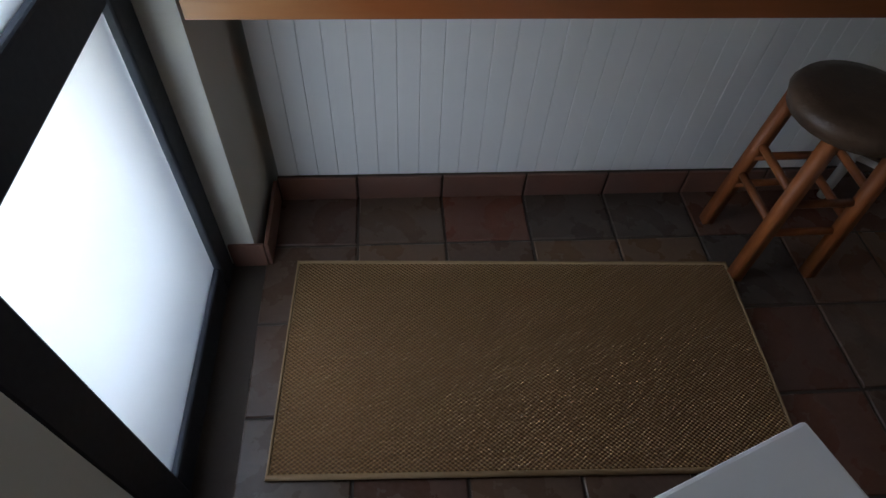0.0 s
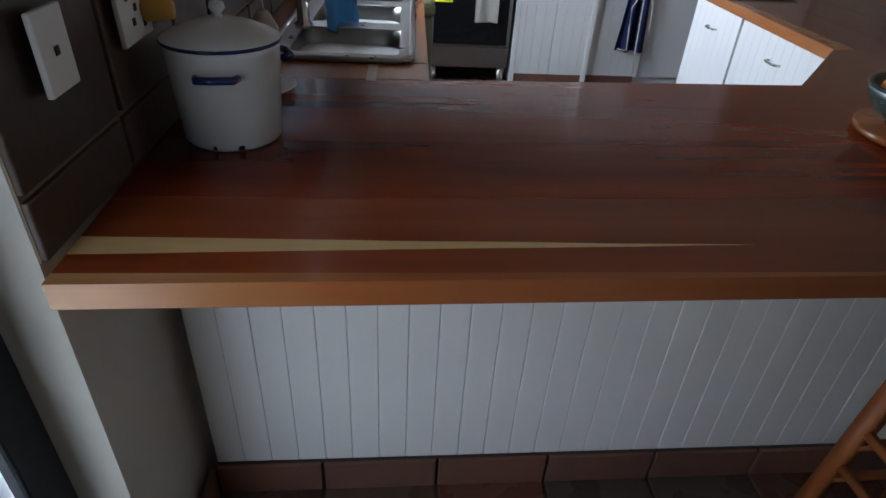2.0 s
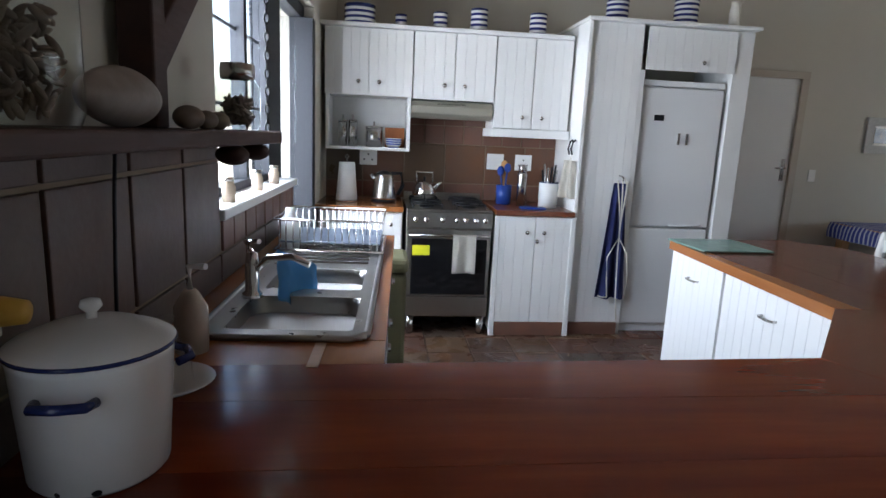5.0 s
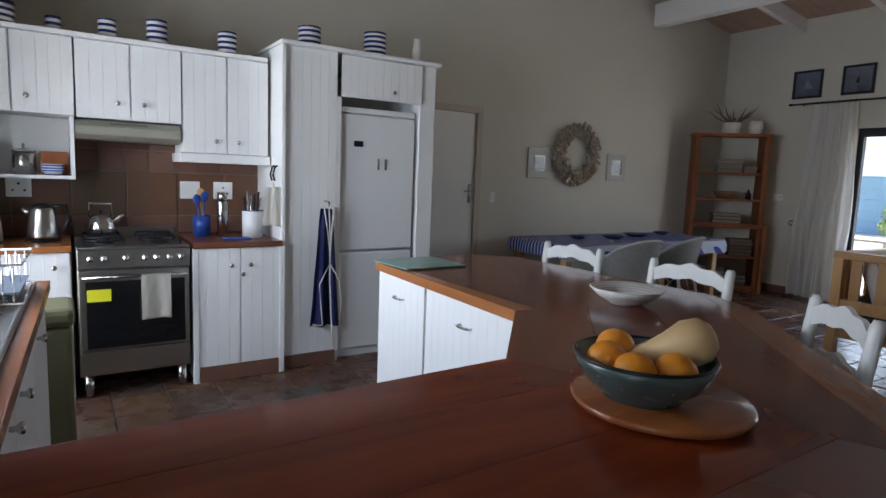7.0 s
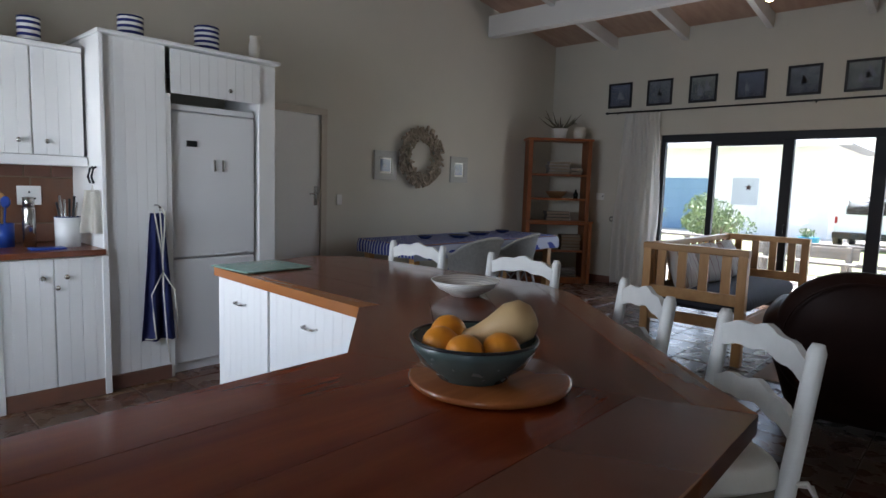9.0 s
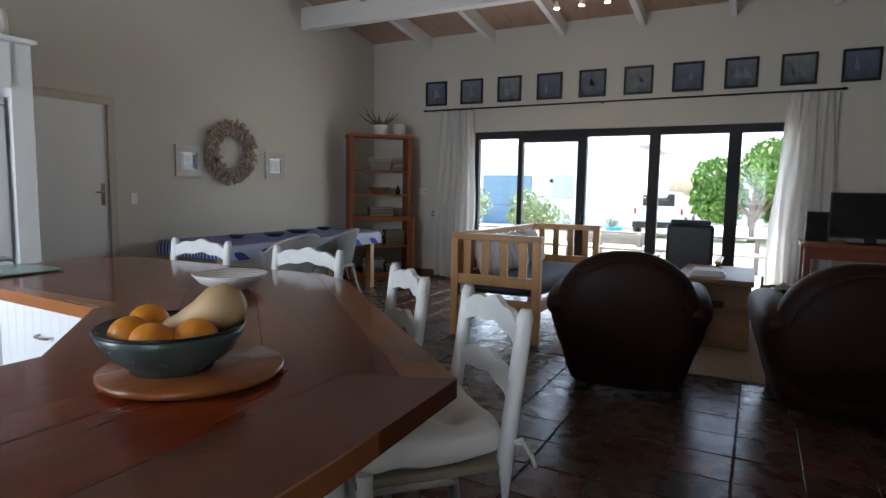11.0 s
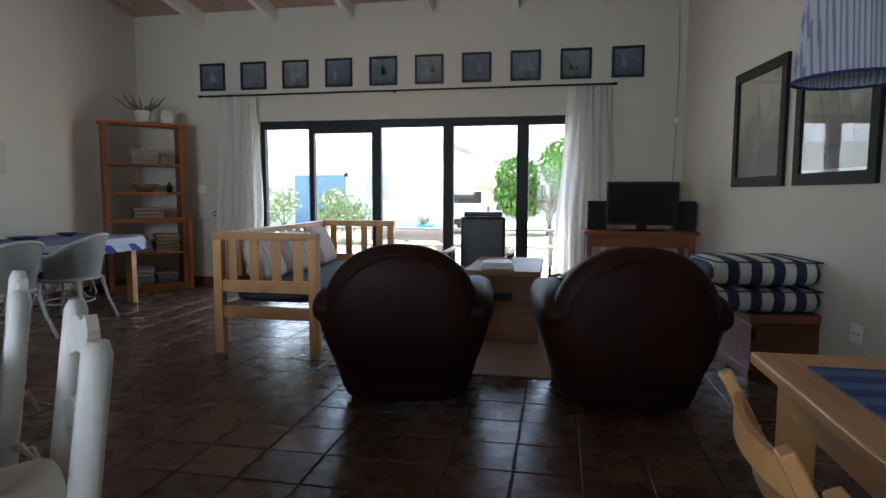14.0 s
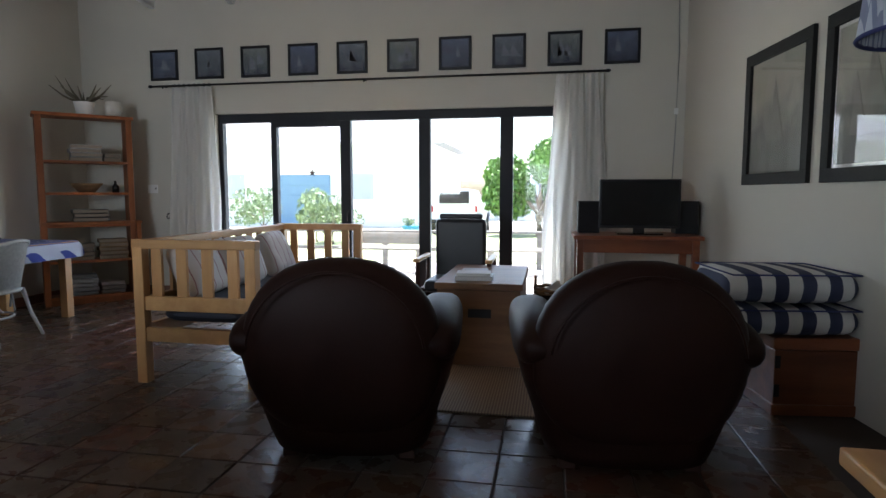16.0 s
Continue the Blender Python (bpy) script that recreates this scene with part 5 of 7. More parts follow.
# ---- outdoors ----
GROUND = plain("pale_gravel", (0.5, 0.47, 0.4), 0.95, vary=0.2, scale=0.6, grain=30, relief=0.5)
GRASS = plain("lawn", (0.3, 0.33, 0.17), 0.95, vary=0.35, scale=0.8, grain=40, relief=0.6)
bm = bmesh.new()
box(bm, -400, -400, -0.5, 400, 400, -0.2)
structure("ground", bm, GROUND, "pale sandy ground around the house", "ground")
bm = bmesh.new()
box(bm, 14.5, -14, -0.195, 24, 30, -0.18)
structure("ground_lawn", bm, GRASS, "green lawn in front of the deck", "lawn")
DECKW = wood("deck_board", (0.28, 0.25, 0.22), (0.45, 0.41, 0.36), "Y", 0.7)
dk = structure("ground_deck", cube(9.3, -1.0, -0.2, 12.4, 7.5, -0.035, 0), DECKW, "weathered timber deck outside the doors", "deck")
for k in range(22):
    part("plank", cube(9.3 + 0.14 * k, -1.0, -0.034, 9.433 + 0.14 * k, 7.5, -0.008, 0.002), DECKW, dk)
GREYW = wood("grey_timber", (0.2, 0.19, 0.17), (0.36, 0.34, 0.31), "Y", 0.75)
rl = thing("railing", "low weathered timber deck railing", "railing")
for y in (-0.4, 1.45, 3.3, 4.0, 5.85, 7.3):
    part("post", cube(12.2, y - 0.04, -0.008, 12.28, y + 0.04, 0.56, 0.004), GREYW, rl)
part("top_rail", cube(12.17, -0.5, 0.56, 12.31, 7.4, 0.6, 0.005), GREYW, rl)
part("mid_rail", cube(12.22, -0.5, 0.26, 12.26, 7.4, 0.32, 0.004), GREYW, rl)


def bench(y0, y1, back):
    t = thing("garden_bench", "grey weathered timber bench on the deck", "bench", pose(11.3, 0, -0.008), "deck benches")
    for k in range(3):
        part("seat_slat", cube(0.02 + 0.13 * k, y0, 0.36, 0.13 + 0.13 * k, y1, 0.39, 0.004), GREYW, t)
    for y in (y0 + 0.1, y1 - 0.18):
        part("leg", cube(0.03, y, 0, 0.1, y + 0.07, 0.36, 0.004), GREYW, t)
        part("leg", cube(0.33, y, 0, 0.4, y + 0.07, 0.62 if back else 0.36, 0.004), GREYW, t)
    if back:
        part("backrest", cube(0.4, y0, 0.42, 0.43, y1, 0.6, 0.004), GREYW, t)


bench(3.1, 4.5, True)
bench(0.9, 2.3, False)

PLASTER = plain("house_plaster", (0.78, 0.77, 0.72), 0.85, vary=0.06, scale=0.5, grain=20)
ROOFT = plain("roof_tile", (0.3, 0.31, 0.33), 0.8, vary=0.2, scale=1.0, grain=8)
PALE_PANE = plain("bright_pane", (0.4, 0.43, 0.46), 0.3, vary=0.1)
BLUEDOOR = plain("blue_door", (0.16, 0.27, 0.38), 0.6, vary=0.08)


def house(label, x, y0, y1, h, d, m0):
    t = thing("house", label, "house", m0)
    part("wall", cube(x, y0, -0.2, x + d, y1, h, 0), PLASTER, t)
    bm = bmesh.new()
    a = [(x - 0.6, y0 - 0.6, h), (x + d + 0.6, y0 - 0.6, h), (x + d + 0.6, y1 + 0.6, h), (x - 0.6, y1 + 0.6, h), (x + d / 2, y0 + 2, h + 1.7), (x + d / 2, y1 - 2, h + 1.7)]
    v = [bm.verts.new(p) for p in a]
    for q in ((3, 2, 1, 0), (0, 1, 4), (1, 2, 5, 4), (2, 3, 5), (3, 0, 4, 5)):
        bm.faces.new([v[i] for i in q])
    part("roof", bm, ROOFT, t)
    part("gutter", cube(x - 0.66, y0 - 0.6, h - 0.06, x - 0.58, y1 + 0.6, h + 0.06, 0.01), PLASTER, t)
    return t


hs = house("white plastered house with grey roof and blue garage door", 27, 6.2, 19, 3.3, 7, None)
gd = part("garage_door", cube(26.95, 10.6, -0.2, 27.01, 13.0, 2.0, 0.01), BLUEDOOR, hs, "pale blue sectional garage door")
for k in range(5):
    part("panel", cube(26.93, 10.65, -0.16 + 0.43 * k, 26.95, 12.95, 0.23 + 0.43 * k, 0.008), BLUEDOOR, gd)
for y in (8.6, 14.5, 16.8):
    wd = part("window", cube(26.95, y, 0.9, 27.01, y + 1.1, 2.1, 0.01), PLASTER, hs)
    part("pane", cube(26.93, y + 0.06, 0.96, 26.95, y + 1.04, 2.04, 0.0), PALE_PANE, wd)
hs2 = house("white plastered neighbouring house with grey roof", 34, -12, 4.5, 3.0, 8, None)
for y in (-9, -4, 1):
    wd = part("window", cube(33.95, y, 0.9, 34.01, y + 1.3, 2.1, 0.01), PLASTER, hs2)
    part("pane", cube(33.93, y + 0.06, 0.96, 33.95, y + 1.24, 2.04, 0.0), PALE_PANE, wd)


def leaf_mat(name, c):
    m, n, l, b = node_mat(name)
    r = n.new("ShaderNodeNewGeometry").outputs["Random Per Island"]
    l.new(ramp(n, l, r, [(0, tuple(v * 0.6 for v in c)), (1, tuple(v * 1.35 for v in c))]), b.inputs["Base Color"])
    b.inputs["Roughness"].default_value = 0.55
    return m


def leaves(count, centre, radii, size, seed, lumps=9):
    rg = random.Random(seed)
    lump = []
    for _ in range(lumps):
        th, ph = rg.uniform(0, 2 * math.pi), rg.uniform(-0.6, 1.0)
        lump.append((0.6 * math.cos(th), 0.6 * math.sin(th), 0.55 * ph, rg.uniform(0.35, 0.55)))
    verts, faces = [], []
    for k in range(count):
        lx, ly, lz, lr = rg.choice(lump)
        d = Vector((rg.gauss(0, 1), rg.gauss(0, 1), rg.gauss(0, 1))).normalized() * lr * rg.uniform(0.55, 1.0) ** 0.5
        p = Vector((centre[0] + (lx + d.x) * radii[0], centre[1] + (ly + d.y) * radii[1], centre[2] + (lz + d.z) * radii[2]))
        q = Euler((rg.uniform(0, 6.3), rg.uniform(0, 6.3), rg.uniform(0, 6.3))).to_matrix()
        s = size * rg.uniform(0.6, 1.3)
        i = len(verts)
        for a, b2 in ((-1, 0), (0, 0.45), (1, 0), (0, -0.45)):
            verts.append(p + q @ Vector((a * s, b2 * s, 0)))
        faces.append((i, i + 1, i + 2, i + 3))
    me = bpy.data.meshes.new("crown")
    me.from_pydata(verts, [], faces)
    return me


LEAF = leaf_mat("tree_leaf", (0.13, 0.24, 0.05))
SAGE = leaf_mat("shrub_leaf", (0.2, 0.26, 0.13))
BARK = plain("bark", (0.2, 0.15, 0.1), 0.9, vary=0.3, scale=10, grain=50, relief=0.8)


def tree(label, x, y, crown_c, crown_r, count, leaf, size, seed, trunk=0.16, name="tree"):
    t = thing(name, label, name, pose(x, y, -0.2))
    bm = tube([(0, 0, 0), (0.04, 0.03, crown_c[2] * 0.35), (-0.02, 0.0, crown_c[2] * 0.7), (0, 0, crown_c[2])], [trunk, trunk * 0.8, trunk * 0.55, trunk * 0.25], 10)
    rg = random.Random(seed)
    for k in range(7):
        a = k * 0.9 + rg.random()
        r = crown_r[0] * 0.75
        tube([(0, 0, crown_c[2] * 0.4), (r * 0.4 * math.cos(a), r * 0.4 * math.sin(a), crown_c[2] * 0.75), (r * math.cos(a), r * math.sin(a), crown_c[2] * (0.9 + 0.2 * rg.random()))], [trunk * 0.5, trunk * 0.3, trunk * 0.1], 7, bm)
    part("trunk", bm, BARK, t)
    me = leaves(count, crown_c, crown_r, size, seed)
    me.materials.append(leaf)
    ob = new("crown", me)
    ob.parent = t
    return t


tree("leafy green garden tree with a forked trunk", 22.0, 1.6, (0, 0, 1.75), (1.85, 1.85, 1.7), 13000, LEAF, 0.1, 4)
for x, y, s, sd in ((19.5, 9.9, 1.0, 7), (18.0, 7.1, 0.95, 8), (18.8, 7.9, 0.8, 9)):
    tree("grey-green bushy garden shrub", x, y, (0, 0, s * 0.95), (s, s, s * 0.8), 1500, SAGE, 0.06, sd, 0.03, "shrub")

# parked white pickup
car = thing("car", "white pickup parked on the drive", "car", pose(24.0, 4.4, -0.2, 0, 0, 90))
CARW = plain("car_paint", (0.78, 0.79, 0.8), 0.25, vary=0.03, relief=0.0, coat=0.6)
bm = bmesh.new()
pr = [(-0.75, 0.35), (-0.8, 0.75), (-0.75, 0.95), (-0.62, 1.05), (-0.5, 1.55), (0.5, 1.55), (0.62, 1.05), (0.75, 0.95), (0.8, 0.75), (0.75, 0.35)]
f0, f1, f2 = [bm.verts.new((x, -1.9, z if z < 1.2 else 1.02)) for x, z in pr], [bm.verts.new((x, -0.6, z if z < 1.2 else z * 0.98)) for x, z in pr], [bm.verts.new((x, 2.0, z)) for x, z in pr]
for a, b2 in ((f0, f1), (f1, f2)):
    for k in range(10):
        bm.faces.new((a[k], a[(k + 1) % 10], b2[(k + 1) % 10], b2[k]))
bm.faces.new(f0), bm.faces.new(f2[::-1])
bmesh.ops.bevel(bm, geom=bm.edges[:], offset=0.04, segments=2, affect="EDGES")
part("body", turned(bm, pose(0, 0, 0, 0, 0, 0)), CARW, car)
part("windscreen", cube(-0.5, 2.02, 1.08, 0.5, 2.03, 1.48, 0.004), SCREEN, car)
part("bumper", cube(-0.8, 2.0, 0.35, 0.8, 2.12, 0.55, 0.03), BLACK, car)
for x in (-0.75, 0.75):
    for y in (-1.2, 1.3):
        wh = part("wheel", turned(lathe([(0, -0.1), (0.33, -0.1), (0.36, -0.06), (0.36, 0.06), (0.33, 0.1), (0, 0.1)], 24), pose(x, y, 0.36, 0, 90, 0)), BLACK, car)
        part("rim", turned(lathe([(0, 0.11), (0.2, 0.105), (0.2, -0.105), (0, -0.11)], 18), pose(x, y, 0.36, 0, 90, 0)), STEEL, wh)
    part("tail_light", cube(x - 0.05 if x > 0 else x - 0.02, 2.0, 0.8, x + 0.02 if x > 0 else x + 0.05, 2.04, 1.0, 0.005), plain("red_lens", (0.3, 0.01, 0.01), 0.3), car)
pot_o = thing("plant_pot", "blue glazed plant pot beside the drive", "plant pot", pose(20.0, 5.4, -0.18))
part("pot", lathe([(0, 0), (0.2, 0), (0.27, 0.4), (0.29, 0.42), (0.25, 0.42), (0.2, 0.36), (0, 0.36)]), plain("blue_pot_glaze", (0.03, 0.25, 0.5), 0.3), pot_o)
me = leaves(160, (0, 0, 0.5), (0.22, 0.22, 0.2), 0.05, 12, 5)
me.materials.append(SAGE)
ob = new("plant", me)
ob.parent = pot_o

# ---- west side and bar: loose things ----
# made-up wall: catches sun so the kitchen window looks out on white
bw = structure("wall_boundary", cube(-6.5, -6, -0.2, -6.3, 16, 3.2, 0), PLASTER, "added white backdrop wall that brightens the kitchen window view", "garden wall")

JUTE, n, l, b = node_mat("jute")
co = n.new("ShaderNodeTexCoord").outputs["Object"]
sep = n.new("ShaderNodeSeparateXYZ")
l.new(co, sep.inputs[0])
wx = calc(n, l, "SINE", calc(n, l, "MULTIPLY", sep.outputs[0], 430.0))
wy = calc(n, l, "SINE", calc(n, l, "MULTIPLY", sep.outputs[1], 560.0))
wv = calc(n, l, "ADD", calc(n, l, "MULTIPLY", calc(n, l, "MULTIPLY", wx, wy), 0.5), 0.5)
jn = noise_tex(n, l, co, 30.0, 5)
col = mix(n, l, wv, (0.09, 0.042, 0.015), (0.36, 0.19, 0.07))
col = mix(n, l, calc(n, l, "MULTIPLY", jn, 0.6), col, (0.2, 0.11, 0.045))
l.new(col, b.inputs["Base Color"])
b.inputs["Roughness"].default_value = 0.95
bump(n, l, b, wv, 1.0, 0.006)
mat_t = thing("door_mat", "coarse brown woven jute mat on the tiled floor", "mat", pose(1.198, 1.65, 0.002, 0, 0, -2.25))
part("weave", cube(-0.685, -0.325, 0, 0.685, 0.325, 0.012, 0.004), JUTE, mat_t)
part("binding", tube([(-0.69, -0.33, 0.007), (0.69, -0.33, 0.007), (0.69, 0.33, 0.007), (-0.69, 0.33, 0.007)], 0.009, 6, None, True), plain("binding", (0.3, 0.19, 0.09), 0.9, grain=200), mat_t)

st = thing("stool", "round wooden stool with a dark woven leather seat", "stool", pose(2.04, 2.03, 0, 0, 0, 1))
SEATM = plain("woven_leather", (0.1, 0.058, 0.034), 0.42, vary=0.5, scale=24, grain=80, relief=0.8)
part("seat", lathe([(0, 0.615), (0.12, 0.625), (0.165, 0.615), (0.178, 0.595), (0.168, 0.56), (0.1, 0.55), (0, 0.55)]), SEATM, st)
for sx in (-1, 1):
    for sy in (-1, 1):
        part("leg", tube([(sx * 0.128, sy * 0.122, 0), (sx * 0.105, sy * 0.1, 0.56)], [0.026, 0.024], 4), ORANGE, st)
for z, k in ((0.2, 0.12), (0.32, 0.115)):
    for sgn in (-1, 1):
        part("rung", tube([(-k, sgn * k * 0.87, z), (k, sgn * k * 0.87, z)], 0.013, 6), ORANGE, st)
        part("rung", tube([(sgn * k, -k * 0.87, z + 0.05), (sgn * k, k * 0.87, z + 0.05)], 0.013, 6), ORANGE, st)

wb = thing("low_bench", "white painted low bench near the entry", "bench", pose(1.44, 0.985, 0, 0, 0, 20))
part("seat", cube(-0.25, -0.2, 0.41, 0.25, 0.2, 0.45, 0.008), WHITE_WOOD, wb)
for x in (-0.23, 0.19):
    for y in (-0.18, 0.14):
        part("leg", cube(x, y, 0, x + 0.04, y + 0.04, 0.41, 0.004), WHITE_WOOD, wb)

# enamel pot
pot = thing("enamel_pot", "white enamel stock pot with navy rim and lid", "pot", pose(0.562, 2.47, TOP) @ Matrix.Scale(0.87, 4))
part("body", lathe([(0, 0.002), (0.098, 0), (0.105, 0.008), (0.118, 0.2), (0.12, 0.215), (0.112, 0.215), (0.105, 0.195), (0.094, 0.012), (0, 0.012)], 40), ENAMEL, pot)
part("rim", tube([(0.12 * math.cos(2 * math.pi * i / 40), 0.12 * math.sin(2 * math.pi * i / 40), 0.216) for i in range(40)], 0.004, 6, None, True), NAVY_GLAZE, pot, "navy rim")
ld = part("lid", lathe([(0.122, 0.22), (0.11, 0.228), (0.07, 0.245), (0.03, 0.256), (0, 0.258)], 40), ENAMEL, pot, "domed enamel lid")
part("knob", lathe([(0, 0.29), (0.014, 0.286), (0.017, 0.276), (0.008, 0.266), (0.009, 0.256), (0, 0.256)], 16), ENAMEL, ld)
for a in (-85, 40):
    hb = tube([(0.115, -0.04, 0.165), (0.14, -0.035, 0.168), (0.148, 0, 0.17), (0.14, 0.035, 0.168), (0.115, 0.04, 0.165)], 0.008)
    part("handle", turned(hb, pose(0, 0, 0, 0, 0, a)), NAVY_GLAZE, pot, "navy loop handle")
for a, s_ in ((-70, 0.012), (-100, 0.008)):
    part("chip", turned(lump((0.1, 0, 0.012), (0.006, s_, 0.009)), pose(0, 0, 0, 0, 0, a)), BLACK, pot)
sc = thing("soap_stand", "white dish with a small glass bell on the bar", "dish", pose(0.565, 2.735, TOP))
part("dish", lathe([(0, 0.004), (0.05, 0), (0.06, 0.004), (0.085, 0.018), (0.082, 0.02), (0.05, 0.008), (0, 0.008)]), ENAMEL, sc)
part("bell", lathe([(0.045, 0.012), (0.042, 0.06), (0.02, 0.1), (0.012, 0.12), (0.016, 0.14), (0, 0.145)]), GLASS, sc)
sb = thing("soap_dispenser", "clear soap dispenser with white pump", "soap dispenser", pose(0.55, 2.93, TOP))
part("bottle", lathe([(0, 0), (0.035, 0), (0.036, 0.1), (0.02, 0.13), (0.012, 0.14), (0, 0.14)]), plain("soap", (0.5, 0.42, 0.35), 0.2), sb)
part("pump", tube([(0, 0, 0.14), (0, 0, 0.19), (0.04, -0.02, 0.195)], 0.007), WHITE_PLASTIC, sb)


def plate_switch(name, label, m, w, h, holes, plug=False):
    """A cover plate facing +x local."""
    t = thing(name, label, name.replace("_", " "), m)
    part("plate", cube(0, -w / 2, -h / 2, 0.009, w / 2, h / 2, 0.003), WHITE_PLASTIC, t)
    for y, z in holes:
        part("hole", cube(0.0085, y - 0.006, z - 0.006, 0.0105, y + 0.006, z + 0.006, 0.001), BLACK, t)
    if plug:
        part("plug", turned(lathe([(0, 0.05), (0.016, 0.046), (0.02, 0.02), (0.022, 0), (0, 0)], 14), pose(0.01, w * 0.3, -0.01, 0, 90, 0)), plain("yellow_plug", (0.6, 0.35, 0.05), 0.5), t, "yellow plug")
    return t


plate_switch("wall_socket", "white wall socket plate with a yellow plug", pose(WEST - 0.005, 2.4, 1.15), 0.13, 0.105, [(-0.03, 0.02), (-0.015, -0.02), (0.02, 0.03), (0.0, 0.0), (0.03, -0.03)], True)
plate_switch("wall_socket", "plain white wall plate over the bar", pose(WEST - 0.01, 2.137, 1.15), 0.08, 0.105, [(0.0, 0.0)])
for x, k in ((0.86, 3), (1.83, 0), (2.05, 3)):
    plate_switch("wall_socket", "white kitchen wall socket above the worktop", pose(x, 6.18, 1.2, 0, 0, -90), 0.13, 0.12, [(-0.03, -0.02), (0.03, -0.02), (0.0, 0.02)][:k])
plate_switch("light_switch", "white light switch beside the inner door", pose(4.98, NORTH, 1.16, 0, 0, -90), 0.07, 0.11, [])
plate_switch("light_switch", "white double light switch by the curtain", pose(EAST, 5.96, 1.26, 0, 0, 180), 0.13, 0.1, [(0.04, 0.0), (0.045, 0.01)])
plate_switch("wall_socket", "white wall socket beside the trunk", pose(5.75, south_at(5.75), 0.4, 0, 0, 96), 0.11, 0.11, [(-0.02, 0.0), (0.02, 0.0)])

wc = thing("cable", "thin black flex running up the tiled wall", "cable")
part("wire", tube([(0.458, 2.78, 0.93), (0.459, 2.79, 1.1), (0.457, 2.81, 1.25), (0.459, 2.82, 1.34)], 0.004, 6), BLACK, wc)

# shelf over the bar
ws = thing("wall_shelf", "dark rough timber shelf with strut across the window wall", "shelf")
part("board", prism([(WEST - 0.02, 2.02), (0.56, 2.02), (0.585, 2.6), (0.66, 3.48), (0.635, 3.53), (0.47, 3.53)], 1.345, 1.38, 0.006), DARK_WOOD, ws)
part("post", cube(0.452, 2.87, 1.38, 0.52, 2.94, 2.25, 0.005), DARK_WOOD, ws)
part("strut", turned(cube(-0.025, 0, -0.04, 0.025, 0.85, 0.04, 0.005), pose(0.49, 2.92, 1.52, 38, 0, 0)), DARK_WOOD, ws)
bm = bmesh.new()
for k in range(34):
    a = 90 * (k % 2)
    turned_link = tube([(0.006 * math.cos(radians(a)) * math.cos(math.pi * i / 5), 0.006 * math.sin(radians(a)) * math.cos(math.pi * i / 5), 0.015 * math.sin(math.pi * i / 5)) for i in range(10)], 0.0028, 5, None, True)
    turned(turned_link, pose(0.625, 3.44, 1.39 + 0.025 * k))
    tmp = bpy.data.meshes.new("t")
    turned_link.to_mesh(tmp)
    turned_link.free()
    bm.from_mesh(tmp)
    bpy.data.meshes.remove(tmp)
part("chain", bm, BLACK, ws)
for y in (3.12, 3.38):
    part("bracket", turned(lump((0, 0, 0), (0.04, 0.025, 0.025)), pose(0.6, y, 1.322)), DARK_WOOD, ws)


def jar(label, x, y, r, h, fill, seed, lid=True, fh=0.75):
    t = thing("glass_jar", label, "jar", pose(x, y, 1.38), "jars on the wall shelf")
    g = part("glass", lathe([(0, 0.002), (r * 0.9, 0), (r, 0.02), (r, h * 0.72), (r * 0.72, h * 0.88), (r * 0.72, h)], 28), JAR_GLASS, t)
    g.visible_shadow = False
    if lid:
        part("lid", lathe([(0, h + 0.022), (r * 0.74, h + 0.02), (r * 0.78, h), (r * 0.76, h - 0.02), (r * 0.7, h - 0.02)], 28), GLASS if seed == 1 else STEEL, t)
    rg = random.Random(seed)
    bm = bmesh.new()
    for _ in range(190):
        a, rr, z = rg.uniform(0, 6.3), (r - 0.025) * math.sqrt(rg.random()), rg.uniform(0.02, h * fh * 0.72)
        s = rg.uniform(0.008, 0.014)
        tmp = bpy.data.meshes.new("t")
        q = turned(lump((0, 0, 0), (s * 1.3, s * 0.45, s * 0.4), (1, 1), 8, 5), pose(rr * math.cos(a), rr * math.sin(a), z, rg.uniform(0, 180), rg.uniform(0, 180), 0))
        q.to_mesh(tmp)
        q.free()
        bm.from_mesh(tmp)
        bpy.data.meshes.remove(tmp)
    tagged(part("shells", bm, fill, t), "", "", "", "stuff")


SHELL = plain("pale_shell", (0.4, 0.36, 0.3), 0.6, vary=0.3, scale=30)
SHELL2 = plain("brown_shell", (0.24, 0.18, 0.13), 0.6, vary=0.45, scale=25)
jar("large glass jar full of pale broken shells", 0.497, 2.22, 0.062, 0.24, SHELL, 1, False)
jar("large round glass jar filled with ringed shells", 0.52, 2.41, 0.075, 0.25, SHELL2, 2, False)
jar("small clip-top glass jar of brown sand", 0.575, 3.3, 0.058, 0.15, SHELL2, 3, True)
con = thing("sea_shell", "large mottled conch shell with a blue-grey base", "shell", pose(0.525, 2.7, 1.38))
part("shell", lump((0, 0, 0.05), (0.05, 0.14, 0.05), (1.2, 1.1)), plain("conch", (0.3, 0.25, 0.22), 0.5, vary=0.6, scale=18), con)
for y, r in ((2.9, 0.03), (3.02, 0.026), (3.12, 0.026)):
    s2 = thing("sea_shell", "small round brown shell on the wall shelf", "shell", pose(0.57, y, 1.38), "small shells")
    part("shell", lump((0, 0, r * 0.8), (r, r * 1.2, r * 0.8), (1, 1), 16, 9), SHELL2, s2)
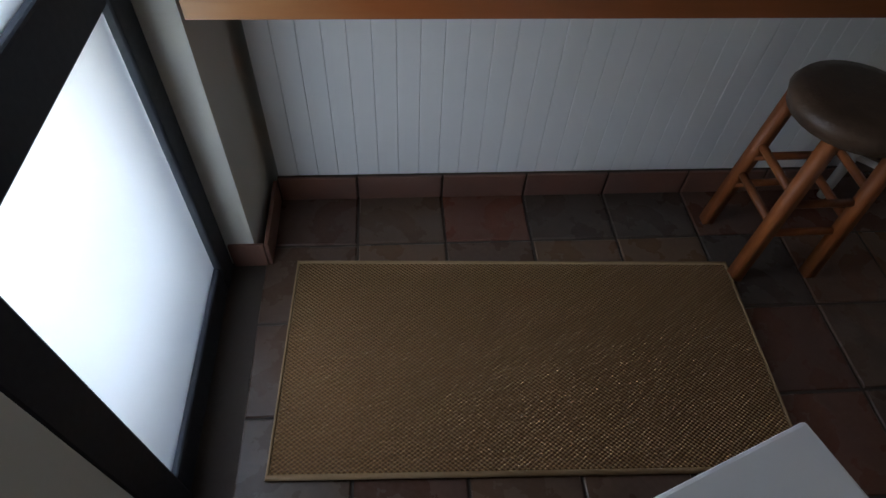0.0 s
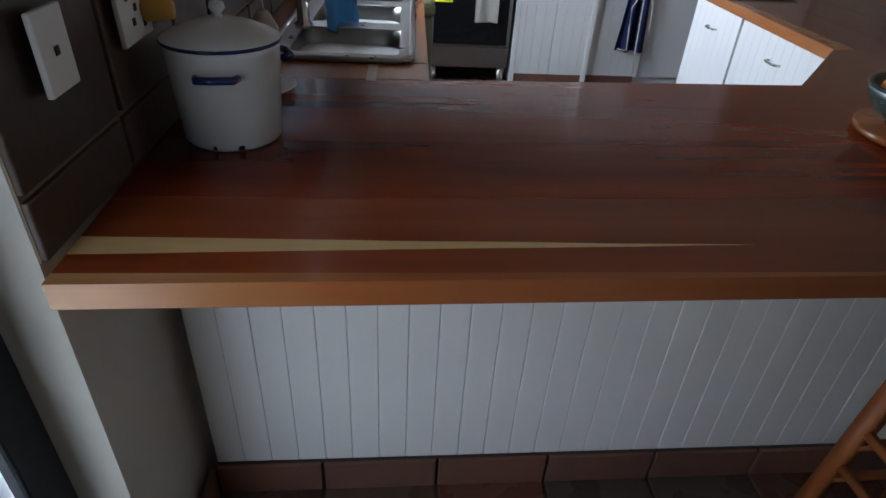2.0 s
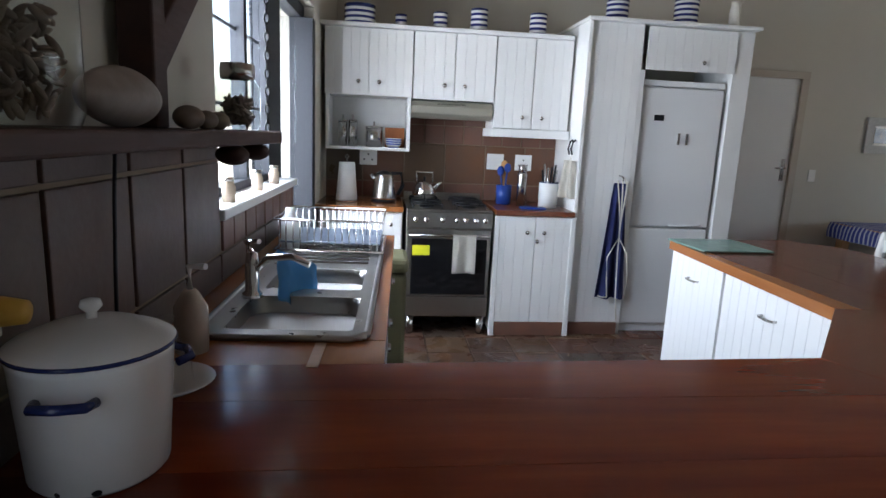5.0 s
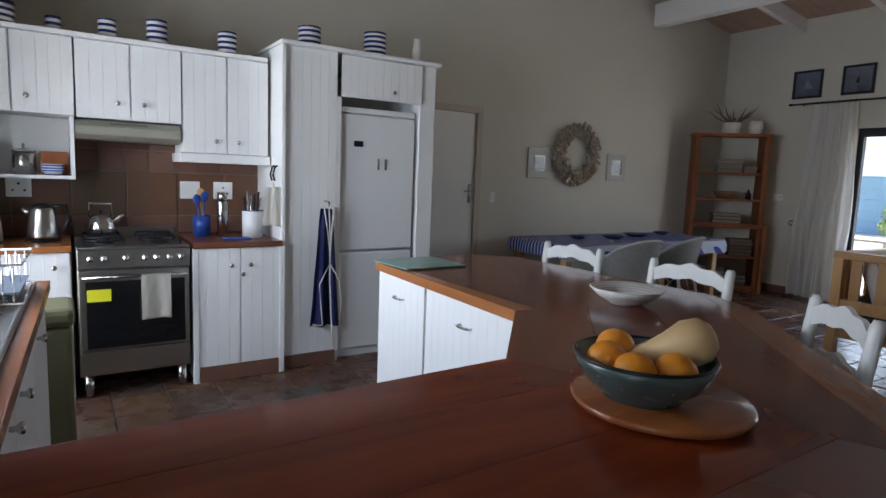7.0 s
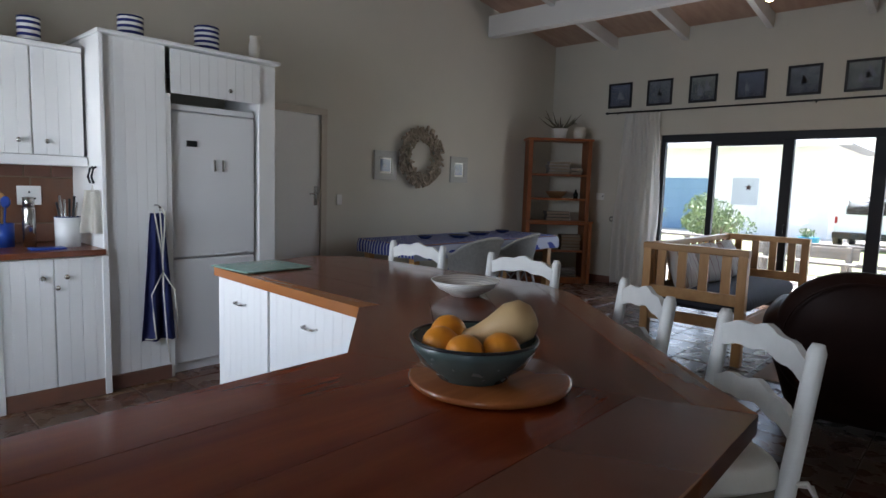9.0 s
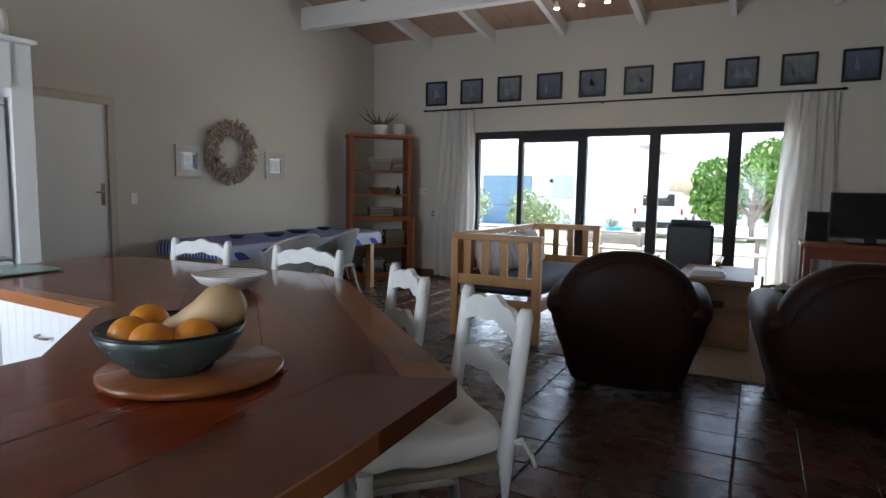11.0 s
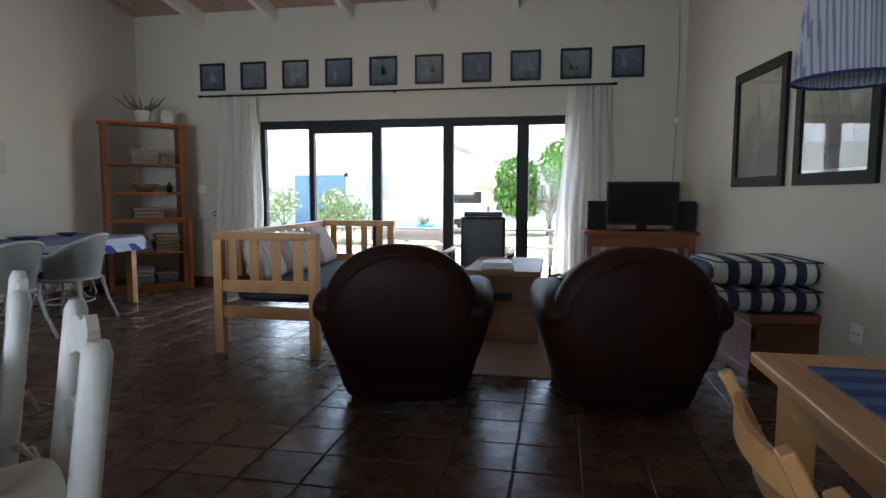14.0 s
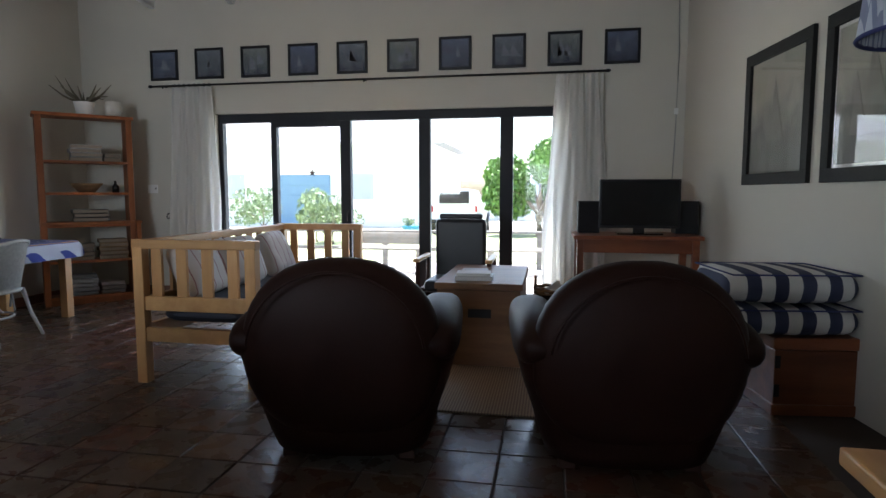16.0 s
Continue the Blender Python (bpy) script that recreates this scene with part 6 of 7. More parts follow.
for y in (3.8, 4.2, 4.52):
    cd = thing("candle_jar", "tiny glass candle jar on the window sill", "candle jar", WINDOW_SIDE @ pose(0.475, y, 1.135), "candle jars on the sill")
    part("glass", lathe([(0, 0), (0.022, 0), (0.024, 0.05), (0.018, 0.06), (0.018, 0.07)], 14), plain("tinted_jar", (0.5, 0.4, 0.3), 0.2), cd)
    part("lid", lathe([(0, 0.085), (0.02, 0.083), (0.02, 0.07), (0, 0.07)], 14), STEEL, cd)
rp = thing("rope_knot", "knotted natural rope hanging below the shelf", "rope", pose(0.52, 2.1, 1.335))
part("rope", tube([(0.018 * math.cos(i * 0.8), 0.022 * math.sin(i * 0.8), 0.035 - 0.005 * i) for i in range(14)], 0.009), plain("rope", (0.3, 0.15, 0.05), 0.9, vary=0.4, scale=60), rp)
BLUECLOTH = plain("blue_cloth", (0.1, 0.25, 0.4), 0.9, vary=0.2, scale=12, grain=200, relief=0.4)
dc = thing("dish_cloth", "blue dish cloth draped over the sink divider", "cloth", WINDOW_SIDE @ pose(0.745, 3.56, TOP + 0.1, -24, 24, 55))
part("cloth", cloth(0.19, 0.16, 1.5, 0.014, 2.0), BLUECLOTH, dc)
db = thing("bottle", "small white plastic bottle in the dish rack", "bottle", WINDOW_SIDE @ pose(0.62, 4.12, TOP + 0.02))
part("body", lathe([(0, 0), (0.035, 0), (0.036, 0.11), (0.018, 0.14), (0.018, 0.16), (0, 0.16)], 18), WHITE_PLASTIC, db)
OLIVE = plain("olive_plastic", (0.2, 0.19, 0.1), 0.6, vary=0.15)
bn = thing("kitchen_bin", "olive green kitchen bin beside the sink cabinets", "bin", pose(0.95, 4.72, 0))
part("body", cube(-0.15, -0.14, 0, 0.15, 0.14, 0.68, 0.02), OLIVE, bn)
part("lid", cube(-0.16, -0.15, 0.684, 0.16, 0.15, 0.76, 0.025), OLIVE, bn)

# things on the kitchen worktops
kr = thing("paper_roll", "white kitchen paper roll on an upright holder", "paper roll", pose(0.72, 5.86, TOP))
part("roll", lathe([(0.02, 0.012), (0.075, 0.012), (0.055, 0.27), (0.02, 0.27)], 26), PAPER, kr)
part("base", lathe([(0, 0), (0.08, 0), (0.08, 0.01), (0, 0.012)], 24), STEEL, kr)
part("pole", tube([(0, 0, 0.01), (0, 0, 0.29), (0.012, 0, 0.31), (0, 0, 0.325), (-0.012, 0, 0.31), (0, 0, 0.29)], 0.004), STEEL, kr)
ke = thing("electric_kettle", "brushed steel electric kettle with black handle", "kettle", pose(0.98, 5.88, TOP))
part("body", lathe([(0, 0.015), (0.085, 0.015), (0.088, 0.03), (0.066, 0.18), (0.06, 0.195), (0, 0.2)], 28), STEEL, ke)
part("base", lathe([(0, 0), (0.09, 0), (0.09, 0.014), (0, 0.014)], 24), BLACK, ke)
part("lid", lathe([(0, 0.222), (0.02, 0.22), (0.05, 0.205), (0.06, 0.196), (0, 0.196)], 24), BLACK, ke)
part("handle", tube([(0.05, 0, 0.2), (0.12, 0, 0.205), (0.135, 0, 0.12), (0.1, 0, 0.05)], 0.014), BLACK, ke)
part("spout", tube([(-0.05, 0, 0.15), (-0.095, 0, 0.19)], [0.025, 0.012]), STEEL, ke)
kt = thing("stove_kettle", "shiny steel whistling kettle on the hob", "kettle", pose(1.28, 6.03, 0.93))
part("body", lathe([(0, 0), (0.085, 0), (0.092, 0.03), (0.07, 0.09), (0.03, 0.12), (0, 0.122)], 28), CHROME, kt)
part("handle", tube([(-0.06, 0, 0.1), (-0.06, 0, 0.18), (0.06, 0, 0.18), (0.06, 0, 0.1)], 0.008), CHROME, kt)
part("spout", tube([(0.06, 0, 0.05), (0.11, 0, 0.1), (0.125, 0, 0.11)], [0.018, 0.012, 0.01]), CHROME, kt)
part("knob", lathe([(0, 0.15), (0.012, 0.145), (0.006, 0.12), (0, 0.12)], 12), BLACK, kt)
ut = thing("utensil_pot", "blue utensil pot with blue plastic spoons", "utensil pot", pose(1.87, 5.98, TOP))
BLUEP = plain("blue_plastic", (0.02, 0.06, 0.3), 0.35)
part("pot", lathe([(0, 0.002), (0.055, 0), (0.058, 0.14), (0.053, 0.14), (0.05, 0.01), (0, 0.01)], 24), BLUEP, ut)
for k, (dx, dy, hh) in enumerate(((0.02, 0.01, 0.24), (-0.03, 0.0, 0.22), (0.0, 0.03, 0.26))):
    tl = part("utensil", tube([(0, 0, 0.02), (dx, dy, hh)], 0.006), BLUEP if k < 2 else PINE, ut)
    part("head", turned(lump((0, 0, 0), (0.026, 0.008, 0.035)), pose(dx * 1.05, dy, hh + 0.025)), BLUEP if k < 2 else PINE, tl)
fl = thing("flask", "tall slim steel flask", "flask", pose(1.985, 5.9, TOP))
part("body", lathe([(0, 0), (0.034, 0), (0.035, 0.23), (0.03, 0.24), (0, 0.24)], 20), STEEL, fl)
part("cap", lathe([(0, 0.3), (0.03, 0.298), (0.031, 0.242), (0, 0.242)], 20), STEEL, fl)
tray = thing("spoon_rest", "flat blue plastic spoon rest on the worktop", "tray", pose(2.03, 5.72, TOP))
part("dish", cube(-0.09, -0.05, 0, 0.09, 0.05, 0.012, 0.005), BLUEP, tray)
uc = thing("utensil_jar", "white enamel jar crowded with knives and utensils", "utensil jar", pose(2.17, 5.84, TOP))
part("jar", lathe([(0, 0.002), (0.068, 0), (0.07, 0.18), (0.064, 0.18), (0.06, 0.01), (0, 0.01)], 26), ENAMEL, uc)
part("rim", tube([(0.069 * math.cos(2 * math.pi * i / 26), 0.069 * math.sin(2 * math.pi * i / 26), 0.182) for i in range(26)], 0.003, 6, None, True), NAVY_GLAZE, uc)
for k in range(6):
    a = k * 1.05
    part("utensil", tube([(0.02 * math.cos(a), 0.02 * math.sin(a), 0.02), (0.055 * math.cos(a), 0.055 * math.sin(a), 0.27 + 0.02 * (k % 3))], 0.007), BLACK if k % 2 else STEEL, uc)
for x, c_, h_ in ((0.68, STEEL, 0.17), (0.75, STEEL, 0.17), (0.9, STEEL, 0.13)):
    cn = thing("canister", "polished steel canister in the open shelf", "canister", pose(x, 6.0, 1.28), "canisters")
    part("body", lathe([(0, 0), (0.032 if h_ > 0.15 else 0.06, 0), (0.032 if h_ > 0.15 else 0.06, h_), (0, h_)], 22), c_, cn)
    part("lid", lathe([(0, h_ + 0.05), (0.008, h_ + 0.045), (0.006, h_ + 0.02), (0.033 if h_ > 0.15 else 0.061, h_ + 0.012), (0.033 if h_ > 0.15 else 0.061, h_ + 0.001), (0, h_ + 0.001)], 22), c_, cn)
wbx = thing("wooden_box", "orange-brown wooden box in the open shelf", "box", pose(1.05, 6.05, 1.28))
part("box", cube(-0.07, -0.05, 0, 0.07, 0.06, 0.14, 0.004), ORANGE, wbx)
for z in range(3):
    bo = thing("bowl", "small blue and white bowl stacked in the shelf", "bowl", pose(1.04, 5.93, 1.28 + 0.015 * z), "stacked bowls")
    part("bowl", lathe([(0, 0.003), (0.035, 0), (0.06, 0.035), (0.056, 0.036), (0.03, 0.008), (0, 0.008)], 22), stripes("blue_band", (0.75, 0.75, 0.75), (0.05, 0.1, 0.4), 2, 40, 0.4), bo)

# striped jars along the cupboard tops
BAND = stripes("navy_band", (0.78, 0.78, 0.76), (0.012, 0.02, 0.14), 2, 29, 0.5, None, 0, 0.25)
for x, y, z, r, h in ((0.79, 5.93, 2.1, 0.105, 0.13), (1.07, 5.93, 2.1, 0.04, 0.085), (1.34, 5.93, 2.1, 0.05, 0.115), (1.61, 5.93, 2.1, 0.06, 0.155), (2.03, 5.93, 2.1, 0.06, 0.15), (2.545, 5.8, 2.195, 0.076, 0.15), (3.04, 5.8, 2.195, 0.082, 0.19)):
    jr = thing("storage_jar", "navy and white banded ceramic storage jar", "jar", pose(x, y, z), "banded jars on the cupboards")
    part("body", lathe([(0, 0), (r * 0.97, 0), (r, 0.008), (r, h * 0.86), (r * 0.97, h * 0.88), (0, h * 0.88)], 28), BAND, jr)
    part("lid", lathe([(0, h), (r * 0.5, h), (r, h * 0.95), (r * 1.01, h * 0.885), (0, h * 0.885)], 28), NAVY_GLAZE, jr)
vs_ = thing("vase", "small cream bird-like ceramic jug", "jug", pose(3.37, 5.75, 2.195))
part("body", lathe([(0, 0), (0.035, 0), (0.038, 0.1), (0.03, 0.15), (0.032, 0.18), (0, 0.185)], 18), LINEN, vs_)
part("spout", tube([(0.02, 0, 0.15), (0.05, 0, 0.19)], [0.014, 0.006]), LINEN, vs_)

# hooks with towels and apron
hk = thing("key_rail", "dark metal hooks with keys on the cupboard side", "hooks", pose(2.29, 5.75, 1.33))
for k in range(2):
    part("hook", tube([(0, 0.06 * k - 0.07, 0.06), (-0.018, 0.06 * k - 0.07, 0.05), (-0.03, 0.06 * k - 0.07, 0.0), (-0.018, 0.06 * k - 0.07, -0.04)], 0.007), BLACK, hk)
wt_ = thing("hand_towel", "white cotton towel hanging from a hook", "towel", pose(2.255, 5.665, 1.25, 0, 0, -52))
part("cloth", cloth(0.09, 0.26, 1.6, 0.018, 3.0, 22, 18, 0.6), LINEN, wt_)
part("loop", tube([(0, 0, 0), (0.006, 0, 0.03), (0.012, 0, 0.0)], 0.003, 6), LINEN, wt_)
ap = thing("apron", "navy apron with white piping hanging from a hook", "apron", pose(2.615, 5.62, 1.11))
part("cloth", cloth(0.09, 0.83, 2.2, 0.022, 0.5, 30, 26, 1.5), NAVY, ap)
for pts in (
    [(-0.035, 0.02), (0.0, -0.2), (0.012, -0.38), (-0.06, -0.52), (-0.05, -0.66), (-0.035, -0.81)],
    [(0.035, 0.02), (0.02, -0.2), (0.014, -0.38), (0.085, -0.5), (0.1, -0.64), (0.098, -0.83)],
    [(0.0, 0.03), (0.012, -0.2), (0.014, -0.5), (0.03, -0.8), (0.05, -0.98)],
    [(0.01, 0.04), (0.05, -0.06), (0.045, -0.16), (0.02, -0.14)],
    [(-0.105, -0.8), (-0.07, -0.81), (-0.035, -0.81)],
):
    part("tie", tube([(x, -0.042, z) for x, z in pts], 0.0045, 6), LINEN, ap, "white tie")
part("hook", tube([(0.0, 0.03, 0.05), (0.0, -0.025, 0.05), (0.0, -0.045, 0.04), (0.0, -0.045, 0.02)], 0.006), STEEL, ap)

# ---- on the bar ----
rb = thing("serving_board", "round polished wooden serving board on the bar", "board", pose(2.12, 2.5, TOP))
part("disc", lathe([(0, 0), (0.16, 0), (0.182, 0.008), (0.184, 0.018), (0.178, 0.022), (0, 0.022)], 48), wood("board_wood", (0.17, 0.05, 0.015), (0.32, 0.11, 0.03), "X", 0.22, 0.0), rb)
fb = thing("fruit_bowl", "dark green glazed pottery fruit bowl", "bowl", pose(2.085, 2.52, TOP + 0.022))
part("bowl", lathe([(0, 0.004), (0.08, 0), (0.084, 0.01), (0.118, 0.034), (0.137, 0.066), (0.144, 0.086), (0.137, 0.086), (0.112, 0.042), (0.072, 0.018), (0, 0.014)], 44), plain("green_glaze", (0.075, 0.105, 0.098), 0.25, vary=0.3, scale=14, grain=40, relief=0.1), fb)
part("rim", tube([(0.141 * math.cos(2 * math.pi * i / 44), 0.141 * math.sin(2 * math.pi * i / 44), 0.087) for i in range(44)], 0.004, 6, None, True), BLACK, fb)
ORNG = plain("orange_peel", (0.75, 0.27, 0.015), 0.4, vary=0.1, scale=10, grain=180, relief=0.5)
for x, y, z in ((2.025, 2.565, 0.992), (2.015, 2.485, 0.99), (2.08, 2.44, 0.992), (2.095, 2.605, 1.0)):
    og = thing("orange", "ripe orange in the green fruit bowl", "orange", pose(x, y, z, 20, 15, 0), "oranges in the bowl")
    part("peel", lump((0, 0, 0), (0.043, 0.043, 0.041), (1, 1), 24, 16), ORNG, og)
    part("stem", lathe([(0, 0.04), (0.004, 0.04), (0.004, 0.038), (0, 0.037)], 8), BARK, og)
bt = thing("butternut", "pale tan butternut squash in the fruit bowl", "squash", Matrix.Translation((2.14, 2.515, 1.012)) @ Vector((0.5, -0.75, 0.42)).to_track_quat("Z", "Y").to_matrix().to_4x4())
part("skin", turned(lathe([(0, -0.105), (0.017, -0.103), (0.026, -0.08), (0.027, -0.03), (0.036, 0.01), (0.05, 0.05), (0.046, 0.085), (0.025, 0.105), (0, 0.109)], 24), Matrix()), plain("squash_skin", (0.62, 0.42, 0.2), 0.5, vary=0.12, scale=8), bt)
part("stalk", turned(lathe([(0.007, -0.125), (0.008, -0.103), (0, -0.1)], 10), Matrix()), BARK, bt)
pb = thing("serving_bowl", "wide cream ceramic bowl with fine stripes", "bowl", pose(2.9, 3.25, TOP))
part("bowl", lathe([(0, 0.003), (0.06, 0), (0.065, 0.006), (0.11, 0.03), (0.14, 0.062), (0.136, 0.064), (0.1, 0.036), (0.05, 0.014), (0, 0.012)], 40), stripes("fine_stripe", (0.74, 0.72, 0.66), (0.5, 0.47, 0.46), 2, 120, 0.3, None, 0, 0.3), pb)
gb = thing("cutting_board", "frosted green glass cutting board on the bar", "cutting board", pose(2.645, 4.39, TOP, 0, 0, 3))
part("board", cube(-0.185, -0.165, 0.003, 0.185, 0.165, 0.011, 0.003), plain("green_glass", (0.2, 0.36, 0.31), 0.2, vary=0.35, scale=16), gb)
for x in (-0.14, 0.14):
    for y in (-0.11, 0.11):
        part("foot", lathe([(0, 0), (0.008, 0), (0.008, 0.003), (0, 0.003)], 8, (x, y)), BLACK, gb)

# ---- walls of the living space ----
def photo_mat(name, lo, hi, seed, axis=2):
    m, n, l, b = node_mat(name)
    co = n.new("ShaderNodeTexCoord").outputs["Object"]
    sep = n.new("ShaderNodeSeparateXYZ")
    l.new(co, sep.inputs[0])
    a = noise_tex(n, l, co, 6.0 + seed % 5, 6)
    f = calc(n, l, "ADD", calc(n, l, "MULTIPLY", sep.outputs[axis], 1.4), a)
    l.new(ramp(n, l, f, [(0.25, lo), (0.75, hi)]), b.inputs["Base Color"])
    b.inputs["Roughness"].default_value = 0.5
    return m


def framed(name, label, m, w, h, bar, photo, sails, sail_mat, mount=0.0, frame_mat=None, group="", depth=0.022):
    """A framed picture facing -y local, its centre at the origin."""
    t = thing(name, label, "picture", m, group)
    fm = frame_mat or BLACK
    for x0, z0, x1, z1 in ((-w / 2, -h / 2, w / 2, -h / 2 + bar), (-w / 2, h / 2 - bar, w / 2, h / 2), (-w / 2, -h / 2 + bar, -w / 2 + bar, h / 2 - bar), (w / 2 - bar, -h / 2 + bar, w / 2, h / 2 - bar)):
        part("frame", cube(x0, -depth, z0, x1, 0, z1, 0.003), fm, t)
    iw, ih = w / 2 - bar, h / 2 - bar
    if mount:
        part("mount", cube(-iw, -0.007, -ih, iw, -0.001, ih, 0), PAPER, t)
    iw, ih = iw - mount, ih - mount
    ph = part("picture", cube(-iw, -0.01, -ih, iw, -0.0075 if mount else -0.001, ih, 0), photo, t)
    for sx, sz, sw, shh in sails:
        bm = bmesh.new()
        p3 = [(sx * iw, sz * ih), (sx * iw + sw * iw, sz * ih), (sx * iw + sw * iw * 0.25, sz * ih + shh * ih)]
        a = [bm.verts.new((x, -0.0125, z)) for x, z in p3]
        c = [bm.verts.new((x, -0.0101, z)) for x, z in p3]
        bm.faces.new(a), bm.faces.new(c[::-1])
        for k in range(3):
            bm.faces.new((a[k], a[(k + 1) % 3], c[(k + 1) % 3], c[k]))
        part("sail", bm, sail_mat, ph)
    g = part("glazing", cube(-w / 2 + bar, -0.0165, -h / 2 + bar, w / 2 - bar, -0.0145, h / 2 - bar, 0), GLASS, t)
    g.visible_shadow = False
    return t


SAIL = plain("sail_grey", (0.22, 0.24, 0.29), 0.7, vary=0.3, scale=20)
rp2 = random.Random(11)
for k in range(10):
    y = 5.737 - 0.571 * k
    ph = photo_mat("sea_photo", (0.03, 0.04, 0.075), (0.12 + 0.05 * (k % 3), 0.15 + 0.05 * (k % 3), 0.24), k)
    sl_ = [(rp2.uniform(-0.6, 0.1), rp2.uniform(-0.6, -0.2), rp2.uniform(0.35, 0.8), rp2.uniform(0.7, 1.2)) for _ in range(1 + k % 3)]
    framed("picture", "small black framed blue sailing photograph", pose(EAST, y, 2.69, 0, 0, -90), 0.35, 0.345, 0.028, ph, sl_, SAIL, 0, None, "row of sailing photographs")
BIGF = plain("dark_frame", (0.008, 0.007, 0.006), 0.75, vary=0.3)
SAIL2 = plain("sail_sepia", (0.3, 0.29, 0.25), 0.7, vary=0.4, scale=10)
SEPIA = photo_mat("sepia_photo", (0.16, 0.155, 0.13), (0.4, 0.38, 0.31), 2)
aw = math.degrees(math.atan(0.11))
framed("picture", "large dark framed sepia print of a sailing yacht", pose(7.16, south_at(7.16), 1.75, 0, 0, 180 + aw), 0.92, 0.96, 0.08, SEPIA, [(-0.2, -0.45, 0.5, 1.1), (-0.35, -0.45, 0.3, 0.7)], SAIL2, 0, BIGF, "", 0.03)
framed("picture", "large dark framed sepia print of tall sails", pose(6.1, south_at(6.1), 1.75, 0, 0, 180 + aw), 0.92, 0.96, 0.08, SEPIA, [(-0.3, -0.6, 0.6, 1.4), (0.1, -0.6, 0.5, 1.2), (-0.6, -0.6, 0.4, 0.9)], SAIL2, 0.02, BIGF, "", 0.03)
MOSAIC = plain("silver_frame", (0.5, 0.5, 0.48), 0.5, vary=0.3, scale=40)
for x, w in ((5.62, 0.34), (6.885, 0.33)):
    framed("picture", "small pale framed blue picture beside the wreath", pose(x, NORTH, 1.555), w, 0.33, 0.075, photo_mat("blue_print", (0.02, 0.05, 0.16), (0.3, 0.36, 0.45), 3), [(-0.3, -0.3, 0.5, 0.9)], SAIL, 0.02, MOSAIC, "pictures beside the wreath")
wr = thing("wreath", "round wreath of bleached driftwood pieces", "wreath", pose(6.17, NORTH, 1.68))
DRIFT = plain("driftwood", (0.4, 0.33, 0.25), 0.85, vary=0.45, scale=14, grain=60, relief=0.6)
rg = random.Random(21)
bm = bmesh.new()
for _ in range(420):
    a, rr = rg.uniform(0, 2 * math.pi), rg.uniform(0.2, 0.355)
    q = cube(-rg.uniform(0.018, 0.05), -0.012, -0.012, rg.uniform(0.018, 0.05), 0.012, 0.012, 0.004)
    turned(q, pose(rr * math.cos(a), -rg.uniform(0.015, 0.085), rr * math.sin(a), rg.uniform(-40, 40), rg.uniform(0, 360), rg.uniform(-40, 40)))
    tmp = bpy.data.meshes.new("t")
    q.to_mesh(tmp)
    q.free()
    bm.from_mesh(tmp)
    bpy.data.meshes.remove(tmp)
tagged(part("driftwood", bm, DRIFT, wr), "", "", "", "stuff")
part("hoop", tube([(0.28 * math.cos(2 * math.pi * i / 32), -0.02, 0.28 * math.sin(2 * math.pi * i / 32)) for i in range(32)], 0.018, 8, None, True), DRIFT, wr)

# star ornament on the door glass
so = thing("star_ornament", "small dark star ornament hung on the door glass", "ornament", pose(EAST + 0.078, 3.98, 1.44))
bm = bmesh.new()
ring = [(0.045 if k % 2 == 0 else 0.019) for k in range(10)]
fr_ = [[bm.verts.new((x, r * math.sin(math.pi * k / 5), r * math.cos(math.pi * k / 5))) for k, r in enumerate(ring)] for x in (0.0, 0.008)]
bm.faces.new(fr_[0]), bm.faces.new(fr_[1][::-1])
for k in range(10):
    bm.faces.new((fr_[0][k], fr_[0][(k + 1) % 10], fr_[1][(k + 1) % 10], fr_[1][k]))
part("star", bm, DARK_WOOD, so)
part("string", tube([(0.004, 0, 0.045), (0.004, 0, 0.12)], 0.0015, 5), LINEN, so)

# curtains
rod = thing("curtain_rod", "thin black iron curtain rod on three brackets", "curtain rod", pose(EAST - 0.08, 0, 2.44))
part("rod", tube([(0, 0.76, 0), (0, 5.86, 0)], 0.011), BLACK, rod)
for y in (0.9, 3.3, 5.72):
    part("bracket", tube([(0.08, y, 0.0), (0.0, y, 0.0), (0, y, -0.03)], 0.008), BLACK, rod)
for y in (0.74, 5.88):
    part("finial", lump((0, y, 0), (0.018, 0.03, 0.018), (1, 1), 14, 9), BLACK, rod)


def curtain(y0, y1, by0, by1, lab):
    t = thing("curtain", lab, "curtain", pose(EAST - 0.08, 0, 0), "curtains")
    bm = bmesh.new()
    grid = []
    for j in range(31):
        v = j / 30
        z = 2.42 - v * 2.39
        row = []
        for i in range(61):
            u = i / 60
            a0, a1 = y0 + (by0 - y0) * min(1, v * 1.6), y1 + (by1 - y1) * min(1, v * 1.6)
            fold = 0.035 * math.sin(u * math.pi * 2 * 6 + 0.6 * math.sin(v * 3)) * (0.5 + 0.5 * v) + 0.015 * math.sin(u * 40 + v * 5)
            row.append(bm.verts.new((fold, a0 + (a1 - a0) * u + 0.01 * math.sin(v * 9 + u * 20), z)))
        grid.append(row)
    for a, b2 in zip(grid, grid[1:]):
        for i in range(60):
            bm.faces.new((a[i], a[i + 1], b2[i + 1], b2[i])).smooth = True
    part("drape", bm, CURTAIN, t)
    for k in range(8):
        y = y0 + (y1 - y0) * (k + 0.5) / 8
        part("ring", tube([(0.018 * math.cos(2 * math.pi * i / 12), y, 0.018 * math.sin(2 * math.pi * i / 12) + 2.44) for i in range(12)], 0.003, 5, None, True), BLACK, t)


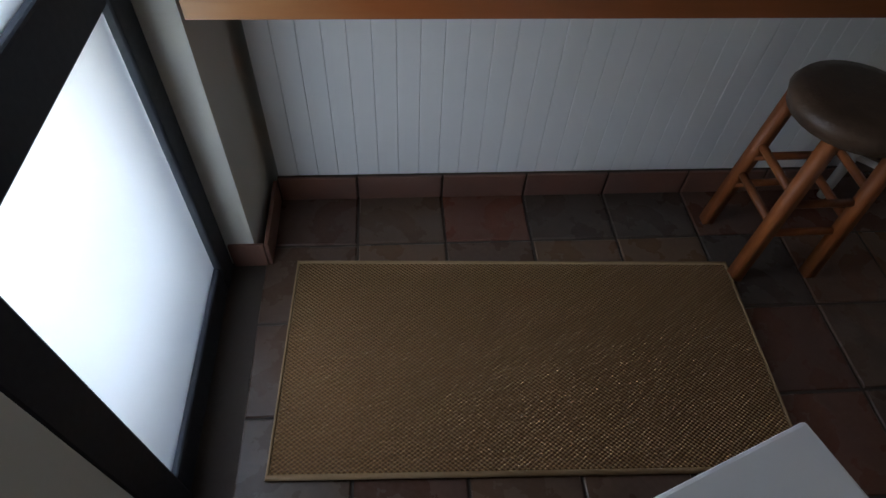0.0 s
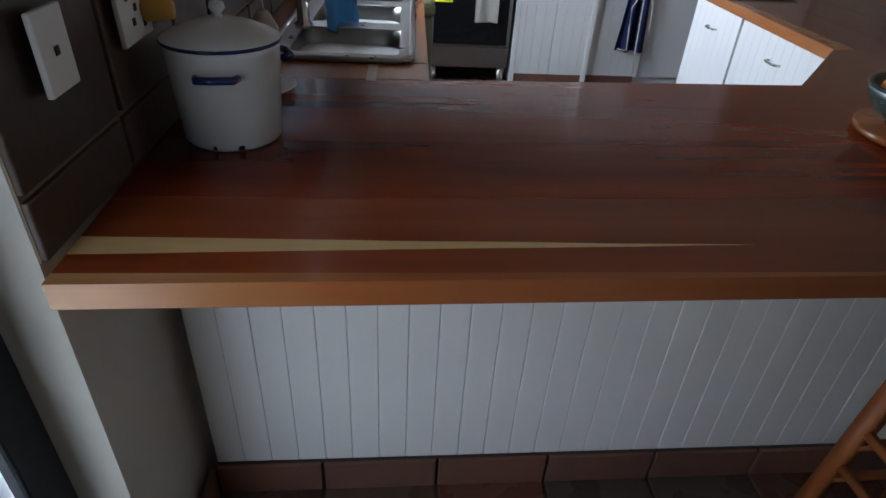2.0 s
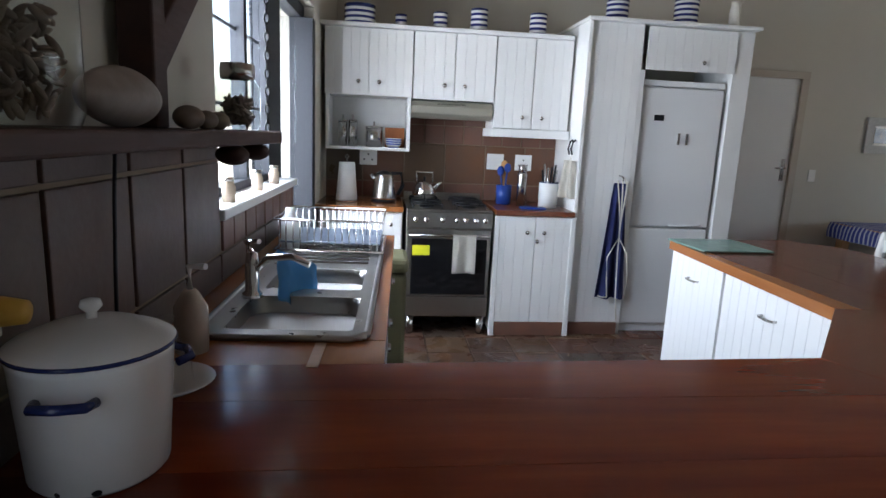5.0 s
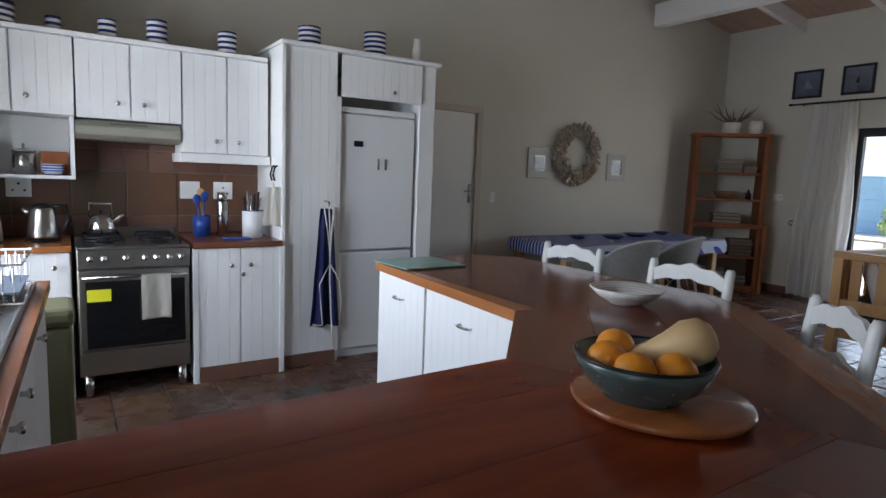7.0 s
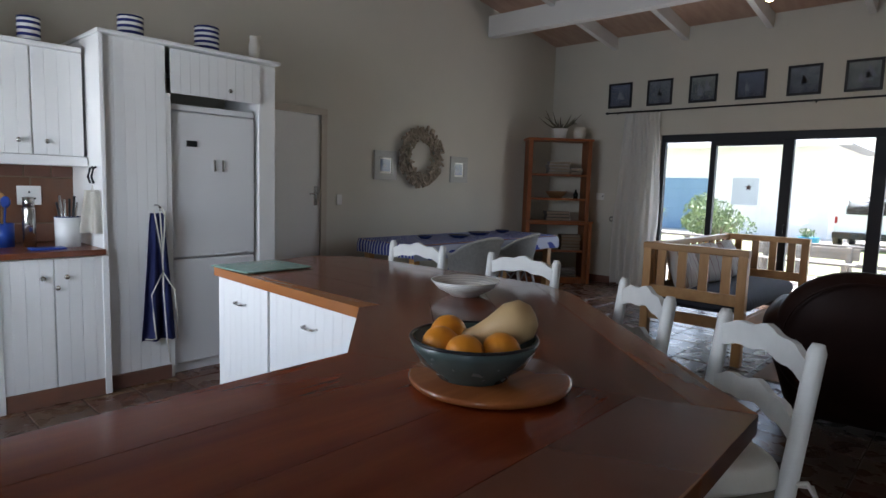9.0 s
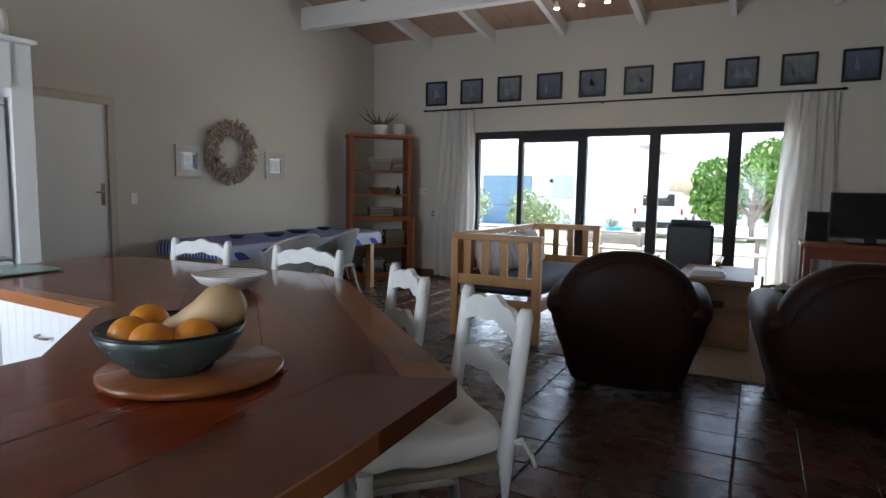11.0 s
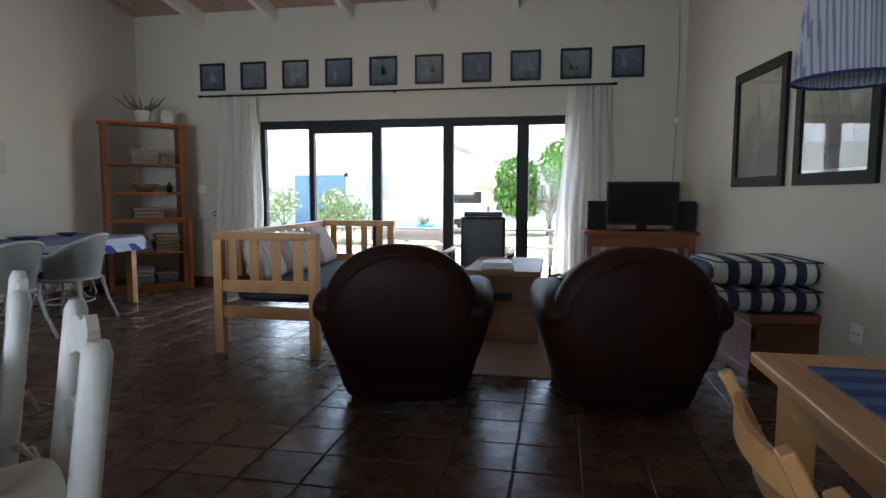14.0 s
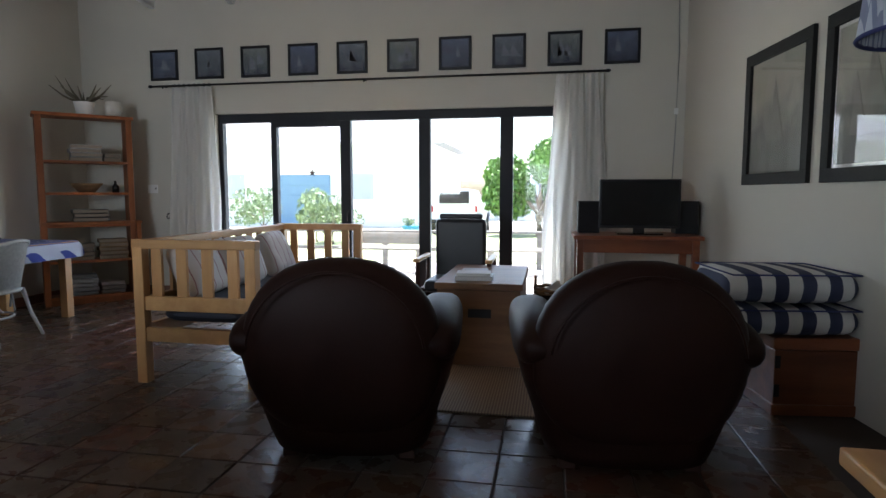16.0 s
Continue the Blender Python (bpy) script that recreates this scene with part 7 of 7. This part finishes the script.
curtain(5.1, 5.6, 5.05, 5.7, "long white cotton curtain drawn to the side of the doors")
curtain(0.78, 1.24, 0.72, 1.36, "long white cotton curtain gathered beside the television")
hb = thing("curtain_hook", "black iron scroll hook for the curtain", "hook", pose(EAST, 5.7, 0.93))
part("scroll", tube([(-0.02, 0.05 - 0.05 * math.cos(i * 0.5) * (1 - i / 16), 0.05 * math.sin(i * 0.5) * (1 - i / 16)) for i in range(14)], 0.007), BLACK, hb)
wi = thing("cable", "thin white cable running down the wall corner", "cable")
part("wire", tube([(EAST - 0.006, 0.07, 3.3), (EAST - 0.006, 0.05, 2.6), (EAST - 0.006, 0.06, 1.9), (EAST - 0.006, 0.08, 1.2)], 0.006), plain("grey_cable", (0.4, 0.4, 0.38), 0.6), wi)
part("clip", cube(EAST - 0.014, 0.04, 2.0, EAST, 0.08, 2.06, 0.003), WHITE_PLASTIC, wi)

# spot bar under the beam
BULB = glow("warm_bulb", (1.0, 0.72, 0.3), 14.0)
sp = thing("spotlight_bar", "ceiling spotlight bar with three lit warm bulbs", "light", pose(7.7, 3.26, 3.32))
part("bar", tube([(0, -0.35, 0.06), (0, 0.35, 0.06)], 0.012), CHROME, sp)
part("stem", tube([(0, 0, 0.06), (-0.17, 0, 0.1)], 0.012), CHROME, sp)
for y in (-0.27, 0.0, 0.27):
    hd = part("spot", lathe([(0.035, -0.055), (0.03, 0.0), (0.015, 0.045), (0, 0.05)], 18, (0, y)), CHROME, sp)
    part("bulb", lump((0, y, -0.045), (0.028, 0.028, 0.022), (1, 1), 14, 9), BULB, hd)

# striped lampshade over the pine table
ls = thing("pendant_lamp", "pendant lamp with blue and white striped fabric shade", "lamp", pose(4.62, 0.2, 1.66))
SHADE = stripes("shade_stripe", (0.55, 0.6, 0.7), (0.24, 0.28, 0.42), 1, 60, 0.4)
bm = bmesh.new()
ra, rb_ = [], []
for i in range(96):
    a = 2 * math.pi * i / 96
    f = 1 + 0.02 * math.sin(i * math.pi / 2)
    ra.append(bm.verts.new((0.21 * f * math.cos(a), 0.21 * f * math.sin(a), 0)))
    rb_.append(bm.verts.new((0.16 * f * math.cos(a), 0.16 * f * math.sin(a), 0.5)))
for i in range(96):
    bm.faces.new((ra[i], ra[(i + 1) % 96], rb_[(i + 1) % 96], rb_[i])).smooth = True
part("shade", bm, SHADE, ls)
part("trim", tube([(0.212 * math.cos(2 * math.pi * i / 48), 0.212 * math.sin(2 * math.pi * i / 48), 0.0) for i in range(48)], 0.007, 6, None, True), NAVY, ls)
part("cord", tube([(0, 0, 0.45), (0, 0, roof_at(4.62) - 1.66)], 0.004, 6), BLACK, ls)
part("spider", tube([(-0.165, 0, 0.48), (0.165, 0, 0.48)], 0.003, 6), BLACK, ls)

# on and in the bookcase (local to its front)
OLDPAPER = plain("old_paper", (0.25, 0.2, 0.15), 0.9, vary=0.2)
BCM = pose(8.345, 6.23, 0, 0, 0, -43.5)


def in_case(x, y, z, rz=0):
    return BCM @ pose(x, y, z, 0, 0, rz)


pp = thing("potted_plant", "spiky succulent in a white pot on the bookcase", "plant", in_case(0.02, 0.16, 2.055))
part("pot", lathe([(0, 0), (0.075, 0), (0.1, 0.13), (0.105, 0.145), (0.09, 0.145), (0.07, 0.12), (0, 0.12)]), PAPER, pp)
rg = random.Random(9)
SUCC = plain("succulent", (0.17, 0.15, 0.1), 0.6, vary=0.4)
for k in range(14):
    a, r = k * 0.47 * math.pi, rg.uniform(0.14, 0.34)
    part("leaf", tube([(0.02 * math.cos(a), 0.02 * math.sin(a), 0.12), (r * 0.6 * math.cos(a), r * 0.6 * math.sin(a), 0.2 + 0.05 * rg.random()), (r * math.cos(a), r * math.sin(a), 0.2 + 0.2 * rg.random())], [0.013, 0.011, 0.003], 6), SUCC, pp)
p2 = thing("storage_jar", "plain cream jar on top of the bookcase", "jar", in_case(0.3, 0.16, 2.055))
part("jar", lathe([(0, 0), (0.07, 0), (0.09, 0.09), (0.075, 0.17), (0.07, 0.17), (0, 0.15)]), LINEN, p2)
for x, z, n_, w, c in ((0.0, 1.558, 4, 0.3, (0.5, 0.48, 0.46)), (0.25, 1.558, 2, 0.16, (0.5, 0.45, 0.35)), (0.02, 0.9, 3, 0.34, (0.12, 0.1, 0.09)), (-0.1, 0.478, 4, 0.26, (0.3, 0.25, 0.2)), (0.22, 0.478, 5, 0.28, (0.35, 0.22, 0.1)), (-0.1, 0.088, 5, 0.3, (0.6, 0.58, 0.54)), (0.2, 0.088, 3, 0.24, (0.45, 0.42, 0.38))):
    for k in range(n_):
        th = 0.03 + 0.012 * (k % 3)
        bk = thing("folded_linen" if z < 0.2 else "book", "folded cream striped cloth on the bookcase shelf" if z < 0.2 else "worn book lying flat on the bookcase shelf", "linen" if z < 0.2 else "book", in_case(x + 0.01 * (k % 2), 0.05, z + 0.045 * k, 3 * (k % 3) - 3), "bookcase contents")
        v = 0.3 + 0.14 * (k % 4)
        mat = plain("spine", tuple(min(1, q * v) for q in c), 0.7, vary=0.25, scale=20)
        part("cloth" if z < 0.2 else "cover", cube(-w / 2, 0, 0, w / 2, 0.19, 0.042, 0.012 if z < 0.2 else 0.003), mat, bk)
        if z > 0.2:
            part("page_block", cube(-w / 2 + 0.004, -0.002, 0.006, w / 2 - 0.004, 0.0, 0.036, 0), OLDPAPER, bk)
bb = thing("basket", "shallow woven bowl on the bookcase shelf", "basket", in_case(0.0, 0.15, 1.218))
part("weave", lathe([(0, 0.004), (0.08, 0), (0.15, 0.08), (0.165, 0.1), (0.155, 0.1), (0.075, 0.012), (0, 0.012)]), BASKET, bb)
bt2 = thing("glass_bottle", "small dark bottle beside the woven bowl", "bottle", in_case(0.28, 0.13, 1.218))
part("bottle", lathe([(0, 0), (0.035, 0), (0.035, 0.07), (0.012, 0.1), (0.012, 0.13), (0, 0.13)], 16), SCREEN, bt2)

# ---- floor and wall tiles, last ----
def tile_mesh(w, d, h, name):
    bm = cube(-w / 2, -d / 2, -h, w / 2, d / 2, 0, 0)
    top = [e for e in bm.edges if all(v.co.z > -1e-6 for v in e.verts)]
    bmesh.ops.bevel(bm, geom=top, offset=0.0035, segments=1, affect="EDGES")
    me = bpy.data.meshes.new(name)
    bm.to_mesh(me)
    bm.free()
    me.materials.append(FLOOR_TILE)
    return me


rng = random.Random(5)
ftile = tile_mesh(0.281, 0.281, 0.012, "tile")
singles, rest = [], bmesh.new()
PITCH = 0.289
for i in range(-2, 31):
    for j in range(-6, 25):
        x, y = 0.704 + PITCH * (i - 0.5), 2.083 + PITCH * (j - 0.5)
        if not (0.3 < x < 9.15 and south_at(x) - 0.1 < y < 6.95):
            continue
        if 0.5 < x < 3.0 and 3.0 < y < 5.6 and x < 1.0:
            continue
        near = (0.3 < x < 2.4 and 1.2 < y < 2.5) or (1.0 < x < 2.5 and 3.6 < y < 5.7) or (3.4 < x < 7.4 and 1.1 < y < 5.0)
        m = pose(x, y, rng.uniform(-0.0015, 0.0015), rng.uniform(-0.25, 0.25), rng.uniform(-0.25, 0.25), rng.choice((0, 90, 180, 270)) + rng.uniform(-0.5, 0.5))
        if near and len(singles) < 300:
            ob = new("tile", ftile)
            ob.parent, ob.matrix_basis = floor, m
            singles.append(ob)
        else:
            t = bmesh.new()
            t.from_mesh(ftile)
            turned(t, m)
            tmp = bpy.data.meshes.new("tmp")
            t.to_mesh(tmp)
            t.free()
            rest.from_mesh(tmp)
            bpy.data.meshes.remove(tmp)
far = part("tile_field", rest, FLOOR_TILE, floor)
tagged(far, "", "", "", "stuff")
